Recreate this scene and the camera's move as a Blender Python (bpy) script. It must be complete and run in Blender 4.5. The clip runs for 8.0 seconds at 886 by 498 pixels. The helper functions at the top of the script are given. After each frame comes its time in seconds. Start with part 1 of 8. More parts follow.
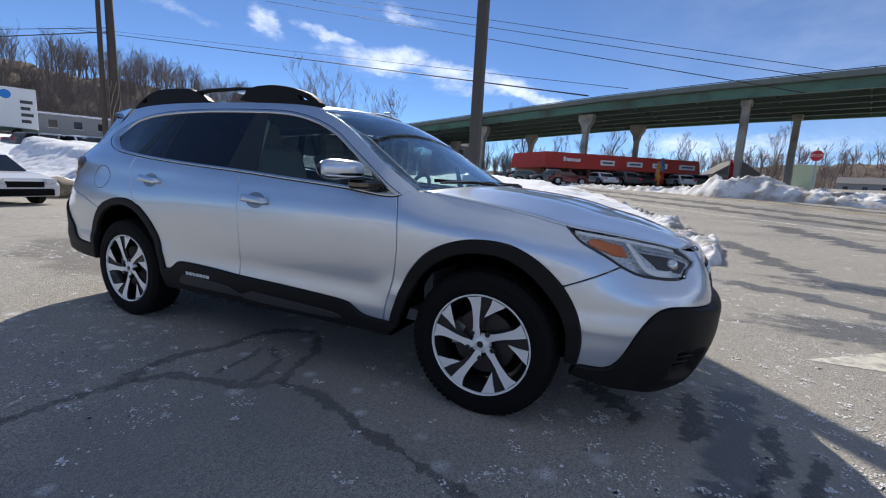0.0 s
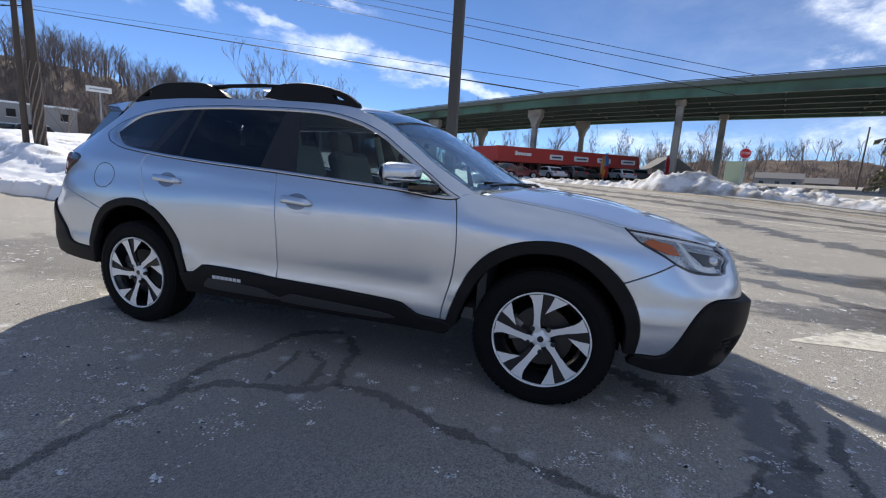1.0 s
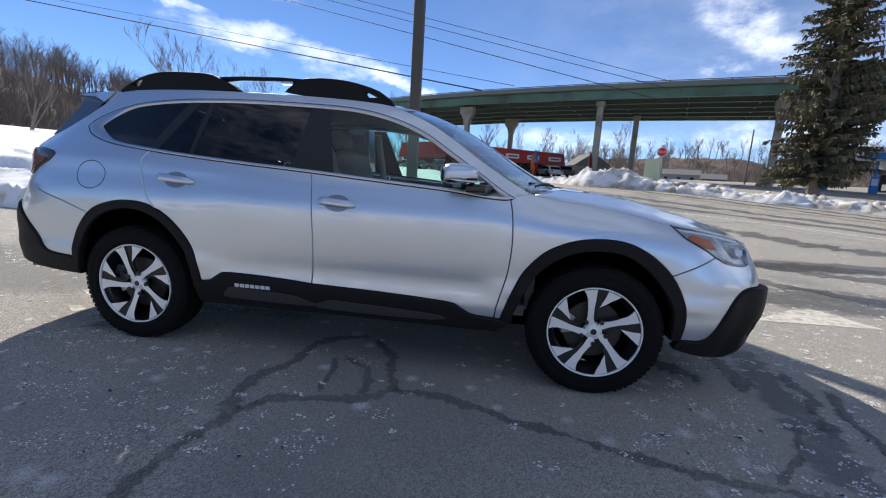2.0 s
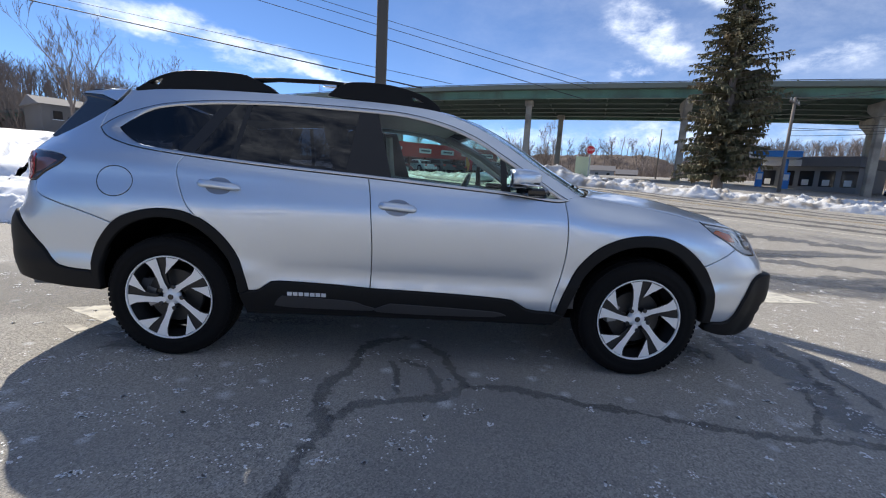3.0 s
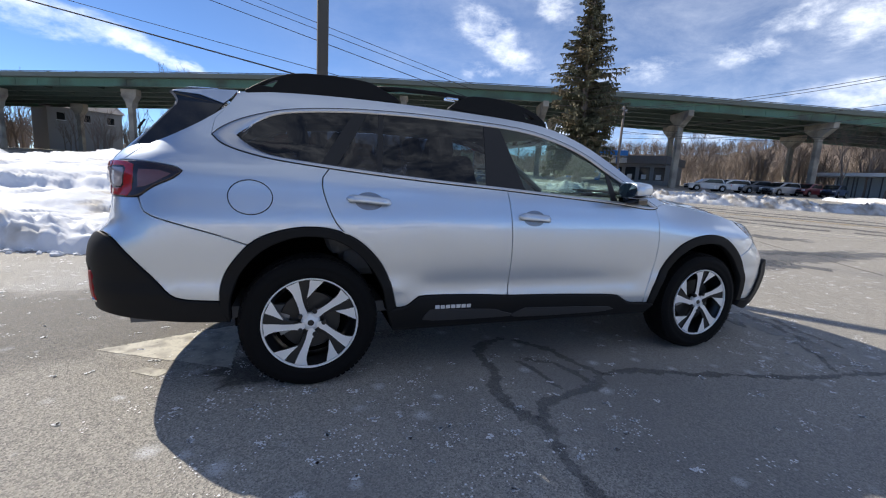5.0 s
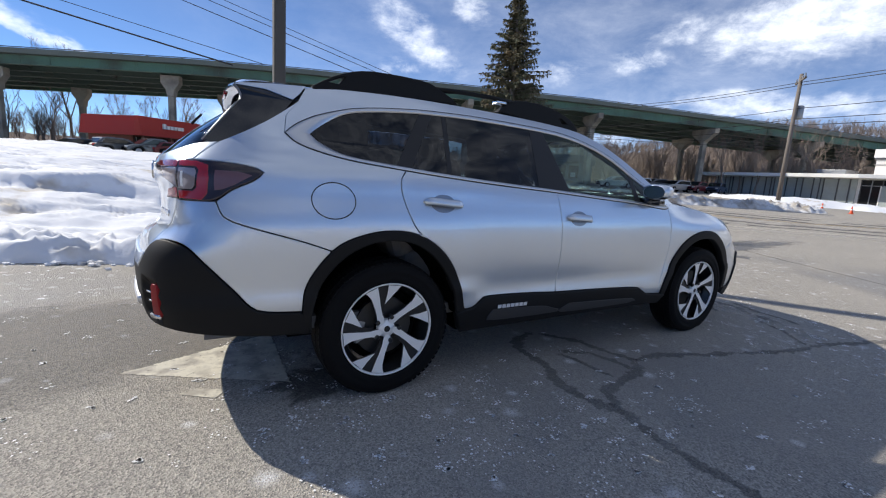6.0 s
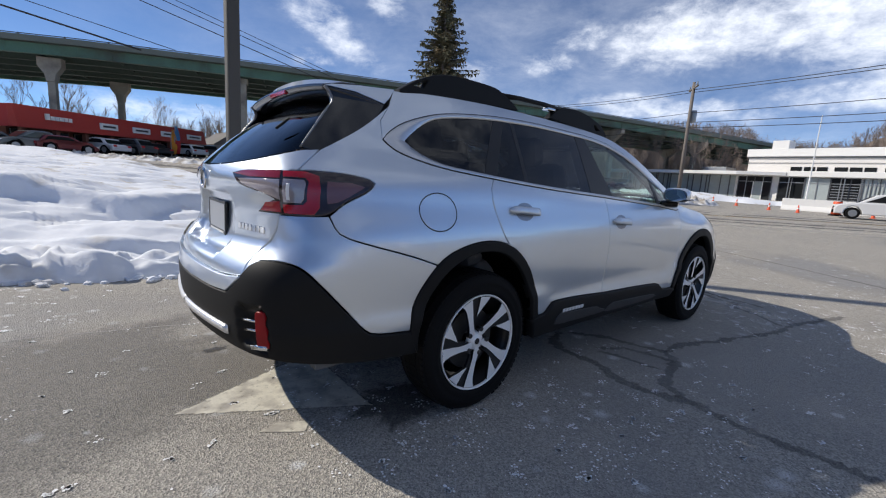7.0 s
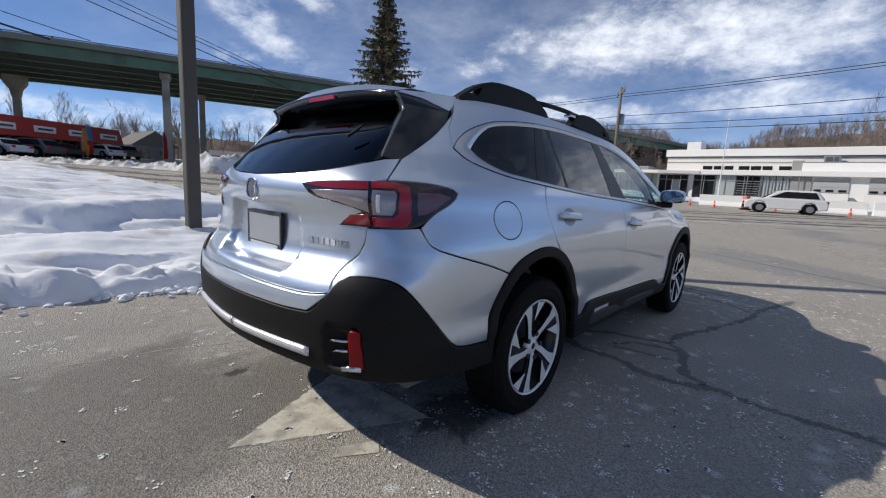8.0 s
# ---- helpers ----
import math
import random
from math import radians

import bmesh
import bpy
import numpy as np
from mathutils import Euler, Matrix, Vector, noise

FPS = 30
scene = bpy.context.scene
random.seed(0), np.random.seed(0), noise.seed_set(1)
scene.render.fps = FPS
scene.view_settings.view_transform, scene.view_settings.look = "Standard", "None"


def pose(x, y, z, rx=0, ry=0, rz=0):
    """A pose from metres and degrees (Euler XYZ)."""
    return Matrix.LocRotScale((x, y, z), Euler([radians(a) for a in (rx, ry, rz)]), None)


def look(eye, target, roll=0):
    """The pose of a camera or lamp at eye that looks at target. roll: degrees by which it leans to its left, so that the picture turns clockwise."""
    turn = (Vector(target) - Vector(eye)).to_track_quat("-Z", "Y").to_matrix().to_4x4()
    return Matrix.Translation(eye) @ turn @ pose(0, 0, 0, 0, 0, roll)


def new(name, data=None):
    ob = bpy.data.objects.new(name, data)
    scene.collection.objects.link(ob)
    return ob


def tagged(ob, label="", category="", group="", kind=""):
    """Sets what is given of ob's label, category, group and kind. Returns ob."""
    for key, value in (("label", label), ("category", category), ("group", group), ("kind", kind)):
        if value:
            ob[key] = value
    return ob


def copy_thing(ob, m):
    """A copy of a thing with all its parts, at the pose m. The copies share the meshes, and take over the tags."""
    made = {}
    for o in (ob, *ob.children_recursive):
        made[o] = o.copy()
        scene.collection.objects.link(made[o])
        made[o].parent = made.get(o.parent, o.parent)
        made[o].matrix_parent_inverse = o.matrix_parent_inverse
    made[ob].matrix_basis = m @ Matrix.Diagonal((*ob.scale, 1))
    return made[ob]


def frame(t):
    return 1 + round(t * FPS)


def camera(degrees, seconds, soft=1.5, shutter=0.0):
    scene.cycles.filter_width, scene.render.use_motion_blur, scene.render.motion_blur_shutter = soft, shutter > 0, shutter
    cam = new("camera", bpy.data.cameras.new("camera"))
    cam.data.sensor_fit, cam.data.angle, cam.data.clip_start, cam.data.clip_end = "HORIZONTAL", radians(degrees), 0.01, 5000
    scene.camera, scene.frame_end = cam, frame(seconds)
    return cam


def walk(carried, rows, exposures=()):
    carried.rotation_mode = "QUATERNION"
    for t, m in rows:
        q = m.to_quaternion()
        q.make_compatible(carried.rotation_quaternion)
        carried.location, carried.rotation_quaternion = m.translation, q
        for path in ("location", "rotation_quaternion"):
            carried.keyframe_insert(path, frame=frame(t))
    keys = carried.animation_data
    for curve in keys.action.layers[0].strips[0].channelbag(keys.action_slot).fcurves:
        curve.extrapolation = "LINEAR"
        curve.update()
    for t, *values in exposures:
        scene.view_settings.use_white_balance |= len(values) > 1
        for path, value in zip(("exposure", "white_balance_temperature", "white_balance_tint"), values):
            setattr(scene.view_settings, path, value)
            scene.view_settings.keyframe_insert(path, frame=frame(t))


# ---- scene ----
cam = camera(92.1, 8.0, soft=1.15)
PATH = [
    (0, (1.983, -2.717, 1.111), (1.175, -0.915, 0.797), 3.2),
    (0.5, (1.78, -2.788, 1.129), (1.067, -0.948, 0.803), 3.4),
    (1, (1.487, -2.986, 1.134), (0.903, -1.103, 0.8), 3.5),
    (1.5, (1.174, -3.077, 1.122), (0.743, -1.153, 0.788), 3.6),
    (3, (0.131, -3.285, 1.125), (0.18, -1.313, 0.793), 3.2),
    (3.5, (-0.269, -3.328, 1.142), (-0.073, -1.365, 0.81), 3.0),
    (4, (-0.697, -3.341, 1.142), (-0.356, -1.399, 0.811), 2.9),
    (4.5, (-1.083, -3.256, 1.155), (-0.591, -1.346, 0.826), 3.0),
    (6, (-2.199, -2.829, 1.14), (-1.216, -1.118, 0.814), 3.7),
    (6.5, (-2.572, -2.588, 1.149), (-1.434, -0.976, 0.825), 3.6),
    (7, (-2.857, -2.307, 1.148), (-1.581, -0.8, 0.828), 3.5),
    (7.5, (-3.149, -2.08, 1.155), (-1.758, -0.677, 0.843), 3.1),
    (8, (-3.259, -1.89, 1.152), (-1.782, -0.577, 0.849), 2.9),
]
walk(cam, [(t, look(eye, target, roll)) for t, eye, target, roll in PATH], exposures=[(0, 1.10), (1.5, 1.24), (3, 1.34), (4.5, 1.30), (6.5, 1.08), (8, 0.76)])

# ---- sky and sun ----
SUN_AZ, SUN_EL = radians(127.0), radians(36.1)


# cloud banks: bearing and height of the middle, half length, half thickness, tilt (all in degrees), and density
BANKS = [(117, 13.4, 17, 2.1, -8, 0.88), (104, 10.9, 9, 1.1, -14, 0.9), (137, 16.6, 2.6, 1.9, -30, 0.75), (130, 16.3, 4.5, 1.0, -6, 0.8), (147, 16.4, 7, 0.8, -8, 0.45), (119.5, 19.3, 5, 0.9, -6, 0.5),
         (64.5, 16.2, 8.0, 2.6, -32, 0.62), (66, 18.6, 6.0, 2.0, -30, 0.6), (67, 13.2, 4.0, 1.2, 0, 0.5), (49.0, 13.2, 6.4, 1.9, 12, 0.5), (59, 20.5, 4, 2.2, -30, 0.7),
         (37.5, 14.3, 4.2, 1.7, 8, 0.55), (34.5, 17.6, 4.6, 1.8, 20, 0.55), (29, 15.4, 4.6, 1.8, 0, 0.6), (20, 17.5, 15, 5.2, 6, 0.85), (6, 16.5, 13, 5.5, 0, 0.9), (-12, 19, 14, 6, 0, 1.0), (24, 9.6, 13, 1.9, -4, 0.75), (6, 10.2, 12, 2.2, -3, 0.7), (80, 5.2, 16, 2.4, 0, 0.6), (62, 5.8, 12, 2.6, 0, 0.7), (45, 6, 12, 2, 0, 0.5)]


def make_world():
    world = bpy.data.worlds.new("world")
    scene.world = world
    world.use_nodes = True
    nt = world.node_tree
    nt.nodes.clear()
    out = nt.nodes.new("ShaderNodeOutputWorld")
    bg = nt.nodes.new("ShaderNodeBackground")
    sky = nt.nodes.new("ShaderNodeTexSky")
    sky.sky_type, sky.sun_disc = "NISHITA", False
    sky.sun_elevation, sky.sun_rotation = SUN_EL, math.pi / 2 - SUN_AZ
    sky.altitude, sky.air_density, sky.dust_density, sky.ozone_density = 100, 0.62, 0.0, 6.0
    co = nt.nodes.new("ShaderNodeTexCoord")

    def link(a, b):
        nt.links.new(a, b)

    def math_node(op, a, b, clamp=False):
        n = nt.nodes.new("ShaderNodeMath")
        n.operation, n.use_clamp = op, clamp
        for sock, v in zip(n.inputs, (a, b)):
            if isinstance(v, float):
                sock.default_value = v
            else:
                link(v, sock)
        return n.outputs[0]

    def dot(src, vec):
        n = nt.nodes.new("ShaderNodeVectorMath")
        n.operation = "DOT_PRODUCT"
        n.inputs[1].default_value = vec
        link(src, n.inputs[0])
        return n.outputs["Value"]

    def noise_of(src, scale, detail, rough, stretch, shift=(0, 0, 0)):
        mp = nt.nodes.new("ShaderNodeMapping")
        mp.inputs["Location"].default_value = shift
        mp.inputs["Scale"].default_value = stretch
        link(src, mp.inputs["Vector"])
        n = nt.nodes.new("ShaderNodeTexNoise")
        n.inputs["Scale"].default_value, n.inputs["Detail"].default_value = scale, detail
        n.inputs["Roughness"].default_value, n.inputs["Distortion"].default_value = rough, 0.25
        link(mp.outputs[0], n.inputs["Vector"])
        return n

    way = co.outputs["Generated"]
    # the wind frays the banks: bend the directions a little before they are looked up
    bend = noise_of(way, 7.0, 4.0, 0.6, (1, 1, 2.0))
    off = nt.nodes.new("ShaderNodeVectorMath")
    off.operation = "MULTIPLY_ADD"
    link(bend.outputs["Color"], off.inputs[0])
    off.inputs[1].default_value, off.inputs[2].default_value = (0.13, 0.13, 0.07), (-0.065, -0.065, -0.035)
    bent = nt.nodes.new("ShaderNodeVectorMath")
    bent.operation = "ADD"
    link(way, bent.inputs[0])
    link(off.outputs[0], bent.inputs[1])
    total = None
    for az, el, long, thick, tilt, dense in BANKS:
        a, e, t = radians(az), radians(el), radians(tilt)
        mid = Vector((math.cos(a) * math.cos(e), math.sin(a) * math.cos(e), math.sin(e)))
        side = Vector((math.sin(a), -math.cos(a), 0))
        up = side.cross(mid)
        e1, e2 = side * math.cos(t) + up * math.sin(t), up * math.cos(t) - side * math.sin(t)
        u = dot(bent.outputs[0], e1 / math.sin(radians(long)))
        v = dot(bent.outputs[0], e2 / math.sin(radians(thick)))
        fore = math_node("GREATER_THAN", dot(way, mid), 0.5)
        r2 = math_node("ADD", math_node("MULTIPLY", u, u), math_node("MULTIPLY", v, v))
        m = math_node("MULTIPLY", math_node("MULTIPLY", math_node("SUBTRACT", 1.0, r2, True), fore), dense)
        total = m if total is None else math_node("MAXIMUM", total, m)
    # a thinner scatter of unseen cloud overhead and behind, added to fill the shade
    cover = nt.nodes.new("ShaderNodeMapRange")
    cover.inputs["From Min"].default_value, cover.inputs["From Max"].default_value = 0.62, 0.95
    cover.inputs["To Min"].default_value, cover.inputs["To Max"].default_value = 0.0, 0.54
    link(dot(way, (0.05, -0.5, 0.9)), cover.inputs["Value"])
    total = math_node("MAXIMUM", total, cover.outputs[0])
    wisp = noise_of(way, 6.5, 10.0, 0.66, (1, 1, 2.2), (3.1, 1.7, 0.4))
    puff = noise_of(way, 24.0, 7.0, 0.68, (1, 1, 1.7), (0.3, 2.2, 5.0))
    grain = math_node("ADD", math_node("MULTIPLY", wisp.outputs["Fac"], 1.9), math_node("MULTIPLY", puff.outputs["Fac"], 1.3))
    body = math_node("ADD", total, math_node("SUBTRACT", grain, 1.72))
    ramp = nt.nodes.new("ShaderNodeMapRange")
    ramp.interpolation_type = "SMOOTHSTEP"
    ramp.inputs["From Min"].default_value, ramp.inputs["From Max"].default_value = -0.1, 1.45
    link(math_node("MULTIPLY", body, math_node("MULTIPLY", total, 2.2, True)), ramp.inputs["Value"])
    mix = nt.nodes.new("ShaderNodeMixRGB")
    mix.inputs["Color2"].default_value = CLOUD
    veil = nt.nodes.new("ShaderNodeMapRange")
    veil.inputs["From Min"].default_value, veil.inputs["From Max"].default_value = 0.1, 0.95
    veil.inputs["To Min"].default_value, veil.inputs["To Max"].default_value = 0.0, 0.5
    link(dot(way, (0.95, 0.25, 0.15)), veil.inputs["Value"])
    thin = math_node("MULTIPLY", veil.outputs[0], math_node("MULTIPLY", wisp.outputs["Fac"], wisp.outputs["Fac"]))
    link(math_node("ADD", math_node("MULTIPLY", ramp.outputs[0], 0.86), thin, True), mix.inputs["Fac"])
    # clear winter air: a deeper blue
    deep = nt.nodes.new("ShaderNodeMixRGB")
    deep.blend_type = "MULTIPLY"
    deep.inputs["Fac"].default_value = 1.0
    deep.inputs["Color2"].default_value = (0.935, 0.995, 1.06, 1)
    link(sky.outputs[0], deep.inputs["Color1"])
    link(deep.outputs[0], mix.inputs["Color1"])
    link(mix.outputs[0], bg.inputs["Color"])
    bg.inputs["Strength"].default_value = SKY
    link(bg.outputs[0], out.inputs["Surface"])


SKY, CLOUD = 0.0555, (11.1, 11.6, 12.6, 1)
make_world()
sun = new("sun", bpy.data.lights.new("sun", "SUN"))
sun.data.energy, sun.data.angle, sun.data.color = 2.2, radians(0.55), (1.0, 0.935, 0.83)
sun.matrix_world = look((0, 0, 60), Vector((0, 0, 60)) - Vector((math.cos(SUN_AZ) * math.cos(SUN_EL), math.sin(SUN_AZ) * math.cos(SUN_EL), math.sin(SUN_EL))))

# ---- materials ----
def material(name, colour, rough=0.6, metal=0.0, vary=0.12, scale=6.0, fine=60.0, bump=0.0, coat=0.0, second=None, amount=0.5, spec=0.5, rand=0.0, space="Object"):
    """A surface with a coarse and a fine variation, fine relief, and an optional second colour in patches."""
    m = bpy.data.materials.new(name)
    m.use_nodes = True
    nt = m.node_tree
    b = nt.nodes["Principled BSDF"]
    b.inputs["Metallic"].default_value = metal
    b.inputs["Coat Weight"].default_value = coat
    b.inputs["Coat Roughness"].default_value = 0.04
    b.inputs["Specular IOR Level"].default_value = spec
    co = nt.nodes.new("ShaderNodeTexCoord")
    n1 = nt.nodes.new("ShaderNodeTexNoise")
    n1.inputs["Scale"].default_value, n1.inputs["Detail"].default_value = scale, 5
    n2 = nt.nodes.new("ShaderNodeTexNoise")
    n2.inputs["Scale"].default_value, n2.inputs["Detail"].default_value = fine, 4
    for n in (n1, n2):
        nt.links.new(co.outputs[space], n.inputs["Vector"])
    base = nt.nodes.new("ShaderNodeMixRGB")
    base.inputs["Color1"].default_value = (*colour, 1)
    base.inputs["Color2"].default_value = (*(second or [c * 0.6 for c in colour]), 1)
    ramp = nt.nodes.new("ShaderNodeValToRGB")
    ramp.color_ramp.elements[0].position, ramp.color_ramp.elements[1].position = 0.62 - amount * 0.3, 0.75 - amount * 0.15
    nt.links.new(n1.outputs["Fac"], ramp.inputs[0])
    if second:
        nt.links.new(ramp.outputs[0], base.inputs["Fac"])
    else:
        base.inputs["Fac"].default_value = 0
    hs = nt.nodes.new("ShaderNodeHueSaturation")
    nt.links.new(base.outputs[0], hs.inputs["Color"])
    val = nt.nodes.new("ShaderNodeMath")
    val.operation = "MULTIPLY_ADD"
    val.inputs[1].default_value, val.inputs[2].default_value = 2 * vary, 1 - vary
    add = nt.nodes.new("ShaderNodeMath")
    add.operation = "ADD"
    nt.links.new(n1.outputs["Fac"], add.inputs[0])
    nt.links.new(n2.outputs["Fac"], add.inputs[1])
    half = nt.nodes.new("ShaderNodeMath")
    half.operation = "MULTIPLY"
    half.inputs[1].default_value = 0.5
    nt.links.new(add.outputs[0], half.inputs[0])
    src = half
    if rand:
        info = nt.nodes.new("ShaderNodeObjectInfo")
        mixr = nt.nodes.new("ShaderNodeMath")
        mixr.operation = "MULTIPLY_ADD"
        mixr.inputs[1].default_value = rand
        nt.links.new(info.outputs["Random"], mixr.inputs[0])
        nt.links.new(half.outputs[0], mixr.inputs[2])
        src = mixr
    nt.links.new(src.outputs[0], val.inputs[0])
    nt.links.new(val.outputs[0], hs.inputs["Value"])
    nt.links.new(hs.outputs[0], b.inputs["Base Color"])
    rr = nt.nodes.new("ShaderNodeMath")
    rr.operation = "MULTIPLY_ADD"
    rr.inputs[1].default_value, rr.inputs[2].default_value = rough * 0.3, rough * 0.85
    nt.links.new(n2.outputs["Fac"], rr.inputs[0])
    nt.links.new(rr.outputs[0], b.inputs["Roughness"])
    if bump:
        bp = nt.nodes.new("ShaderNodeBump")
        bp.inputs["Strength"].default_value, bp.inputs["Distance"].default_value = min(1.0, bump * 60), bump
        nt.links.new(add.outputs[0], bp.inputs["Height"])
        nt.links.new(bp.outputs[0], b.inputs["Normal"])
    return m


def glass(name, colour, rough=0.0, ior=1.45, shine=0.85):
    """Thin tinted glazing: mirror gloss by Fresnel over a tinted see-through."""
    m = bpy.data.materials.new(name)
    m.use_nodes = True
    nt = m.node_tree
    nt.nodes.clear()
    out = nt.nodes.new("ShaderNodeOutputMaterial")
    mix = nt.nodes.new("ShaderNodeMixShader")
    tr = nt.nodes.new("ShaderNodeBsdfTransparent")
    tr.inputs[0].default_value = (*colour, 1)
    gl = nt.nodes.new("ShaderNodeBsdfGlossy")
    gl.inputs["Roughness"].default_value = rough
    gl.inputs["Color"].default_value = (shine, shine, shine, 1)
    lw = nt.nodes.new("ShaderNodeLayerWeight")
    lw.inputs["Blend"].default_value = 0.5
    f0 = ((ior - 1) / (ior + 1)) ** 2
    po = nt.nodes.new("ShaderNodeMath")
    po.operation = "POWER"
    po.inputs[1].default_value = 4.5
    nt.links.new(lw.outputs["Facing"], po.inputs[0])
    fr = nt.nodes.new("ShaderNodeMath")
    fr.operation = "MULTIPLY_ADD"
    fr.inputs[1].default_value, fr.inputs[2].default_value = 1 - f0, f0
    nt.links.new(po.outputs[0], fr.inputs[0])
    nt.links.new(fr.outputs[0], mix.inputs[0])
    nt.links.new(tr.outputs[0], mix.inputs[1])
    nt.links.new(gl.outputs[0], mix.inputs[2])
    nt.links.new(mix.outputs[0], out.inputs[0])
    return m


# ---- mesh tools ----
def part(name, bm, mat, parent=None, label="", smooth=False, kind=""):
    me = bpy.data.meshes.new(name)
    bm.normal_update()
    bm.to_mesh(me)
    bm.free()
    if smooth:
        me.polygons.foreach_set("use_smooth", [True] * len(me.polygons))
    for mm in mat if isinstance(mat, (list, tuple)) else [mat]:
        me.materials.append(mm)
    ob = new(name, me)
    ob.parent = parent
    if label or kind:
        tagged(ob, label=label, kind=kind)
    return ob


def raw(name, verts, faces, mat, parent=None, smooth=False, label="", kind="", normals=None):
    me = bpy.data.meshes.new(name)
    me.from_pydata([tuple(v) for v in verts], [], [tuple(f) for f in faces])
    me.update()
    if smooth:
        me.polygons.foreach_set("use_smooth", [True] * len(me.polygons))
    if normals is not None:
        me.normals_split_custom_set_from_vertices([tuple(n) for n in normals])
    me.materials.append(mat)
    ob = new(name, me)
    ob.parent = parent
    if label or kind:
        tagged(ob, label=label, kind=kind)
    return ob


def fade_out(ob, values):
    """Stores how solid a flat stain is at each of its points: 1 in the middle, 0 along the rim."""
    ob.data.attributes.new("fade", "FLOAT", "POINT").data.foreach_set("value", [float(v) for v in values])
    return ob


def frayed(m, scale, amount):
    """Lets a stain thin out unevenly towards its rim."""
    nt = m.node_tree
    at = nt.nodes.new("ShaderNodeAttribute")
    at.attribute_name = "fade"
    co = nt.nodes.new("ShaderNodeTexCoord")
    n = nt.nodes.new("ShaderNodeTexNoise")
    n.inputs["Scale"].default_value, n.inputs["Detail"].default_value, n.inputs["Roughness"].default_value = scale, 6.0, 0.7
    nt.links.new(co.outputs["Object"], n.inputs["Vector"])
    ma = nt.nodes.new("ShaderNodeMath")
    ma.operation = "MULTIPLY_ADD"
    ma.inputs[1].default_value = 2.4
    nt.links.new(n.outputs["Fac"], ma.inputs[0])
    nt.links.new(at.outputs["Fac"], ma.inputs[2])
    r = nt.nodes.new("ShaderNodeMapRange")
    r.interpolation_type = "SMOOTHSTEP"
    r.inputs["From Min"].default_value, r.inputs["From Max"].default_value = 1.35, 2.15
    r.inputs["To Max"].default_value = amount
    nt.links.new(ma.outputs[0], r.inputs["Value"])
    nt.links.new(r.outputs[0], nt.nodes["Principled BSDF"].inputs["Alpha"])
    return m


def empty(name, m, label, category, group="", kind=""):
    ob = new(name)
    ob.empty_display_size = 0.2
    ob.matrix_world = m
    return tagged(ob, label, category, group, kind)


def box(bm, lo, hi, bevel=0.0, m=None):
    r = bmesh.ops.create_cube(bm, size=1.0)
    vs = r["verts"]
    c = [(a + b) / 2 for a, b in zip(lo, hi)]
    bmesh.ops.scale(bm, vec=[b - a for a, b in zip(lo, hi)], verts=vs)
    bmesh.ops.translate(bm, vec=c, verts=vs)
    if bevel:
        es = list({e for v in vs for e in v.link_edges})
        r = bmesh.ops.bevel(bm, geom=es, offset=bevel, segments=2, affect="EDGES", profile=0.5)
        vs = list({v for f in r["faces"] for v in f.verts} | {v for v in vs if v.is_valid})
    if m is not None:
        bmesh.ops.transform(bm, matrix=m, verts=[v for v in vs if v.is_valid])
    return bm


def tube(bm, pts, radii, sides=8, caps=True):
    pts = [Vector(p) for p in pts]
    radii = radii if isinstance(radii, (list, tuple)) else [radii] * len(pts)
    rings = []
    ref = Vector((0.31, 0.17, 0.93))
    for i, p in enumerate(pts):
        d = (pts[min(i + 1, len(pts) - 1)] - pts[max(i - 1, 0)]).normalized()
        a = d.cross(ref if abs(d.dot(ref)) < 0.95 else Vector((1, 0, 0))).normalized()
        b = d.cross(a)
        rings.append([bm.verts.new(p + radii[i] * (a * math.cos(k * math.tau / sides) + b * math.sin(k * math.tau / sides))) for k in range(sides)])
    for r0, r1 in zip(rings, rings[1:]):
        for k in range(sides):
            bm.faces.new((r0[k], r0[(k + 1) % sides], r1[(k + 1) % sides], r1[k]))
    if caps:
        bm.faces.new(rings[0][::-1])
        bm.faces.new(rings[-1])
    return bm


def prism(bm, poly, lo, hi, axis="y", bevel=0.0):
    """A polygon, drawn in the plane across the axis, pushed from lo to hi along it."""
    def at(p, h):
        return {"y": (p[0], h, p[1]), "x": (h, p[0], p[1]), "z": (p[0], p[1], h)}[axis]
    a = [bm.verts.new(at(p, lo)) for p in poly]
    b = [bm.verts.new(at(p, hi)) for p in poly]
    n = len(poly)
    fs = [bm.faces.new(a), bm.faces.new(b[::-1])]
    fs += [bm.faces.new((a[i], b[i], b[(i + 1) % n], a[(i + 1) % n])) for i in range(n)]
    bmesh.ops.recalc_face_normals(bm, faces=fs)
    if bevel:
        bmesh.ops.bevel(bm, geom=list({e for f in fs[:2] for e in f.edges}), offset=bevel, segments=2, affect="EDGES", profile=0.5)
    return bm


def lathe(bm, prof, sides, axis="y", at=(0, 0, 0), start=0.0):
    """Spins (radius, height) pairs round the axis."""
    rings = []
    for r, h in prof:
        ring = []
        for k in range(sides):
            a = start + k * math.tau / sides
            c, s = r * math.cos(a), r * math.sin(a)
            v = {"y": (c, h, s), "z": (c, s, h), "x": (h, c, s)}[axis]
            ring.append(bm.verts.new(Vector(v) + Vector(at)))
        rings.append(ring)
    for r0, r1 in zip(rings, rings[1:]):
        for k in range(sides):
            bm.faces.new((r0[k], r0[(k + 1) % sides], r1[(k + 1) % sides], r1[k]))
    bmesh.ops.recalc_face_normals(bm, faces=bm.faces[:])
    return bm


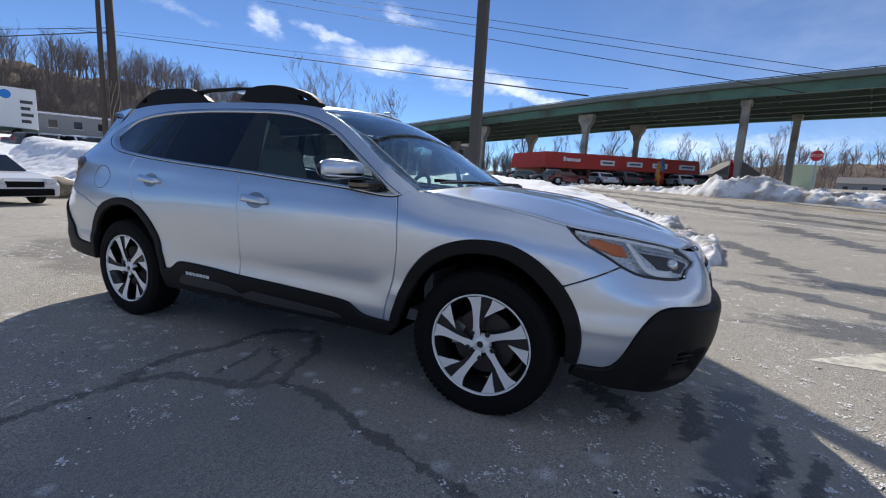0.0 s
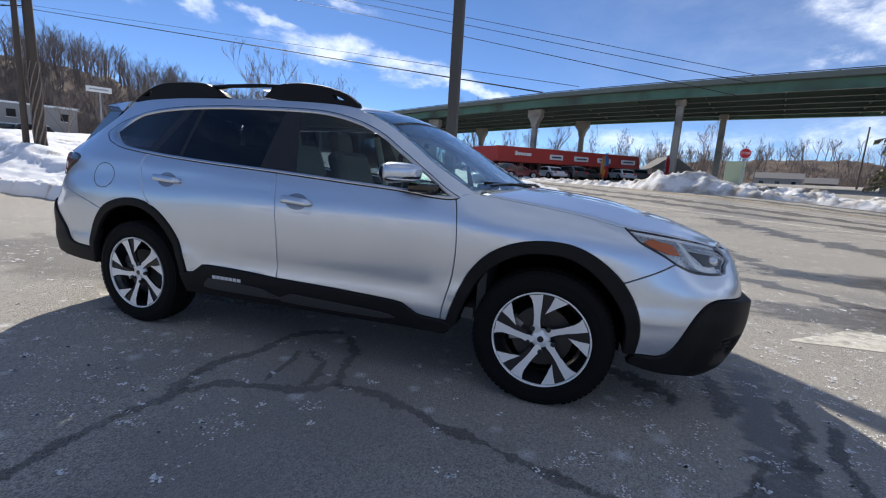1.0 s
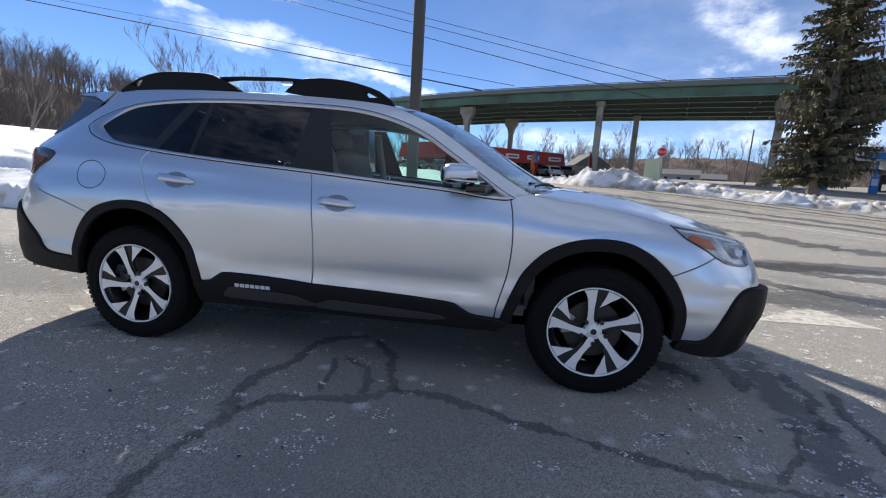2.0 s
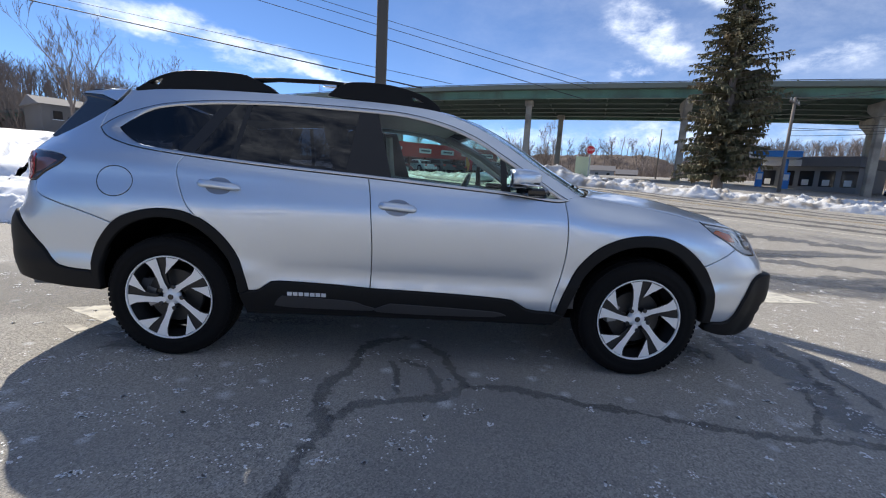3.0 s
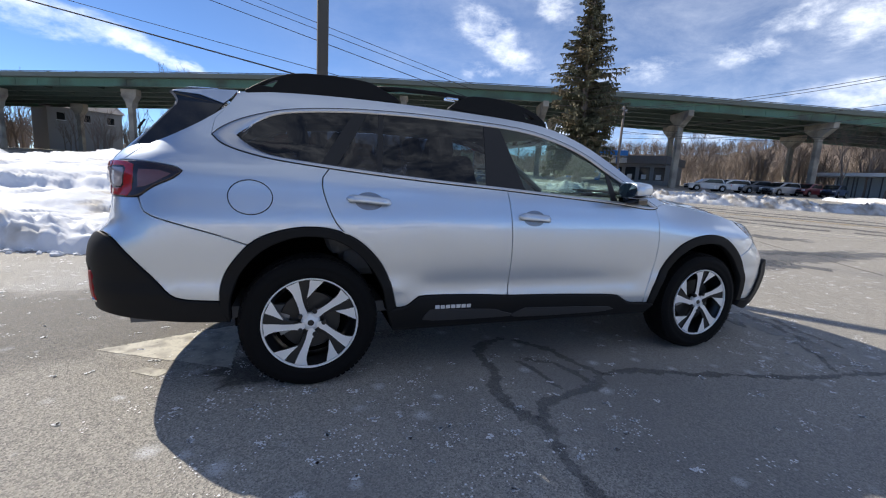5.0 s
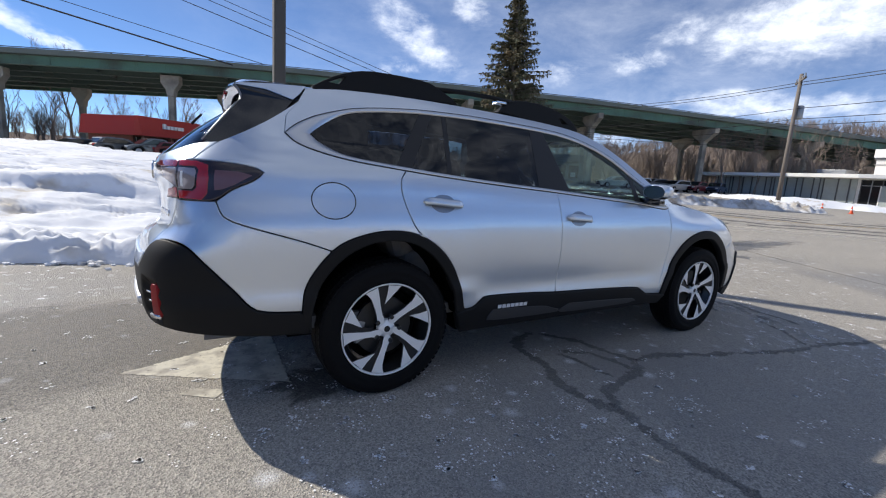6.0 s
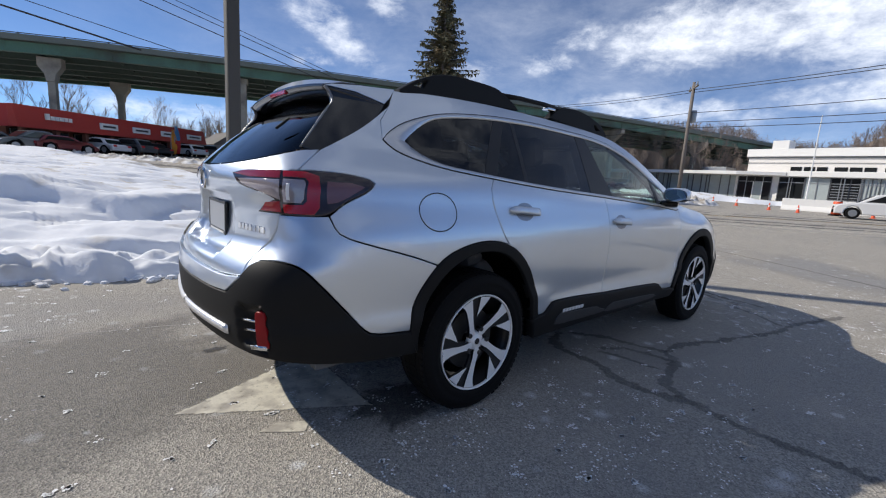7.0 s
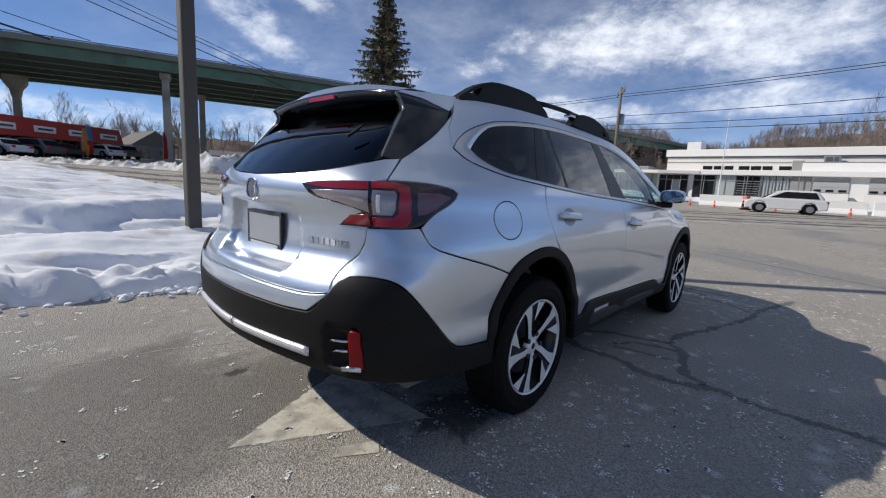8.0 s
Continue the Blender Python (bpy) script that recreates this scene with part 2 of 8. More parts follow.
def smooth01(a, b, x):
    t = np.clip((x - a) / (b - a), 0, 1)
    return t * t * (3 - 2 * t)


def spline(pairs):
    """A smooth curve through (x, value) pairs, as a function of x."""
    xs = np.array([p[0] for p in pairs], float)
    ys = np.array([p[1] for p in pairs], float)
    d = np.diff(ys) / np.diff(xs)
    m = np.concatenate([[d[0]], np.where(d[:-1] * d[1:] > 0, 2 * d[:-1] * d[1:] / np.where(d[:-1] + d[1:] == 0, 1, d[:-1] + d[1:]), 0), [d[-1]]])

    def f(x):
        x = np.clip(np.asarray(x, float), xs[0], xs[-1])
        i = np.clip(np.searchsorted(xs, x) - 1, 0, len(xs) - 2)
        h = xs[i + 1] - xs[i]
        t = (x - xs[i]) / h
        return ((2 * t**3 - 3 * t**2 + 1) * ys[i] + (t**3 - 2 * t**2 + t) * h * m[i] + (-2 * t**3 + 3 * t**2) * ys[i + 1] + (t**3 - t**2) * h * m[i + 1])
    return f


def eased(pairs, sigma):
    """The same curve with its bends softened over sigma."""
    f = spline(pairs)
    lo, hi = pairs[0][0], pairs[-1][0]
    g = np.linspace(lo - 4 * sigma, hi + 4 * sigma, 1600)
    dx = g[1] - g[0]
    k = np.exp(-0.5 * (np.arange(-int(4 * sigma / dx), int(4 * sigma / dx) + 1) * dx / sigma) ** 2)
    m0, m1 = (float(f(lo + 1e-3)) - float(f(lo))) / 1e-3, (float(f(hi)) - float(f(hi - 1e-3))) / 1e-3
    v = f(g) + np.where(g < lo, (g - lo) * m0, 0) + np.where(g > hi, (g - hi) * m1, 0)
    n = len(k) // 2
    w = np.convolve(np.concatenate([v[0] + (np.arange(-n, 0)) * (v[1] - v[0]), v, v[-1] + np.arange(1, n + 1) * (v[-1] - v[-2])]), k / k.sum(), "valid")
    return lambda x: np.interp(np.asarray(x, float), g, w)


def fbm(x, y, scale, octaves=4):
    return sum(noise.noise((x * scale * 2**k, y * scale * 2**k, 7.3 + k)) / 2**k for k in range(octaves))


def bearing(az, d, ex=1.98, ey=-2.72):
    return ex + d * math.cos(radians(az)), ey + d * math.sin(radians(az))

# ---- the palette ----
SNOW = material("snow", (0.80, 0.82, 0.86), rough=0.75, vary=0.06, scale=1.3, fine=10, bump=0.010, second=(0.52, 0.47, 0.40), amount=0.14, spec=0.3)
DIRTY_SNOW = material("ploughed_dirty_snow", (0.78, 0.78, 0.78), rough=0.8, vary=0.2, scale=1.6, fine=9, bump=0.03, second=(0.33, 0.29, 0.24), amount=0.62, spec=0.3)
CONCRETE = material("concrete", (0.44, 0.395, 0.32), rough=0.85, vary=0.3, scale=0.6, fine=9, bump=0.004, second=(0.20, 0.18, 0.155), amount=0.6)
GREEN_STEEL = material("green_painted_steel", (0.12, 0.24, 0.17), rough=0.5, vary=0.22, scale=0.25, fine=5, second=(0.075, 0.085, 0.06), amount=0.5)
# the green steel again, with the shade under the deck put into its colour
SHADED_STEEL = material("shaded_steel", (0.085, 0.125, 0.10), rough=0.6, vary=0.3, scale=0.3, fine=5)
PARAPET = material("weathered_parapet", (0.17, 0.19, 0.16), rough=0.8, vary=0.25, scale=0.5, fine=6)
POLE_STEEL = material("weathered_pole_paint", (0.075, 0.070, 0.062), rough=0.7, vary=0.2, scale=2, fine=40, bump=0.001)
WOOD_POLE = material("weathered_pole_timber", (0.075, 0.057, 0.045), rough=0.85, vary=0.35, scale=3, fine=40, bump=0.004)
GREY_POLE = material("silvered_pole_timber", (0.19, 0.165, 0.145), rough=0.85, vary=0.3, scale=3, fine=40, bump=0.003)
CABLE = material("black_cable", (0.02, 0.02, 0.022), rough=0.6)
BARK = material("bare_bark", (0.235, 0.19, 0.16), rough=0.9, vary=0.3, scale=1, fine=20)
WOODLAND = material("winter_woodland_floor", (0.20, 0.155, 0.125), rough=1.0, vary=0.4, scale=0.09, fine=2.2, second=(0.12, 0.09, 0.07), amount=0.8)
NEEDLES = material("spruce_needles", (0.105, 0.108, 0.062), rough=0.8, vary=0.45, scale=0.7, fine=8, second=(0.17, 0.13, 0.07), amount=0.5)
RED_PAINT = material("red_fascia", (0.42, 0.035, 0.022), rough=0.6, vary=0.12, scale=0.3, fine=3)
RED_BRICK = material("red_brick_front", (0.20, 0.085, 0.06), rough=0.85, vary=0.25, scale=0.5, fine=9)
DARK_GLASS = material("dark_shop_glass", (0.018, 0.020, 0.022), rough=0.06, vary=0.3, scale=0.3)
WHITE_PAINT = material("white_wall_paint", (0.84, 0.83, 0.80), rough=0.7, vary=0.08, scale=0.2, fine=4)
CREAM = material("cream_wall", (0.78, 0.75, 0.71), rough=0.8, vary=0.12, scale=0.2, fine=4)
GREY_WALL = material("grey_wall", (0.30, 0.30, 0.295), rough=0.8, vary=0.15, scale=0.3, fine=4)
GREY_ROOF = material("grey_shingles", (0.21, 0.20, 0.20), rough=0.9, vary=0.25, scale=0.5, fine=6)
SIGN_WHITE = material("white_sign_board", (0.78, 0.78, 0.76), rough=0.5, vary=0.05)
SIGN_RED = material("red_sign", (0.55, 0.02, 0.025), rough=0.45, vary=0.05)
SIGN_GREEN = material("pale_green_sign", (0.46, 0.52, 0.34), rough=0.5, vary=0.1)
SIGN_INK = material("sign_lettering", (0.05, 0.05, 0.055), rough=0.5)
ORANGE = material("orange_plastic", (0.75, 0.10, 0.03), rough=0.5, vary=0.08)
BLUE_CANOPY = material("blue_canopy", (0.02, 0.22, 0.62), rough=0.4, vary=0.05)
YELLOW_CLOTH = material("orange_yellow_flag", (0.80, 0.36, 0.04), rough=0.7, vary=0.1)
TEAL_CLOTH = material("blue_flag", (0.10, 0.30, 0.55), rough=0.7, vary=0.1)
METAL = material("galvanised_metal", (0.38, 0.39, 0.40), rough=0.45, metal=0.8, vary=0.1)
ROCK = material("tan_boulder", (0.34, 0.28, 0.20), rough=0.9, vary=0.25, scale=2, fine=12, bump=0.02, second=(0.16, 0.13, 0.10), amount=0.4)
RUBBER = material("tyre_rubber", (0.0055, 0.0055, 0.006), rough=0.75, vary=0.25, scale=8, fine=90, bump=0.0006, spec=0.16)
PAINTS = [material("car_paint_" + n, c, rough=0.3, metal=mt, coat=0.6, vary=0.03) for n, c, mt in (
    ("white", (0.75, 0.75, 0.75), 0), ("black", (0.02, 0.02, 0.022), 0), ("silver", (0.45, 0.46, 0.48), 0.6), ("blue", (0.03, 0.06, 0.14), 0.2), ("maroon", (0.16, 0.02, 0.025), 0.1), ("grey", (0.12, 0.125, 0.13), 0.4))]


def asphalt():
    m = bpy.data.materials.new("asphalt")
    m.use_nodes = True
    nt = m.node_tree
    b = nt.nodes["Principled BSDF"]
    co = nt.nodes.new("ShaderNodeTexCoord")

    def noise_node(scale, detail, rough=0.5):
        n = nt.nodes.new("ShaderNodeTexNoise")
        n.inputs["Scale"].default_value, n.inputs["Detail"].default_value, n.inputs["Roughness"].default_value = scale, detail, rough
        nt.links.new(co.outputs["Object"], n.inputs["Vector"])
        return n

    def ramp_node(src, a, z, lo=0.0, hi=1.0):
        r = nt.nodes.new("ShaderNodeMapRange")
        r.inputs["From Min"].default_value, r.inputs["From Max"].default_value = a, z
        r.inputs["To Min"].default_value, r.inputs["To Max"].default_value = lo, hi
        nt.links.new(src, r.inputs["Value"])
        return r

    def mix(fac, c1, c2):
        x = nt.nodes.new("ShaderNodeMixRGB")
        for sock, v in ((x.inputs["Fac"], fac), (x.inputs["Color1"], c1), (x.inputs["Color2"], c2)):
            if isinstance(v, (tuple, float)):
                sock.default_value = v
            else:
                nt.links.new(v, sock)
        return x.outputs[0]

    grit = nt.nodes.new("ShaderNodeTexVoronoi")
    grit.inputs["Scale"].default_value = 150
    nt.links.new(co.outputs["Object"], grit.inputs["Vector"])
    stone = ramp_node(grit.outputs["Color"], 0.0, 1.0)
    base = mix(stone.outputs[0], (0.145, 0.138, 0.128, 1), (0.60, 0.555, 0.48, 1))
    patch = noise_node(0.55, 6, 0.6)
    worn = ramp_node(patch.outputs["Fac"], 0.42, 0.66, 0.0, 0.55)
    base = mix(worn.outputs[0], base, (0.42, 0.385, 0.335, 1))
    damp = noise_node(0.23, 5, 0.55)
    wet = ramp_node(damp.outputs["Fac"], 0.56, 0.64, 0.0, 0.35)
    base = mix(wet.outputs[0], base, (0.115, 0.117, 0.125, 1))
    # dried road salt in small blotches
    cell = nt.nodes.new("ShaderNodeTexVoronoi")
    cell.inputs["Scale"].default_value = 5.8
    wob = noise_node(22, 4, 0.7)
    warp = nt.nodes.new("ShaderNodeMixRGB")
    warp.inputs["Fac"].default_value = 0.045
    nt.links.new(co.outputs["Object"], warp.inputs["Color1"])
    nt.links.new(wob.outputs["Color"], warp.inputs["Color2"])
    nt.links.new(warp.outputs[0], cell.inputs["Vector"])
    # blotches of uneven size, cell by cell
    size = ramp_node(cell.outputs["Color"], 0.25, 0.9, 0.25, 1.7)
    rel = nt.nodes.new("ShaderNodeMath")
    rel.operation = "DIVIDE"
    nt.links.new(cell.outputs["Distance"], rel.inputs[0])
    nt.links.new(size.outputs[0], rel.inputs[1])
    spot = ramp_node(rel.outputs[0], 0.05, 0.21, 1.0, 0.0)
    flake = noise_node(110, 3, 0.7)
    fl = ramp_node(flake.outputs["Fac"], 0.42, 0.49)
    sparse = noise_node(0.8, 2)
    sp = ramp_node(sparse.outputs["Fac"], 0.30, 0.47)
    mul = nt.nodes.new("ShaderNodeMath")
    mul.operation = "MULTIPLY"
    nt.links.new(spot.outputs[0], mul.inputs[0])
    nt.links.new(fl.outputs[0], mul.inputs[1])
    mul2 = nt.nodes.new("ShaderNodeMath")
    mul2.operation = "MULTIPLY"
    nt.links.new(mul.outputs[0], mul2.inputs[0])
    nt.links.new(sp.outputs[0], mul2.inputs[1])
    base = mix(mul2.outputs[0], base, (0.74, 0.74, 0.74, 1))
    # a dusting of smaller salt specks
    dust = nt.nodes.new("ShaderNodeTexVoronoi")
    dust.inputs["Scale"].default_value = 14.0
    nt.links.new(warp.outputs[0], dust.inputs["Vector"])
    speck = ramp_node(dust.outputs["Distance"], 0.05, 0.11, 0.9, 0.0)
    area = noise_node(1.1, 3)
    ar = ramp_node(area.outputs["Fac"], 0.47, 0.60)
    mul3 = nt.nodes.new("ShaderNodeMath")
    mul3.operation = "MULTIPLY"
    nt.links.new(speck.outputs[0], mul3.inputs[0])
    nt.links.new(ar.outputs[0], mul3.inputs[1])
    base = mix(mul3.outputs[0], base, (0.78, 0.78, 0.78, 1))
    nt.links.new(base, b.inputs["Base Color"])
    rg = ramp_node(damp.outputs["Fac"], 0.56, 0.66, 0.85, 0.45)
    nt.links.new(rg.outputs[0], b.inputs["Roughness"])
    b.inputs["Specular IOR Level"].default_value = 0.35
    bp = nt.nodes.new("ShaderNodeBump")
    bp.inputs["Strength"].default_value, bp.inputs["Distance"].default_value = 0.8, 0.006
    lumps = noise_node(55, 3, 0.6)
    relief = nt.nodes.new("ShaderNodeMath")
    relief.operation = "ADD"
    nt.links.new(grit.outputs["Distance"], relief.inputs[0])
    nt.links.new(lumps.outputs["Fac"], relief.inputs[1])
    nt.links.new(relief.outputs[0], bp.inputs["Height"])
    nt.links.new(bp.outputs[0], b.inputs["Normal"])
    return m


ASPHALT = asphalt()
TAR = frayed(material("sealing_tar", (0.10, 0.098, 0.097), rough=0.85, vary=0.6, scale=9, fine=120, bump=0.004, second=(0.24, 0.23, 0.215), amount=0.62), 34, 0.45)
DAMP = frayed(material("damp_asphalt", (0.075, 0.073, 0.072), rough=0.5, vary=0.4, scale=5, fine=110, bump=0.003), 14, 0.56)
MELT = frayed(material("melt_water_film", (0.10, 0.104, 0.115), rough=0.28, vary=0.4, scale=6, fine=140, bump=0.004), 5, 0.46)
SALT = material("dried_salt", (0.90, 0.90, 0.90), rough=0.9, vary=0.1)
TRACKS = {"DARK_TRACK": frayed(material("rolled_dark_asphalt", (0.15, 0.145, 0.14), rough=0.8, vary=0.3, scale=2, fine=80), 3.0, 0.6), "DAMP_WIDE": frayed(material("faintly_damp_asphalt", (0.15, 0.145, 0.14), rough=0.8, vary=0.3, scale=2, fine=80), 1.2, 0.34), "SALT_TRACK": frayed(material("salt_dusted_asphalt", (0.52, 0.49, 0.44), rough=0.9, vary=0.2, scale=3, fine=80), 3.0, 0.5)}
CRACK = frayed(material("pale_dust_in_crack", (0.46, 0.44, 0.41), rough=0.95, vary=0.3, scale=9, fine=110), 20, 0.8)
ROAD_PAINT = frayed(material("worn_white_road_paint", (0.74, 0.70, 0.59), rough=0.8, vary=0.3, scale=9, fine=110, second=(0.40, 0.37, 0.32), amount=0.6), 26, 0.93)
YELLOW_PAINT = frayed(material("worn_yellow_road_paint", (0.42, 0.27, 0.07), rough=0.8, vary=0.25, scale=2, fine=60, second=(0.20, 0.17, 0.12), amount=0.5), 12, 0.85)

# ---- ground ----
def level(x, y):
    """Height of the ground: flat round the parked car, climbing across the street and beyond it."""
    r = np.hypot(x, y)
    s = smooth01(3.5, 14, r)
    street = 0.5 * smooth01(15, 29, x + y) * smooth01(-6, 16, y - x)
    return s * (0.016 * x) + 0.030 * np.maximum(0, y - 5) * smooth01(4, 14, r) * (1 - 0.5 * smooth01(70, 140, y)) + street


def make_ground():
    radii = np.concatenate([np.linspace(0.4, 8, 34), np.linspace(8.6, 40, 50), np.geomspace(42, 2600, 34)])
    n = 120
    verts, faces = [(0, 0, 0)], []
    for r in radii:
        for k in range(n):
            x, y = r * math.cos(k * math.tau / n), r * math.sin(k * math.tau / n)
            rr = min(1, 260 / r)
            verts.append((x, y, float(level(x * rr, y * rr))))
    for k in range(n):
        faces.append((0, 1 + k, 1 + (k + 1) % n))
    for i in range(len(radii) - 1):
        a, b = 1 + i * n, 1 + (i + 1) * n
        for k in range(n):
            faces.append((a + k, b + k, b + (k + 1) % n, a + (k + 1) % n))
    g = raw("ground", verts, faces, ASPHALT, smooth=True)
    tagged(g, "salt-stained grey asphalt of the car park and street", "ground", kind="structure")


make_ground()


def ribbon(name, pts, width, mat, label, lift=0.004, category="marking", ragged=0.0, step=0.25):
    """A flat strip laid along a line on the ground."""
    p = [Vector((*q, 0)) for q in pts]
    line = []
    for a, b in zip(p, p[1:]):
        k = max(1, int((b - a).length / step))
        line += [a.lerp(b, i / k) for i in range(k)]
    line.append(p[-1])
    verts, faces = [], []
    for i, q in enumerate(line):
        d = (line[min(i + 1, len(line) - 1)] - line[max(i - 1, 0)]).normalized()
        nrm = Vector((-d.y, d.x, 0))
        w = width * (0.5 + ragged * (noise.noise((q.x * 7, q.y * 7, 1)) + 0.9 * noise.noise((q.x * 31, q.y * 31, 2))))
        w2 = width * (0.5 + ragged * (noise.noise((q.x * 7, q.y * 7, 9)) + 0.9 * noise.noise((q.x * 31, q.y * 31, 8))))
        off = ragged * width * 0.8 * noise.noise((q.x * 3, q.y * 3, 5))
        for s in (q + nrm * (w + off), q + nrm * (0.55 * w + off), q - nrm * (0.55 * w2 - off), q - nrm * (w2 - off)):
            verts.append((s.x, s.y, float(level(s.x, s.y)) + lift))
    for i in range(len(line) - 1):
        faces += [(4 * i + j, 4 * i + j + 1, 4 * i + j + 5, 4 * i + j + 4) for j in range(3)]
    n = len(line)
    ends = [min(1.0, (i + 0.2) / 4, (n - 0.8 - i) / 4) for i in range(n)]
    ob = fade_out(raw(name, verts, faces, mat), [v * e for e in ends for v in (0.15, 1, 1, 0.15)])
    return tagged(ob, label, category, kind="structure")


E_ROAD = [(-32, 57), (-10, 35.5), (1.0, 19.4), (4.2, 15.3), (6.4, 12.9), (9.1, 9.9), (11.7, 6.3), (14.2, 2.6), (17, -1.5), (26, -13), (60, -55)]
ribbon("lane_dash", [(20.8, -0.24), (20.2, -1.5), (19.8, -2.9)], 0.3, ROAD_PAINT, "worn white lane dash on the street", 0.004)
ribbon("road_edge_line", E_ROAD, 0.2, ROAD_PAINT, "worn white edge line of the street")
C_ROAD = [(-27, 61), (-7, 39), (4.5, 21.8), (8.4, 17.2), (12, 12.9), (16, 7.6), (20.5, 2.0), (30, -10), (64, -52)]
ribbon("road_centre_line", C_ROAD, 0.12, YELLOW_PAINT, "worn double yellow centre line of the street")
ribbon("road_centre_line", [(x + 0.2, y + 0.2) for x, y in C_ROAD], 0.12, YELLOW_PAINT, "worn double yellow centre line of the street")


for k, (off, w, mat, lb) in enumerate(((1.1, 0.7, "DARK_TRACK", "darker tyre track worn along the street"), (2.5, 0.8, "DARK_TRACK", "darker tyre track worn along the street"), (5.4, 0.7, "DARK_TRACK", "darker tyre track worn along the street"), (6.9, 0.8, "DARK_TRACK", "darker tyre track worn along the street"), (-0.7, 0.8, "SALT_TRACK", "pale salt-dusted margin of the street"), (3.2, 0.5, "SALT_TRACK", "pale salt-dusted strip of the street"), (8.2, 0.9, "SALT_TRACK", "pale salt-dusted margin of the street"))):
    ribbon("tyre_track", [(x + 0.8 * off, y + 0.6 * off) for x, y in E_ROAD], w, TRACKS[mat], lb, 0.0015 + 0.0002 * k, "stain", ragged=0.45, step=0.4)


crack_lift = 0.0012
for pts, w in (([(-0.55, -4.2), (-0.42, -3.3), (-0.36, -2.5), (-0.36, -1.95), (-0.34, -1.7), (-0.33, -1.5), (-0.41, -1.35), (-0.39, -1.18), (-0.30, -0.95), (-0.30, -0.65), (-0.2, -0.5), (0.04, -0.43)], 0.078),
               ([(-0.33, -1.5), (-0.21, -1.36), (-0.03, -1.29), (0.21, -1.22), (0.34, -1.1), (0.31, -0.96), (0.24, -0.72), (0.06, -0.46)], 0.07),
               ([(0.34, -1.1), (0.54, -1.11), (0.83, -1.2), (1.11, -1.29), (1.38, -1.37), (1.76, -1.48), (2.27, -1.51), (3.1, -1.75)], 0.075),
               ([(0.19, -1.22), (0.19, -1.05), (0.15, -0.89), (-0.06, -0.80)], 0.05),
               ([(-0.08, -0.81), (-0.03, -1.0), (0.0, -1.25)], 0.045),
               ([(2.38, -0.93), (2.25, -1.2), (2.0, -1.46)], 0.04)):
    crack_lift += 0.0004
    ribbon("sealed_crack", pts, w, TAR, "dark tar-sealed crack in the asphalt", crack_lift, "crack", ragged=0.55, step=0.012)
for pts in ([(-5.2, 1.35), (-3.9, 1.32), (-3.12, 1.3), (-2.45, 1.15), (-1.9, 0.95)], [(-6.5, 3.2), (-4.8, 2.3), (-4.4, 1.3)]):
    ribbon("crack", pts, 0.014, CRACK, "pale thin crack in the asphalt", 0.003, "crack", ragged=0.7, step=0.05)


def ground_shape(name, pts, mat, label, lift=0.003, category="marking", core=0.93):
    """A flat patch on the ground: a solid core and a thinning rim."""
    c = Vector((sum(p[0] for p in pts) / len(pts), sum(p[1] for p in pts) / len(pts)))
    n = len(pts)
    flat = [c] + [c + (Vector(p) - c) * core for p in pts] + [Vector(p) for p in pts]
    faces = [(0, 1 + i, 1 + (i + 1) % n) for i in range(n)] + [(1 + i, 1 + n + i, 1 + n + (i + 1) % n, 1 + (i + 1) % n) for i in range(n)]
    ob = fade_out(raw(name, [(v.x, v.y, float(level(v.x, v.y)) + lift) for v in flat], faces, mat), [1.0] * (n + 1) + [0.1] * n)
    return tagged(ob, label, category, kind="structure")


ground_shape("painted_arrow", [(-2.62, -0.15), (-1.79, -0.59), (-1.79, 0.21)], ROAD_PAINT, "worn white painted arrow head on the asphalt")
ribbon("painted_arrow", [(-1.79, -0.20), (-0.4, -0.20)], 0.18, ROAD_PAINT, "worn white painted arrow shaft on the asphalt", 0.003)
ground_shape("painted_arrow", [(3.15, 0.98), (4.05, 1.74), (4.35, 1.08)], ROAD_PAINT, "worn white painted arrow head on the asphalt")
ribbon("painted_arrow", [(4.2, 1.42), (5.9, 2.1)], 0.18, ROAD_PAINT, "worn white painted arrow shaft on the asphalt", 0.003)


def stain(x, y, rx, ry, seed, mat, label):
    pts = []
    for k in range(140):
        a = k * math.tau / 140
        r = 0.9 + 0.40 * noise.noise((math.cos(a) * 1.5 + seed, math.sin(a) * 1.5, 0)) + 0.22 * noise.noise((math.cos(a) * 5 + seed, math.sin(a) * 5, 3)) + 0.09 * noise.noise((math.cos(a) * 14 + seed, math.sin(a) * 14, 6))
        pts.append((x + rx * r * math.cos(a), y + ry * r * math.sin(a)))
    ground_shape("damp_stain", pts, mat, label, 0.0012 + 0.0001 * seed, "stain", 0.6)


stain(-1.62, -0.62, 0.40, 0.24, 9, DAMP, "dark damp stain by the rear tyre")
stain(-3.7, 0.45, 2.3, 1.35, 2, TRACKS["DAMP_WIDE"], "darker damp patch of asphalt below the snow")
stain(10.6, -3.5, 1.7, 1.1, 6, TRACKS["SALT_TRACK"], "sandy dried salt patch on the asphalt")
stain(-2.28, 0.55, 0.09, 0.05, 12, DAMP, "small oil spot on the asphalt")
stain(6.3, 4.6, 3.2, 0.55, 15, MELT, "melt-water trail across the asphalt")
stain(7.6, 2.2, 3.6, 0.7, 21, MELT, "melt-water trail across the asphalt")
stain(4.9, 2.0, 2.5, 0.75, 27, MELT, "melt-water film across the asphalt")
stain(5.6, 4.4, 1.8, 0.5, 33, MELT, "melt-water film across the asphalt")
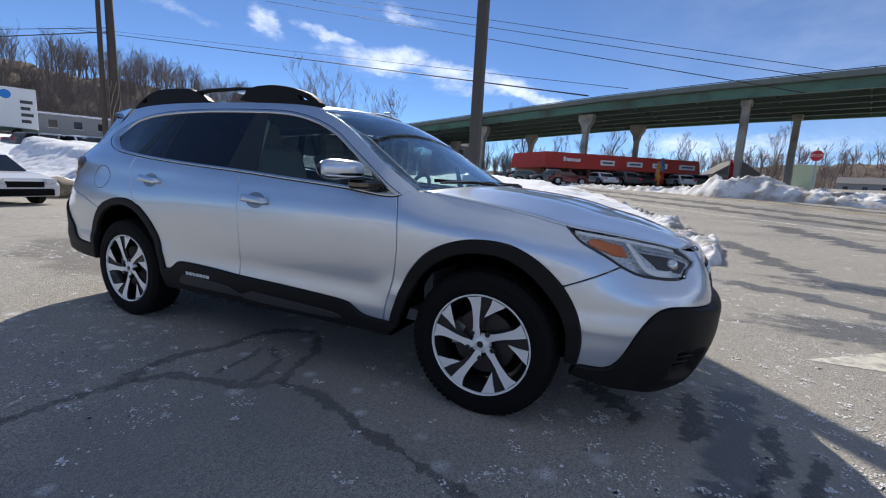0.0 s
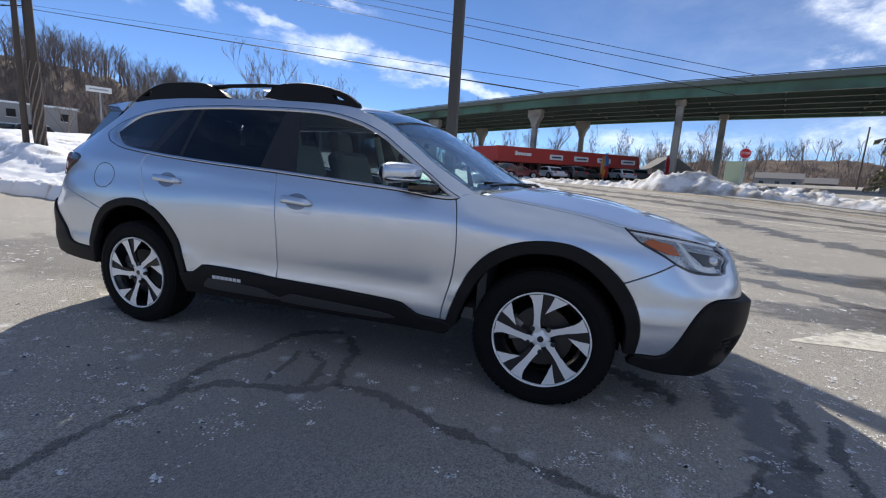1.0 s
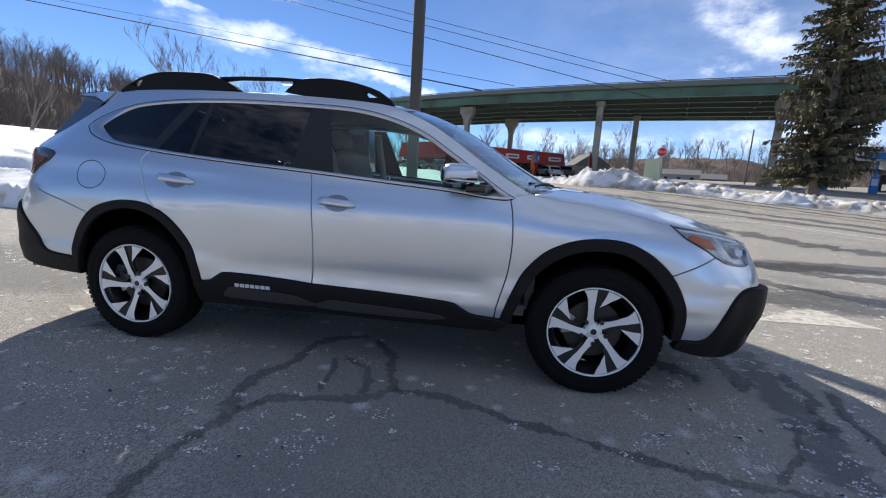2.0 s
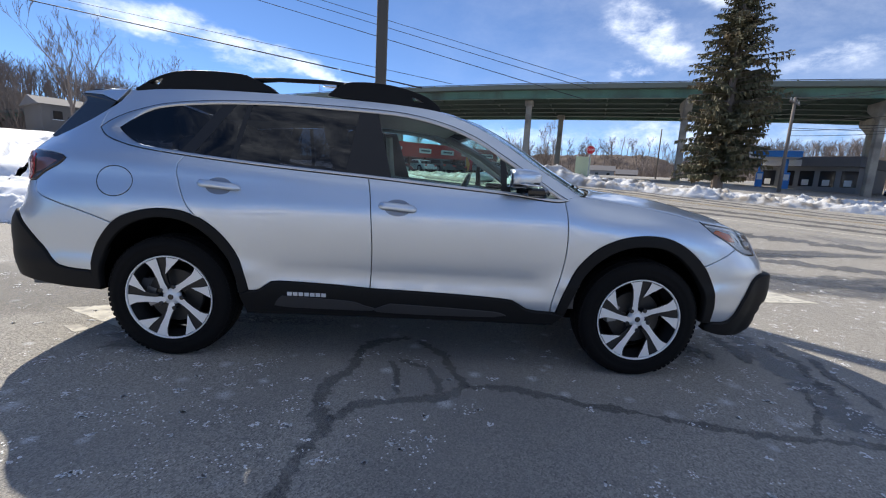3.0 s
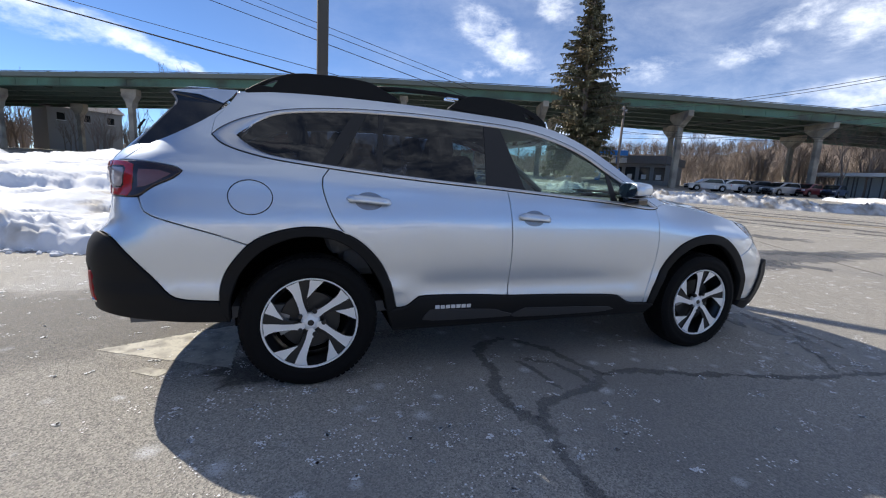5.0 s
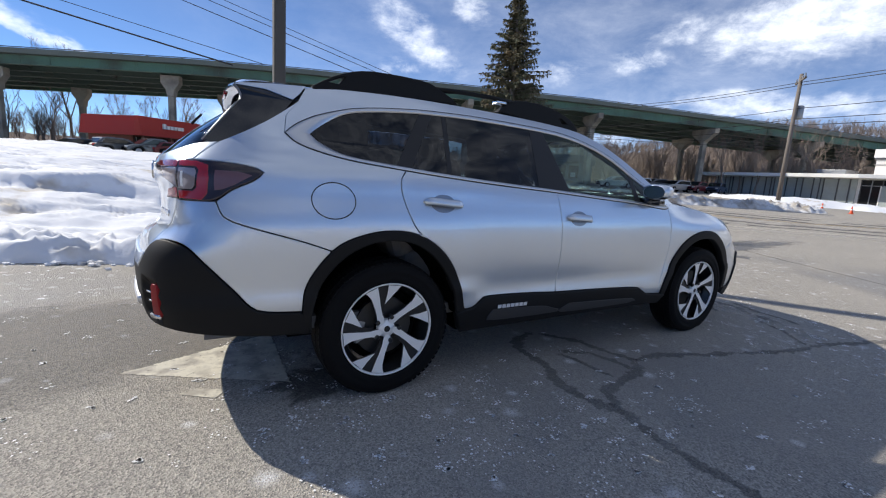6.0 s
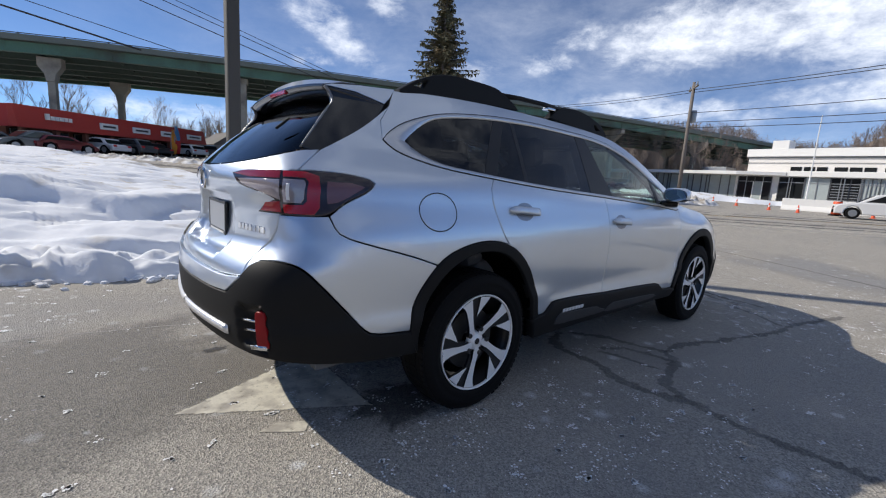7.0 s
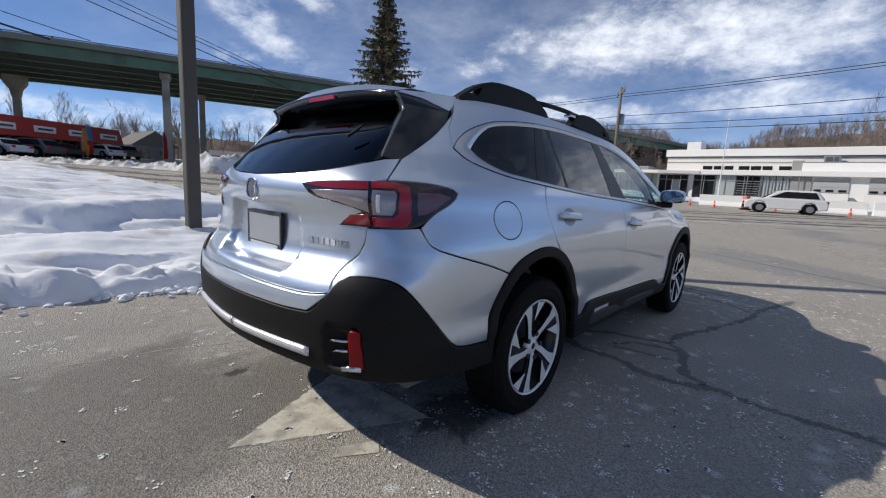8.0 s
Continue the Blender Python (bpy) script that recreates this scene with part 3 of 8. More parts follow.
for k, (pts, w) in enumerate((([(2.9, 3.95), (3.77, 3.61), (4.15, 3.17), (4.35, 2.86), (5.2, 2.1), (7.0, 1.2)], 0.42), ([(3.85, 9.0), (4.15, 6.92), (4.36, 5.37), (4.65, 4.64), (5.0, 4.2), (6.4, 3.4), (9.0, 2.0)], 0.55), ([(5.2, 12.6), (5.75, 11.6), (6.33, 10.33), (6.63, 8.8), (7.6, 7.2), (10.5, 3.6)], 0.8))):
    ribbon("melt_trail", pts, w, MELT, "dark melt-water trail running down the asphalt", 0.0046 + 0.0004 * k, "stain", ragged=0.5, step=0.1)
ribbon("melt_trail", [(2.60, 0.2), (2.52, -0.3), (2.47, -0.8), (2.36, -1.5)], 0.24, MELT, "wet trail of melt water beside the bumper", 0.0034, "stain", ragged=0.5, step=0.03)
for k, (pts, w) in enumerate((([(1.76, -0.22), (1.95, -0.36), (2.16, -0.52)], 0.17), ([(2.37, -0.04), (2.36, -0.3), (2.33, -0.66)], 0.10), ([(2.70, -0.2), (2.64, -0.6), (2.50, -1.05)], 0.08), ([(2.83, -0.45), (2.72, -0.8), (2.66, -1.2)], 0.06))):
    ribbon("damp_stain", pts, w, DAMP, "dark damp drip streak by the bumper", 0.0050 + 0.0003 * k, "stain", ragged=0.7, step=0.015)
stain(10.4, -2.5, 2.4, 0.7, 41, TRACKS["SALT_TRACK"], "pale dried salt patch on the asphalt")
ground_shape("painted_arrow", [(-2.33, -0.50), (-2.24, -0.47), (-2.10, -0.54), (-2.16, -0.61)], ROAD_PAINT, "stray dab of worn white road paint", 0.003)
ribbon("seam", [(4.0, -4.5), (6.5, -0.6), (9.0, 4.2), (9.5, 7.5)], 0.05, TAR, "dark pavement seam between lot and street", 0.003, "seam", ragged=0.5)


def salt_crumbs():
    """Crusts of dried road salt: loose clusters of tiny flakes, thicker in some patches of the asphalt."""
    rnd = random.Random(31)
    verts, faces = [], []
    made = 0
    while made < 2800:
        x, y = rnd.uniform(-6, 6.5), rnd.uniform(-4.2, 4.0)
        if rnd.random() > 0.12 + 1.9 * max(0.0, noise.noise((x * 0.55, y * 0.55, 4.0)) + (0.3 if -0.2 < x < 3.2 and -3.2 < y < -1.1 else 0.08)):
            continue
        made += 1
        spread = rnd.choice((0.008, 0.011, 0.015, 0.02, 0.03, 0.05))
        for _ in range(rnd.randint(4, 8 + int(spread * 500))):
            px, py = x + rnd.gauss(0, spread), y + rnd.gauss(0, spread * 0.8)
            r = rnd.uniform(0.0018, 0.0066) * (1.5 if spread < 0.016 else 1)
            a = rnd.uniform(0, math.tau)
            z = float(level(px, py)) + 0.0042
            q = len(verts)
            for k in range(5):
                rr = r * rnd.uniform(0.6, 1.3)
                verts.append((px + rr * math.cos(a + k * math.tau / 5), py + rr * math.sin(a + k * math.tau / 5), z))
            faces.append((q, q + 1, q + 2, q + 3, q + 4))
    tagged(raw("salt_crumbs", verts, faces, SALT), "white crumbs of dried road salt scattered on the asphalt", "salt", kind="stuff")


salt_crumbs()


def snow_heap(name, path, width, height, label, seed, res=0.16, rough=0.35, mat=SNOW, clod=0.0):
    """A ploughed bank along a path of (x, y, width factor, height factor)."""
    line = []
    for a, b in zip(path, path[1:]):
        k = max(1, int(math.dist(a[:2], b[:2]) / res))
        line += [[a[j] + (b[j] - a[j]) * i / k for j in range(4)] for i in range(k)]
    line.append(list(path[-1]))
    m = max(8, int(width / res))
    verts, faces = [], []
    for i, q in enumerate(line):
        p, r = line[max(i - 1, 0)], line[min(i + 1, len(line) - 1)]
        d = Vector((r[0] - p[0], r[1] - p[1])).normalized()
        nx, ny = -d.y, d.x
        for j in range(m + 1):
            v = j / m
            w = width * q[2] * (1 + 0.35 * fbm(i * res * 0.6, j * 0.02 + seed, 0.5, 3))
            x, y = q[0] + nx * (v - 0.5) * w, q[1] + ny * (v - 0.5) * w
            prof = min(1, 5.5 * v * (1 - 0.0 * v), 3.2 * (1 - v)) ** 0.7 if 0 < v < 1 else 0
            lump = fbm(x + seed, y, 0.55, 5)
            fine = abs(fbm(x - seed, y, 2.2, 3))
            h = height * q[3] * prof * (1 + rough * lump) + prof * (0.20 * lump + 0.22 * fine + 0.10 * abs(fbm(x, y + seed, 5.0, 2))) * min(1, height)
            h += clod * prof * (0.6 * fbm(x, y - seed, 2.2, 4) + 0.5 * max(0.0, fbm(x + seed, y, 6.5, 3)))
            verts.append((x, y, float(level(x, y)) - 0.03 + max(0, h)))
    for i in range(len(line) - 1):
        for j in range(m):
            a = i * (m + 1) + j
            faces.append((a, a + m + 1, a + m + 2, a + 1))
    return tagged(raw(name, verts, faces, mat, smooth=True), label, "snow bank", kind="stuff")


def snow_lawn(name, front, label, seed, res):
    """A snow-covered verge: rows of front x, front y, back x, back y and height; a crumbling front step, a gentle rise, a soft back."""
    line = []
    for a, b in zip(front, front[1:]):
        k = max(1, int(math.dist(a[:2], b[:2]) / res))
        line += [[a[j] + (b[j] - a[j]) * i / k for j in range(5)] for i in range(k)]
    line.append(list(front[-1]))
    ys = np.convolve(np.pad([q[1] for q in line], 6, mode="edge"), np.ones(13) / 13, "valid")
    m = int(max(math.dist(q[:2], q[2:4]) for q in front) / res * 0.62)
    verts, faces = [], []
    for i, q in enumerate(line):
        edge = 0.16 * fbm(q[0] + seed, 3.0, 0.9, 3) + 0.07 * fbm(q[0], seed, 4.0, 2)
        deep = math.hypot(q[2] - q[0], q[3] - ys[i])
        for j in range(m + 1):
            v = (j / m) ** 1.6
            x, y = q[0] + v * (q[2] - q[0]), ys[i] + edge * (1 - v) ** 2 + v * (q[3] - ys[i])
            t = v * deep
            step = min(1.0, t / 0.20) ** 0.55
            rise = 0.38 + 0.62 * float(smooth01(0.5, min(4.4, 0.72 * deep), t))
            back = float(smooth01(1.0, 1 - min(0.25, 1.2 / deep), v))
            lump = fbm(x + seed, y, 0.45, 3)
            ledge = fbm(x * 0.55 + seed, y * 1.9, 0.8, 3)
            pit = max(0.0, fbm(x * 0.5 - seed, y * 1.9, 1.5, 3) - 0.16)
            clump = abs(fbm(x * 0.8, y + seed, 3.3, 3))
            clod = abs(fbm(x - seed, y, 6.0, 2))
            near = float(smooth01(1.3, 0.1, t))
            # the edge of an older, deeper fall lies a little way in, wavering along the verge
            scarp = 3.0 + 0.55 * fbm(x + seed, 0.5, 0.5, 2) + 0.16 * fbm(x, seed, 2.2, 2)
            fall = 0.24 * float(smooth01(scarp - 0.16, scarp + 0.10, t)) - 0.24 * float(smooth01(scarp, scarp + 3.2, t))
            h = q[4] * step * rise * back + step * back * min(1, q[4] * 2) * (0.11 * lump + 0.07 * ledge + fall - 0.20 * pit + (0.04 + 0.17 * near) * clump + (0.014 + 0.06 * near) * clod)
            verts.append((x, y, float(level(x, y)) - 0.02 + max(0.0, h)))
    for i in range(len(line) - 1):
        for j in range(m):
            a = i * (m + 1) + j
            faces.append((a, a + 1, a + m + 2, a + m + 1))
    ob = raw(name, verts, faces, SNOW, smooth=True)
    ob.data.flip_normals()
    return tagged(ob, label, "snow bank", kind="stuff")


# verge between the car park and the street, behind the car
snow_lawn("snow_bank", [(3.05, 5.6, 3.1, 6.6, 0.0), (2.95, 5.15, 3.1, 8.0, 0.06), (2.6, 4.5, 2.9, 11.0, 0.10), (1.9, 3.6, 2.0, 14.8, 0.20), (0.5, 2.9, 0.2, 20.5, 0.38), (-1.7, 2.55, -2.5, 25.0, 0.55), (-2.6, 2.78, -4.0, 27.2, 0.62), (-3.8, 3.05, -6.0, 29.4, 0.75), (-6.1, 3.85, -10.0, 33.0, 0.9), (-9.5, 4.6, -15.0, 38.0, 1.0)], "snow-covered verge with a crumbling ploughed edge", 3.0, 0.075)
snow_lawn("snow_bank", [(-9.3, 4.55, -12.0, 14.0, 0.95), (-13, 5.4, -16.0, 17.0, 0.85), (-18.5, 6.2, -23.0, 21.0, 0.95), (-26, 8.0, -32.0, 31.0, 1.9), (-40, 11, -48.0, 44.0, 3.0)], "snow-covered verge and slope beyond the parked saloon", 8.0, 0.2)
# crumbly ridge that the plough left along the street
snow_heap("snow_bank", [(2.75, 4.6, 0.6, 0.5), (3.0, 5.5, 0.9, 0.9), (3.15, 7.2, 1.0, 1.0), (3.1, 9.2, 1.0, 1.0), (2.75, 12.0, 0.9, 0.8), (1.9, 15.2, 0.9, 0.7), (0.1, 19.8, 0.9, 0.7), (-2.9, 24.8, 1.0, 0.8), (-6.5, 29.4, 1.0, 0.8)], 0.8, 0.17, "low crumbly snow ridge along the street edge", 5.0, res=0.04, rough=1.3, mat=DIRTY_SNOW, clod=0.22)


def snow_crumbs(front, count, seed):
    """Loose clods broken off the ploughed edge."""
    rnd = random.Random(seed)
    bm = bmesh.new()
    for _ in range(count):
        i = rnd.randrange(len(front) - 1)
        u = rnd.random()
        x, y = (front[i][k] + (front[i + 1][k] - front[i][k]) * u for k in (0, 1))
        r = rnd.choice((0.008, 0.012, 0.018, 0.03, 0.045))
        x, y = x + rnd.gauss(0, 0.1), y - abs(rnd.gauss(0.0, 0.13)) + 0.10
        made = bmesh.ops.create_icosphere(bm, subdivisions=1, radius=r)["verts"]
        for v in made:
            k = rnd.uniform(0.7, 1.25)
            v.co = Vector((x + v.co.x * k * 1.2, y + v.co.y * k, float(level(x, y)) + r * 0.35 + v.co.z * k * 0.7))
    ob = part("snow_clods", bm, SNOW)
    tagged(ob, "loose clods of snow crumbled off the ploughed edge", "snow", kind="stuff")


snow_crumbs([(2.6, 4.45), (1.9, 3.6), (0.5, 2.9), (-1.7, 2.55), (-2.6, 2.78), (-3.8, 3.05), (-6.1, 3.85), (-9.5, 4.6)], 520, 3)
# bank on the far side of the street
snow_heap("snow_bank", [(-6.0, 37.5, 0.8, 0.06), (-0.5, 31.0, 0.9, 0.06), (3.4, 26.6, 1.0, 0.1), (4.9, 24.4, 0.8, 0.35), (5.7, 23.4, 1.0, 1.3), (6.5, 22.7, 1.1, 1.9), (7.4, 22.1, 1.1, 1.75), (8.6, 21.5, 1.0, 1.0), (9.8, 20.9, 0.9, 0.5), (12.4, 19.2, 0.9, 0.5), (16.4, 16.7, 1.0, 0.55), (22.2, 13.2, 1.0, 0.55), (29.4, 8.4, 0.8, 0.4)], 2.9, 0.55, "long dirty snow bank along the far kerb", 11.0, res=0.09, rough=0.55, mat=DIRTY_SNOW, clod=0.3)


def snow_slope():
    """Open snowy ground climbing to the houses on the west."""
    verts, faces = [], []
    n, m = 90, 60
    for i in range(n + 1):
        az = 117 + 68 * i / n
        for j in range(m + 1):
            d = 25 + 53 * (j / m) ** 1.2
            x, y = bearing(az, d)
            side = float(smooth01(117, 123, az))
            h = side * (4.6 * float(smooth01(-0.3, 1.05, (d - 25) / 53)) - 0.75) + 0.3 * fbm(x, y, 0.12, 4) - 0.3 * (1 - side)
            if j == 0 or i == 0:
                h = -0.4
            verts.append((x, y, float(level(x, y)) * (1 - (j / m)) + h))
    for i in range(n):
        for j in range(m):
            a = i * (m + 1) + j
            faces.append((a, a + m + 1, a + m + 2, a + 1))
    ob = raw("snow_slope", verts, faces, SNOW, smooth=True)
    ob.data.flip_normals()
    tagged(ob, "open snow-covered slope below the houses", "snow", kind="structure")


snow_slope()


# ---- bare trees ----
def bare_tree(seed, height, spread=0.55, depth=4, least=0.0075):
    """Vertices and faces of a leafless tree: tapered limbs forking to fine twigs."""
    rnd = random.Random(seed)
    verts, faces = [], []

    def limb(p, d, length, r, k):
        pts, q, dd = [p], p.copy(), d.copy()
        segs = 4 if k == depth else 3
        for _ in range(segs):
            dd = (dd + Vector((rnd.uniform(-1, 1), rnd.uniform(-1, 1), rnd.uniform(-0.2, 0.7))) * 0.16).normalized()
            q = q + dd * (length / segs)
            pts.append(q)
        rings = []
        sides = 5 if k == depth else 3
        for i, c in enumerate(pts):
            rr = max(least * height / 9, r * (1 - 0.62 * i / segs))
            a = dd.orthogonal().normalized()
            b = dd.cross(a)
            rings.append(len(verts))
            for s in range(sides):
                verts.append(c + rr * (a * math.cos(s * math.tau / sides) + b * math.sin(s * math.tau / sides)))
        for i in range(segs):
            for s in range(sides):
                faces.append((rings[i] + s, rings[i] + (s + 1) % sides, rings[i + 1] + (s + 1) % sides, rings[i + 1] + s))
        if k == 0:
            return
        count = rnd.randint(5, 7) + (2 if depth == 2 else 0) if k == depth else (rnd.randint(3, 4) + (depth == 2) if depth < 5 else rnd.randint(2, 4) if k > 1 else 2)
        for _ in range(count):
            f = rnd.uniform(0.35, 1.0)
            i = min(segs - 1, int(f * segs))
            base = pts[i].lerp(pts[i + 1], f * segs - i)
            side = Vector((rnd.uniform(-1, 1), rnd.uniform(-1, 1), rnd.uniform(0.0, 0.6))).normalized()
            limb(base, (d * (1 - spread) + side * spread + Vector((0, 0, 0.25))).normalized(), length * rnd.uniform(0.45, 0.68), r * (1 - 0.6 * f) * 0.62, k - 1)

    limb(Vector((0, 0, 0)), Vector((0, 0, 1)), height * 0.52, height * 0.015, depth)
    top = max(v.z for v in verts)
    return [v * (height / top) for v in verts], faces


TREE_KINDS = [bare_tree(40 + i, 10.0, 0.46 + 0.05 * (i % 3), 5) for i in range(4)]
TWIG_KINDS = [bare_tree(70 + i, 10.0, 0.50 + 0.05 * i, 2, 0.022) for i in range(4)]
TREE_MESHES = []
for vs, fs in TREE_KINDS:
    me = bpy.data.meshes.new("bare_tree")
    me.from_pydata([tuple(v) for v in vs], [], fs)
    me.materials.append(BARK)
    TREE_MESHES.append(me)


def plant_tree(x, y, h, kind, turn, z=None):
    ob = new("bare_tree", TREE_MESHES[kind % 4])
    ob.matrix_world = pose(x, y, (float(level(x, y)) if z is None else z) - 0.1, 0, 0, turn) @ Matrix.Scale(h / 10, 4)
    tagged(ob, "leafless grey-brown deciduous tree in winter", "tree", "bare trees along the street")


def woods(name, spots, label):
    """Many far trees as one mass."""
    verts, faces, base = [], [], 0
    rnd = random.Random(5)
    arr = [(np.array([tuple(v) for v in vs]), np.array([f for f in fs if len(f) == 4])) for vs, fs in TWIG_KINDS]
    vv, ff = [], []
    for x, y, z, h in spots:
        v, f = arr[rnd.randrange(4)]
        a = rnd.uniform(0, math.tau)
        c, s = math.cos(a) * h / 10, math.sin(a) * h / 10
        vv.append(np.stack([x + v[:, 0] * c - v[:, 1] * s, y + v[:, 0] * s + v[:, 1] * c, z + v[:, 2] * h / 10], 1))
        ff.append(f + base)
        base += len(v)
    ob = raw(name, np.concatenate(vv).tolist(), np.concatenate(ff).tolist(), BARK)
    return tagged(ob, label, "woods", kind="stuff")


def hill(name, az0, az1, dist, depth, height, label, seed, wood=0, tree_h=9):
    """A ridge between two bearings, with a wooded slope."""
    n, m = max(12, int((az1 - az0) * 3)), 34
    verts, faces, spots = [], [], []
    rnd = random.Random(seed)

    def top(az, v):
        e = smooth01(0, 0.12, (az - az0) / (az1 - az0)) * smooth01(0, 0.12, (az1 - az) / (az1 - az0))
        hh = height((az - az0) / (az1 - az0)) if callable(height) else height
        x, y = bearing(az, dist + depth * v)
        return x, y, float(level(x, y)) - 1 + float(e * hh) * float(smooth01(0, 0.9, v)) * (1 + 0.14 * fbm(x, y, 0.02, 3)) + float(e * smooth01(0, 0.1, v)) * (1.0 * fbm(x, y, 0.16, 2) + 0.9 * fbm(x, y, 0.6, 2))
    for i in range(n + 1):
        for j in range(m + 1):
            verts.append(top(az0 + (az1 - az0) * i / n, j / m))
    for i in range(n):
        for j in range(m):
            a = i * (m + 1) + j
            faces.append((a, a + 1, a + m + 2, a + m + 1))
    tagged(raw(name, verts, faces, WOODLAND, smooth=True), label, "hill", kind="structure")
    for _ in range(wood):
        az, v = rnd.uniform(az0, az1), rnd.random() ** 0.8
        x, y, z = top(az, v)
        spots.append((x, y, z - 0.3, tree_h * rnd.uniform(0.7, 1.25)))
    return spots


SPOTS = hill("hillside", 116, 205, 90, 60, spline([(0, 9), (0.14, 13), (0.28, 18), (0.4, 22.5), (0.6, 24), (1, 23)]), "wooded brown hillside behind the buildings", 1, 1500, 8.5)
SPOTS += hill("hillside", -35, 66, 150, 80, spline([(0, 26), (0.3, 25), (0.40, 24), (0.432, 15.5), (0.485, 15.5), (0.515, 21), (0.564, 22), (0.614, 22), (0.74, 14), (0.9, 13), (1, 12)]), "low wooded ridge beyond the bridge", 2, 3400, 6.5)
SPOTS += hill("hillside", 57, 118, 190, 60, spline([(0, 13), (0.3, 12), (0.5, 7), (1, 5)]), "low wooded rise behind the shops", 3, 420, 9)
brush = random.Random(77)
for az0, az1, d0, d1, h0, h1, count in ((-9, 6, 160, 200, 7, 10, 300), (15, 25, 160, 200, 7, 10, 220), (8, 47, 66, 100, 3.5, 6.8, 420), (76, 114, 60, 90, 3.5, 6.5, 110)):
    for _ in range(count):
        x, y = bearing(brush.uniform(az0, az1), brush.uniform(d0, d1), 0.5, -3.0)
        rise = 0.0 if d1 < 150 else 12.0 * (math.hypot(x, y) - 150) / 50
        SPOTS.append((x, y, float(level(x, y)) - 0.3 + rise, brush.uniform(h0, h1)))
SPOTS += hill("hillside", 200, 325, 160, 60, 7.0, "low wooded rise beyond the car park", 4, 60, 9)
woods("woods", SPOTS, "far leafless woods on the slopes")
for az, d, h in ((146, 62, 13.5), (143, 66, 12), (139, 68, 10), (130.5, 70, 17.5), (128.5, 73, 18), (126.5, 71, 16), (124.4, 70, 15.5), (121.5, 72, 15), (134, 84, 12), (149, 70, 12), (117, 95, 12),
                 (105, 92, 10), (100, 94, 11), (94.2, 96, 13), (89.5, 98, 12), (86, 100, 11), (81.9, 84, 8.5), (77.4, 76, 11), (72.5, 85, 8), (104, 74, 13), (97.3, 92, 12.5), (110, 90, 10), (113, 88, 11),
                 (38, 75, 10), (33, 70, 11), (28, 68, 9), (42, 84, 11), (24, 80, 9), (-1.5, 95, 19), (-4, 98, 17)):
    plant_tree(*bearing(az, d), h, int(az * 7 + d), az * 37)
for az, d, h in ((27.5, 64, 8.5), (26, 66, 8), (24.6, 63, 8), (23.2, 67, 8.6), (21.9, 65, 7.6), (20.6, 68, 8.2), (19.4, 66, 8.4), (18.1, 69, 8), (16.8, 67, 7), (15.3, 70, 6.4), (13.6, 71, 6), (11.9, 70, 6)):
    plant_tree(*bearing(az, d, -2.57, -2.59), h, int(az), az * 53)


# ---- viaduct ----
BN = (math.cos(radians(70)), math.sin(radians(70)))
BRIDGE = Matrix(((-BN[1], BN[0], 0, 1.0), (BN[0], BN[1], 0, -2.7), (0, 0, 1, 0), (0, 0, 0, 1)))   # local x along the deck, y away


def beam(bm, lo, hi):
    """A long box cut into ten-metre lengths, so that it can follow the deck's hump."""
    n = int((hi[0] - lo[0]) / 10)
    for k in range(n):
        box(bm, (lo[0] + 10 * k, lo[1], lo[2]), (lo[0] + 10 * k + 10, hi[1], hi[2]))
    bmesh.ops.remove_doubles(bm, verts=bm.verts, dist=1e-4)
    for v in bm.verts:
        v.co.z -= hump(v.co.x)
    return bm


DECK_TOP = spline([(-150, 7.2), (-80, 9.1), (-43, 10.2), (-34, 10.45), (-20, 10.80), (-4, 10.88), (8, 10.88), (18, 10.78), (29, 10.42), (37, 10.08), (60, 9.2), (190, 5.0)])


def hump(s):
    return 10.97 - float(DECK_TOP(s))


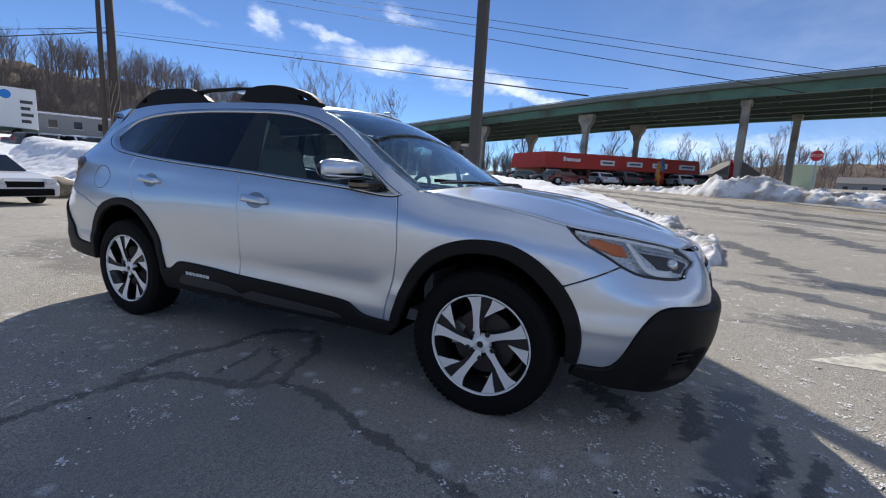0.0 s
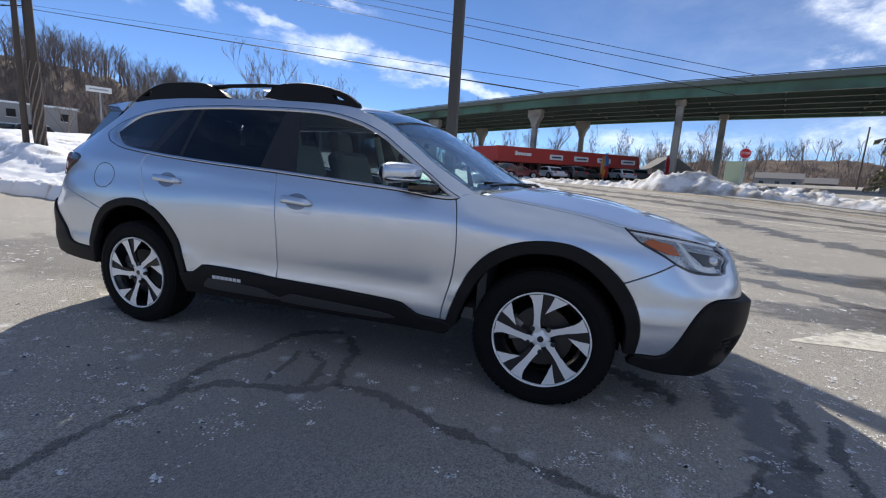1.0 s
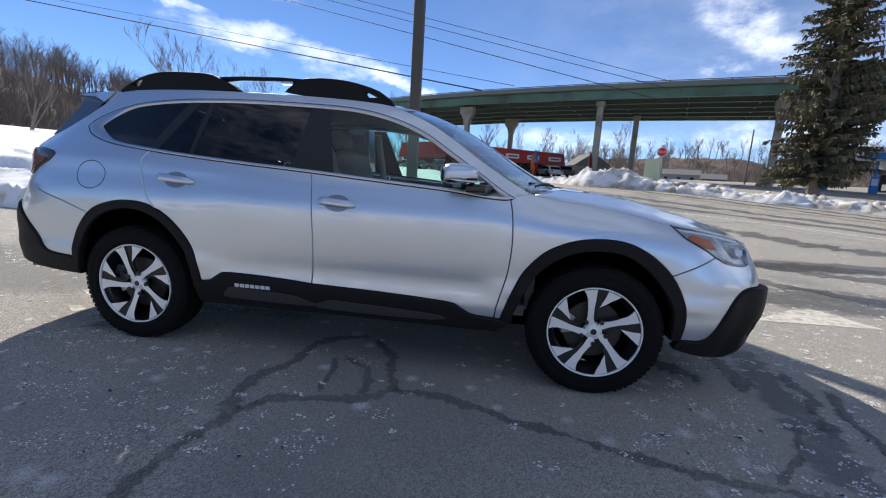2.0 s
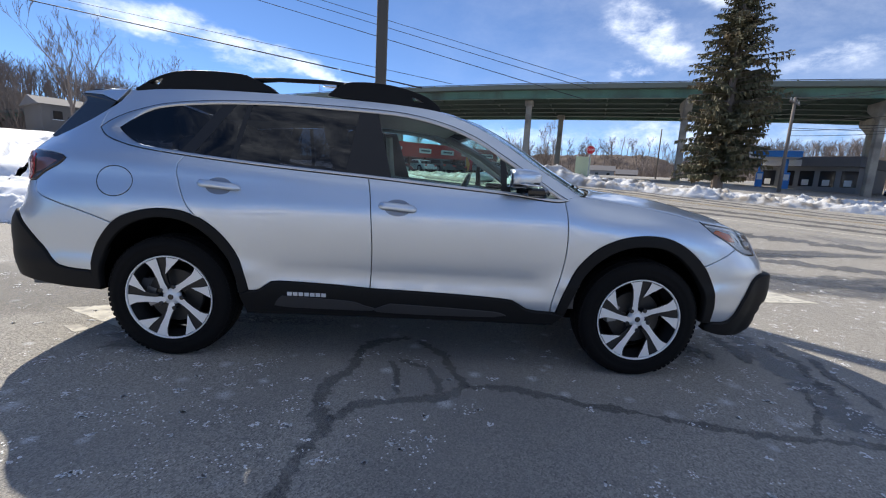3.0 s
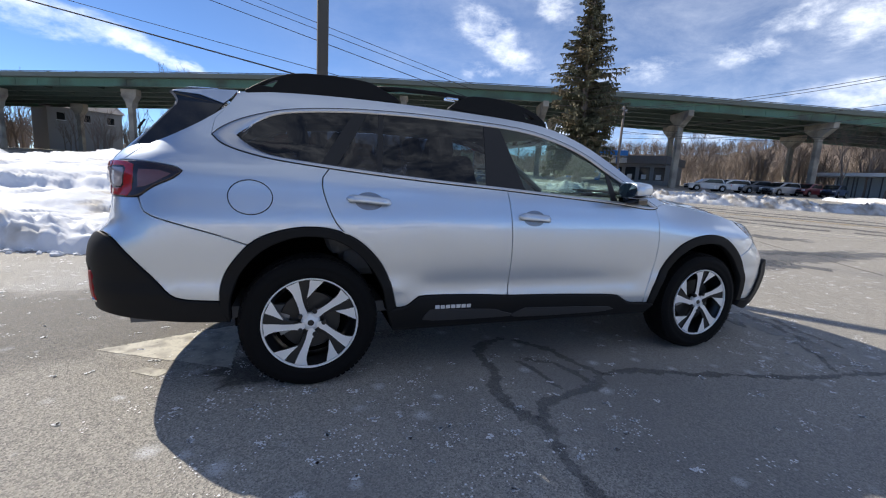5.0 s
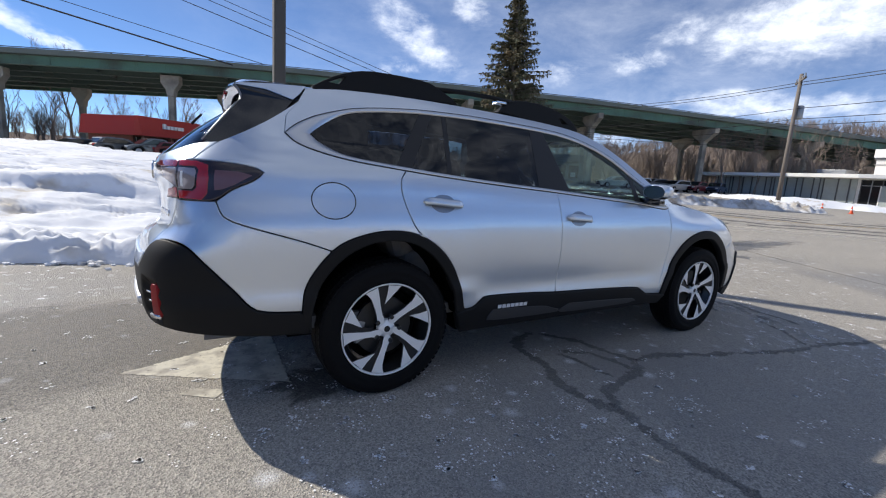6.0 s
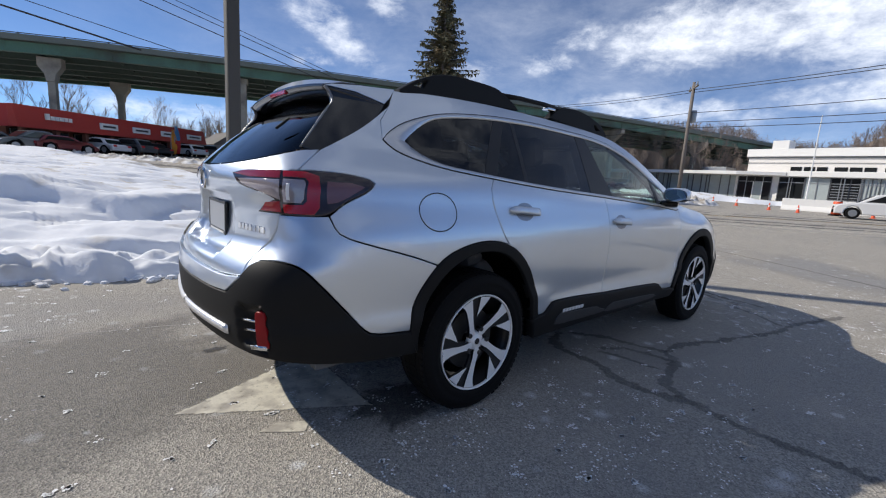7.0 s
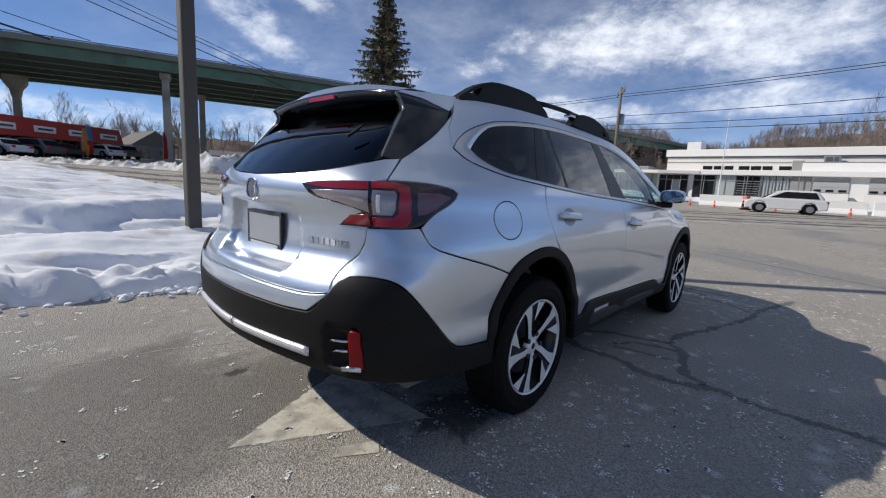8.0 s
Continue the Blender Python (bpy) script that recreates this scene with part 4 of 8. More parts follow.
def make_viaduct():
    v = empty("viaduct", BRIDGE, "long green steel girder road bridge on concrete columns", "bridge")
    L0, L1, near, far, top, soff = -150, 190, 45.6, 60.5, 10.85, 9.72
    part("deck", beam(bmesh.new(), (L0, near - 0.7, top - 0.34), (L1, far + 0.7, top - 0.22)), PARAPET, v, "weathered deck slab")
    for yy in (near - 0.7, far + 0.4):
        part("parapet", beam(bmesh.new(), (L0, yy, top - 0.22), (L1, yy + 0.3, top + 0.12)), PARAPET, v)
        part("rail", beam(bmesh.new(), (L0, yy + 0.1, top + 0.20), (L1, yy + 0.2, top + 0.25)), POLE_STEEL, v)
    posts = bmesh.new()
    for i in range(int((L1 - L0) / 3)):
        h = hump(L0 + i * 3)
        box(posts, (L0 + i * 3, near - 0.62, top + 0.12 - h), (L0 + i * 3 + 0.1, near - 0.5, top + 0.24 - h))
    part("rail_posts", posts, POLE_STEEL, v, kind="stuff")
    # inner girders take the darkened green, painted as if in the deck's shade
    for i in range(6):
        y = near + i * (far - near) / 5
        g = beam(bmesh.new(), (L0, y - 0.02, soff), (L1, y + 0.02, top - 0.34))
        part("flange", beam(bmesh.new(), (L0, y - 0.22, soff - 0.04), (L1, y + 0.22, soff + 0.02)), GREEN_STEEL if i in (0, 5) else SHADED_STEEL, v)
        if i == 0:
            for k in range(int((L1 - L0) / 2.4)):
                h = hump(L0 + k * 2.4)
                box(g, (L0 + k * 2.4, y - 0.06, soff - h), (L0 + k * 2.4 + 0.03, y - 0.021, top - 0.34 - h))
        part("girder", g, GREEN_STEEL if i in (0, 5) else SHADED_STEEL, v)
    br = bmesh.new()
    for k in range(int((L1 - L0) / 6)):
        h = hump(L0 + k * 6)
        box(br, (L0 + k * 6, near, soff + 0.2 - h), (L0 + k * 6 + 0.12, far, soff + 0.5 - h))
    part("cross_bracing", br, SHADED_STEEL, v, kind="stuff")
    for k in range(-8, 11):
        s = 8.2 + 15.6 * k
        x, y = (BRIDGE @ Vector((s, 49.5, 0))).xy
        z = float(level(x, y)) - 0.5
        soff = 9.72 - hump(s)
        for s2, y2 in ((s * 0.957, 46.8), (s - 3.0, 56.6)):
            # tapered shaft, then a head: plain under the middle span, splayed to both sides further on
            col = bmesh.new()
            r0, r1 = (0.30, 0.28) if k else (0.32, 0.29)
            rings = [[col.verts.new((s2 + a * r, y2 + b * r, h)) for a, b in ((-1, -1), (1, -1), (1, 1), (-1, 1))] for r, h in ((r0, z), (r1, soff - (0.9 if k else 0.04)))]
            for j in range(4):
                col.faces.new((rings[0][j], rings[0][(j + 1) % 4], rings[1][(j + 1) % 4], rings[1][j]))
            col.faces.new(rings[1])
            bmesh.ops.bevel(col, geom=[e for e in col.edges if abs(e.verts[0].co.z - e.verts[1].co.z) > 1], offset=0.07, segments=2, affect="EDGES", profile=0.5)
            shaft = part("column", col, CONCRETE, v)
            cap = bmesh.new()
            if k > 0:
                prism(cap, [(s2 - 0.30, soff - 2.0), (s2 + 0.30, soff - 2.0), (s2 + 0.4, soff - 1.4), (s2 + 0.85, soff - 0.75), (s2 + 0.85, soff - 0.04), (s2 - 0.85, soff - 0.04), (s2 - 0.85, soff - 0.75), (s2 - 0.4, soff - 1.4)], y2 - 0.42, y2 + 0.42, "y", 0.05)
            elif k == 0:
                box(cap, (s2 - 0.42, y2 - 0.42, soff - 0.55), (s2 + 0.42, y2 + 0.42, soff - 0.045), 0.04)
            else:
                prism(cap, [(y2 - 0.30, soff - 1.6), (y2 + 0.30, soff - 1.6), (y2 + 1.9, soff - 0.6), (y2 + 1.9, soff - 0.04), (y2 - 1.9, soff - 0.04), (y2 - 1.9, soff - 0.6)], s2 - 0.31, s2 + 0.31, "x", 0.05)
            part("column_head", cap, CONCRETE, shaft)


make_viaduct()


# ---- poles and cables ----
def utility_pole(x, y, h, r, mat, label, lean=(0, 0), arms=0, square=False, base=None):
    z = float(level(x, y)) if base is None else base
    p = empty("utility_pole", pose(x, y, z - 0.3, lean[0], lean[1], 0), label, "utility pole")
    if square:
        part("shaft", box(bmesh.new(), (-r, -r, 0), (r, r, h), 0.03), mat, p)
    else:
        part("shaft", tube(bmesh.new(), [(0, 0, 0), (0, 0, h * 0.5), (0, 0, h)], [r, r * 0.88, r * 0.75], 12), mat, p, smooth=True)
    for i in range(arms):
        zz = h - 0.5 - i * 0.9
        a = part("cross_arm", box(bmesh.new(), (-1.1, -0.06, zz), (1.1, 0.06, zz + 0.11), 0.015, Matrix.Rotation(radians(35), 4, "Z")), mat, p)
        for k in (-0.95, -0.4, 0.4, 0.95):
            c, s = math.cos(radians(35)), math.sin(radians(35))
            part("insulator", lathe(bmesh.new(), [(0.0, 0.26), (0.05, 0.24), (0.035, 0.18), (0.06, 0.15), (0.04, 0.0)], 8, "z", (k * c, k * s, zz + 0.1)), METAL, a)
    return p


utility_pole(-1.0, 5.14, 13.0, 0.095, POLE_STEEL, "tall dark weathered pole standing in the snow bank", square=True)
left = bearing(151.3, 30)
wood_pole = utility_pole(left[0], left[1], 13.5, 0.23, WOOD_POLE, "old wooden utility pole with dead vines", arms=2, lean=(0, -0.5))
utility_pole(left[0] - 0.30, left[1] - 0.45, 12.0, 0.14, WOOD_POLE, "thin wooden pole beside the utility pole", lean=(0, 0.6))
for i in range(7):
    a = i * 0.9
    pts = [(0.25 * math.cos(a + k * 0.9), 0.25 * math.sin(a + k * 0.9), 0.3 + k * 0.8) for k in range(8)]
    part("dead_vine", tube(bmesh.new(), pts, [0.05 - 0.004 * k for k in range(8)], 5), BARK, wood_pole, smooth=True)
right_pole = utility_pole(33.0, 11.9, 9.1, 0.15, GREY_POLE, "grey wooden utility pole with a transformer", arms=1)
part("transformer", lathe(bmesh.new(), [(0.0, 6.2), (0.22, 6.2), (0.25, 6.25), (0.25, 7.0), (0.2, 7.08), (0.0, 7.1)], 14, "z", (0.36, -0.1, 0)), METAL, right_pole, "grey transformer can", True)
utility_pole(*bearing(50.8, 44, -0.27, -3.33), 7.6, 0.14, GREY_POLE, "brown wooden utility pole by the shop", arms=1)
utility_pole(*bearing(62.7, 62, -0.27, -3.33), 6.5, 0.09, GREY_POLE, "brown wooden utility pole by the street")


def cable(a, b, sag, r, label="black overhead cable strung between poles"):
    a, b = Vector(a), Vector(b)
    pts = [a.lerp(b, k / 40) - Vector((0, 0, 4 * sag * (k / 40) * (1 - k / 40))) for k in range(41)]
    ob = part("overhead_cable", tube(bmesh.new(), pts, r, 5), CABLE, smooth=True)
    tagged(ob, label, "cable", "overhead cables")


cable((-24.4, 11.5, 7.85), (-60, 9.1, 9.16), 0.0, 0.03)
cable((-24.4, 11.5, 8.05), (-60, 9.2, 10.15), 0.0, 0.018)
cable((-83.2, 37.1, 21.5), (-0.8, 19.43, 5.5), 0.0, 0.035, "thick black telephone cable across the street")
cable((-74.1, 33.1, 19.7), (0.8, 22.2, 6.35), 0.0, 0.016)
cable((-29.1, 26.5, 15.5), (6.5, 15.4, 4.6), 0.0, 0.016)
cable((-23.6, 26.1, 14.8), (8.0, 19.8, 6.0), 0.0, 0.016)
cable((-18.5, 25.65, 14.0), (9.6, 24.05, 7.25), 0.0, 0.016)
for h, dz in ((8.0, 0.0), (7.8, 0.1), (6.3, -0.3), (5.6, -0.5), (5.2, -0.6)):
    cable((33.0, 11.9, h + 1.0), (20.0, -42.0, h + 2.0 + dz), 0.9, 0.022)
    cable((33.0, 11.9, h + 1.0), (*bearing(50.8, 44, -0.27, -3.33), h + 0.6), 0.5, 0.018)
for h in (4.2, 4.6):
    cable((*bearing(50.8, 44, -0.27, -3.33), h + 2.2), (*bearing(24, 60, -0.27, -3.33), h + 3.0), 0.5, 0.02)


# ---- red shop row ----
def fronted(x0, y0, x1, y1, z):
    """A frame whose x runs along a front from one corner to the other, y into the building."""
    a = math.atan2(y1 - y0, x1 - x0)
    return Matrix.Translation((x0, y0, z)) @ Matrix.Rotation(a, 4, "Z"), math.hypot(x1 - x0, y1 - y0)


def make_red_shops():
    m, L = fronted(-5.7, 35.7, 7.0, 49.9, 1.05)
    m = m @ Matrix.Rotation(radians(-1.3), 4, "Y")
    s = empty("shop_row", m, "single-storey shop row with a deep red fascia", "shop")
    D, H, LOW = 5.3, 3.12, 1.75
    part("wall", box(bmesh.new(), (0.3, 1.2, -1), (L - 0.2, D, 2.7)), RED_BRICK, s, "red brick shop front")
    part("roof", box(bmesh.new(), (0.2, 0.3, 2.75), (L - 0.1, D, 2.95)), GREY_ROOF, s)
    f = bmesh.new()
    prism(f, [(-0.4, LOW), (-0.1, H), (0.25, H), (0.25, LOW)], -0.4, L + 0.3, "x", 0.03)
    part("fascia", f, RED_PAINT, s, "sloping red metal fascia")
    f2 = bmesh.new()
    prism(f2, [(-0.4, LOW), (-0.1, H), (0.25, H), (0.25, LOW)], 0.26, D, "y", 0.03)
    part("fascia", f2, RED_PAINT, s, "sloping red metal fascia")
    for i in range(9):
        x = 0.2 + i * (L - 0.6) / 8
        part("pillar", box(bmesh.new(), (x - 0.14, -0.1, -1), (x + 0.14, 0.2, LOW - 0.005), 0.02), RED_BRICK, s)
        if i < 8:
            w = part("shop_window", box(bmesh.new(), (x + 0.25, 1.12, 0.2), (x + (L - 0.6) / 8 - 0.2, 1.195, LOW - 0.1)), DARK_GLASS, s)
            for k in range(3):
                xx = x + 0.27 + k * ((L - 0.6) / 8 - 0.5) / 2
                part("mullion", box(bmesh.new(), (xx - 0.025, 1.08, 0.2), (xx + 0.025, 1.118, LOW - 0.1)), METAL, w)
    for u, w in ((0.347, 1.7), (0.527, 2.0), (0.705, 2.0), (0.91, 2.3)):
        x = u * L
        b = part("shop_sign", box(bmesh.new(), (x - w / 2, -0.36, 2.15), (x + w / 2, -0.27, 2.62), 0.02), SIGN_WHITE, s, "white lettered sign board")
        part("lettering", box(bmesh.new(), (x - w * 0.36, -0.372, 2.32), (x + w * 0.36, -0.361, 2.46)), SIGN_INK, b)
    for k in range(6):
        x = 0.078 * L + k * 0.33
        part("sign_letter", box(bmesh.new(), (x, -0.38, 2.36), (x + 0.25, -0.25, 2.62 + (0.12 if k == 0 else 0)), 0.02), SIGN_WHITE, s)
    gm, gl = fronted(9.6, 56, 13.8, 56.6, 1.5)
    h = empty("house", gm, "small grey house with a pitched roof", "house")
    part("wall", box(bmesh.new(), (0, 0, -1), (gl, 5, 2.2)), GREY_WALL, h)
    part("roof", prism(bmesh.new(), [(-0.4, 2.15), (gl + 0.4, 2.15), (gl / 2, 3.9)], -0.4, 5.4), GREY_ROOF, h)
    for x in (0.7, 2.6):
        part("window", box(bmesh.new(), (x, -0.05, 0.8), (x + 0.9, 0.02, 1.7), 0.02), DARK_GLASS, h)


make_red_shops()


# ---- white showroom across the street ----
def make_white_building():
    m, L = fronted(55.5, 30, 52.0, -22, 0.95)
    s = empty("showroom", m, "white single-storey commercial building with a glazed front", "building")
    H = 3.35
    part("wall", box(bmesh.new(), (0.4, 1.8, -1), (L, 14, H - 0.3)), WHITE_PAINT, s)
    c = bmesh.new()
    prism(c, [(-0.8, -0.4), (15.7, -0.4), (19.9, 1.1), (19.9, 4.0), (15.1, 4.0), (15.1, 14), (-0.8, 14)], 2.82, 3.2, "z", 0.03)
    part("roof", c, WHITE_PAINT, s, "flat white overhanging roof")
    part("fascia", box(bmesh.new(), (19.91, 1.2, 2.79), (L + 0.1, 4.0, H), 0.03), WHITE_PAINT, s, "long white fascia")
    part("upper_wall", box(bmesh.new(), (15.2, 4.01, 2.9), (L, 16, 5.7)), CREAM, s, "cream upper block")
    part("parapet", box(bmesh.new(), (15.0, 3.8, 5.1), (L + 0.2, 4.3, 5.95), 0.03), WHITE_PAINT, s)
    part("trim_band", box(bmesh.new(), (15.1, 3.88, 4.90), (L, 4.008, 5.06)), SLATE, s, "thin grey band")
    part("trim_band", box(bmesh.new(), (15.1, 3.93, 4.36), (L, 4.008, 4.42)), GREY_WALL, s, "thin grey band")
    part("chimney", box(bmesh.new(), (17.0, 5, 5.702), (18.6, 7, 7.0), 0.03), WHITE_PAINT, s)
    part("roof_unit", box(bmesh.new(), (9.5, 5, 3.202), (12.5, 8, 3.95), 0.05), METAL, s)
    side = part("side_block", box(bmesh.new(), (29.1, 2.6, H + 0.002), (L, 3.79, 4.28), 0.02), WHITE_PAINT, s, "lower white roof block")
    part("coping", box(bmesh.new(), (29.05, 2.55, 4.282), (L + 0.05, 3.78, 4.34)), GREY_WALL, side)
    part("stair_block", box(bmesh.new(), (28.2, 2.9, H + 0.002), (29.09, 3.79, 4.5), 0.02), GREY_WALL, s, "grey rendered block on the roof")
    ac = part("air_conditioner", box(bmesh.new(), (30.7, 2.8, 4.342), (32.0, 3.7, 4.95), 0.04), METAL, s)
    part("grille", box(bmesh.new(), (30.85, 2.78, 4.42), (31.4, 2.798, 4.86)), SLATE, ac)
    part("grille", box(bmesh.new(), (31.5, 2.78, 4.42), (31.85, 2.798, 4.86)), SLATE, ac)
    # papered front of the showroom wing
    for i in range(9):
        x = 0.8 + i * 1.58
        w = part("glazing", box(bmesh.new(), (x, 1.70, 0.15), (x + 1.5, 1.795, 2.78)), PALE_GLASS, s, "papered pale glazing")
        for xx in (x - 0.04, x + (0.3 if i % 3 == 1 else 0.95)):
            part("mullion", box(bmesh.new(), (xx - 0.045, 1.62, 0.1), (xx + 0.045, 1.70, 2.81)), SLATE, w)
    # the entrance and the bays beside it
    for x0, x1, bars, mat in ((15.3, 18.55, 4, DARK_GLASS), (19.25, 21.45, 2, DARK_GLASS), (21.5, 23.55, 2, PALE_GLASS), (23.6, 25.85, 3, DARK_GLASS), (26.05, 28.35, 8, PALE_GLASS)):
        w = part("glazing", box(bmesh.new(), (x0, 1.70, 0.1), (x1, 1.795, 2.72)), mat, s, "papered pale glazing" if mat is PALE_GLASS else "")
        for k in range(bars + 1):
            xx = x0 + (x1 - x0) * k / bars
            part("mullion", box(bmesh.new(), (xx - 0.035, 1.63, 0.1), (xx + 0.035, 1.70, 2.74)), METAL if k % 2 else SLATE, w)
        part("transom", box(bmesh.new(), (x0 + 0.04, 1.645, 2.12), (x1 - 0.04, 1.699, 2.19)), METAL, w)
        part("sill", box(bmesh.new(), (x0 - 0.05, 1.55, 0.02), (x1 + 0.05, 1.698, 0.098)), WHITE_PAINT, w)
    d = part("entrance_door", box(bmesh.new(), (16.9, 1.60, 0.12), (17.75, 1.625, 2.1)), PALE_GLASS, s)
    for xx in (16.86, 17.76):
        part("door_frame", box(bmesh.new(), (xx - 0.05, 1.56, 0.1), (xx + 0.05, 1.598, 2.16)), WHITE_PAINT, d)
    for k in range(6):
        part("blind_slat", box(bmesh.new(), (23.7, 1.66, 0.5 + k * 0.27), (25.75, 1.698, 0.56 + k * 0.27)), METAL, s)
    for x in (20.2, 24.7, 29.2):
        part("post", tube(bmesh.new(), [(x, 1.3, -1), (x, 1.3, 2.8)], 0.05, 8), METAL, s)
    part("pier_wall", box(bmesh.new(), (28.45, 1.68, -0.2), (30.15, 1.79, 2.78)), GREY_WALL, s, "grey rendered wall")
    part("plinth", box(bmesh.new(), (28.3, 1.2, -0.6), (30.1, 1.66, 1.25), 0.02), WHITE_PAINT, s)
    for i in range(5):
        x = 30.3 + i * 4.12
        d = part("garage_door", box(bmesh.new(), (x, 1.70, -0.2), (x + 2.75, 1.795, 2.7)), GREY_DOOR, s, "grey roller door with three small panes")
        for k in range(5):
            part("door_rib", box(bmesh.new(), (x, 1.67, 0.1 + k * 0.55), (x + 2.75, 1.699, 0.125 + k * 0.55)), GREY_WALL, d)
        for k in range(3):
            part("pane", box(bmesh.new(), (x + 0.1 + k * 0.95, 1.66, 1.3), (x + 0.68 + k * 0.95, 1.70, 1.52)), DARK_GLASS, d)
        part("kerb_wall", box(bmesh.new(), (x - 0.2, 1.1, -0.8), (x + 2.85, 1.5, 1.15), 0.02), WHITE_PAINT, s, "low white wall")
    for x0, x1 in ((19.4, 20.4), (20.6, 21.55), (21.7, 22.6), (23.15, 24.2), (24.35, 25.3), (25.45, 26.35), (26.95, 28.1)):
        u = part("upper_window", box(bmesh.new(), (x0, 3.96, 3.52), (x1, 4.005, 3.96)), DARK_GLASS, s)
        part("sill", box(bmesh.new(), (x0 - 0.04, 3.93, 3.47), (x1 + 0.04, 4.0, 3.515)), WHITE_PAINT, u)
    f = empty("flagpole", pose(*bearing(10.5, 45, -2.57, -2.59), 0.7, 0, 1.0, 0), "slender white flagpole before the building", "flagpole")
    part("pole", tube(bmesh.new(), [(0, 0, 0), (0, 0, 7.2)], [0.07, 0.03], 8), SIGN_WHITE, f)


SLATE = material("slate_grey_trim", (0.09, 0.095, 0.105), rough=0.5, vary=0.15)
GREY_DOOR = material("grey_roller_door", (0.42, 0.43, 0.43), rough=0.6, vary=0.12, scale=0.4, fine=5)
PALE_GLASS = material("papered_glass", (0.42, 0.47, 0.47), rough=0.1, vary=0.25, scale=0.4, fine=3)
make_white_building()
snow_heap("snow_bank", [(41, 20, 0.6, 0.4), (39, 14, 1, 0.8), (42, 8, 1.0, 0.5), (44, -2, 1, 0.5), (44, -20, 1, 0.5)], 5, 0.55, "trampled snow strip before the white building", 21.0, res=0.5)


# ---- unseen pale building behind the camera, added for fill light and reflections ----
def make_fill_building():
    s = empty("dealership", pose(-8, -46, 0), "unseen pale building added to reflect light onto the car", "building")
    part("wall", box(bmesh.new(), (-34, -10, -0.5), (30, 0, 5.2)), CREAM, s)
    part("parapet", box(bmesh.new(), (-34.2, -10.2, 5.202), (30.2, 0.2, 5.7), 0.03), GREY_WALL, s)
    for i in range(12):
        x = -31 + i * 5.0
        w = part("window", box(bmesh.new(), (x, 0.0, 0.7), (x + 3.2, 0.05, 3.0), 0.01), DARK_GLASS, s)
        part("frame", box(bmesh.new(), (x + 1.56, 0.052, 0.7), (x + 1.64, 0.08, 3.0)), METAL, w)


make_fill_building()


# ---- fuel shop under the bridge ----
def make_fuel_shop():
    a, b = bearing(53.0, 62, -0.27, -3.33), bearing(45.2, 59, -0.27, -3.33)
    m, L = fronted(*a, *b, 2.0)
    s = empty("fuel_shop", m, "low grey fuel-station shop with a glazed front", "shop")
    part("wall", box(bmesh.new(), (0, 0.3, -1), (L, 8, 2.3)), GREY_WALL, s)
    part("roof", box(bmesh.new(), (-0.4, -0.8, 2.3), (L + 0.3, 8.3, 3.3), 0.05), GREY_ROOF, s, "dark grey mansard roof")
    part("fascia", box(bmesh.new(), (0.5, -0.86, 2.35), (L * 0.5, -0.802, 3.0)), SIGN_WHITE, s, "white fascia panel")
    for i in range(5):
        x = 0.5 + i * L / 5
        part("window", box(bmesh.new(), (x, 0.2, 0.3), (x + L / 5 - 0.5, 0.298, 1.9)), DARK_GLASS, s)
        part("poster", box(bmesh.new(), (x + 0.3, 0.17, 0.4), (x + 0.9, 0.198, 1.0)), SIGN_WHITE, s)
    c = empty("fuel_canopy", Matrix.Translation((*bearing(53.2, 57, -0.27, -3.33), 2.0)) @ Matrix.Rotation(radians(-32), 4, "Z"), "white and blue fuel-pump canopy on posts", "canopy")
    part("canopy", box(bmesh.new(), (-4, -2, 2.9), (3.4, 3, 3.6), 0.04), SIGN_WHITE, c)
    part("stripe", box(bmesh.new(), (-0.5, -2.06, 2.95), (3.46, 3.05, 3.55), 0.02), BLUE_CANOPY, c, "blue canopy end")
    for x in (-3, 0.4, 2.6):
        part("post", box(bmesh.new(), (x - 0.12, -0.1, -1), (x + 0.12, 0.14, 2.9)), BLUE_CANOPY, c)
        p = empty("fuel_pump", c.matrix_world @ pose(x, -0.8, 0), "blue fuel pump under the canopy", "fuel pump", "fuel pumps")
        part("body", box(bmesh.new(), (-0.3, -0.25, -0.4), (0.3, 0.25, 1.5), 0.05), BLUE_CANOPY, p)
        part("panel", box(bmesh.new(), (-0.22, -0.27, 0.7), (0.22, -0.252, 1.3)), SIGN_WHITE, p)


make_fuel_shop()


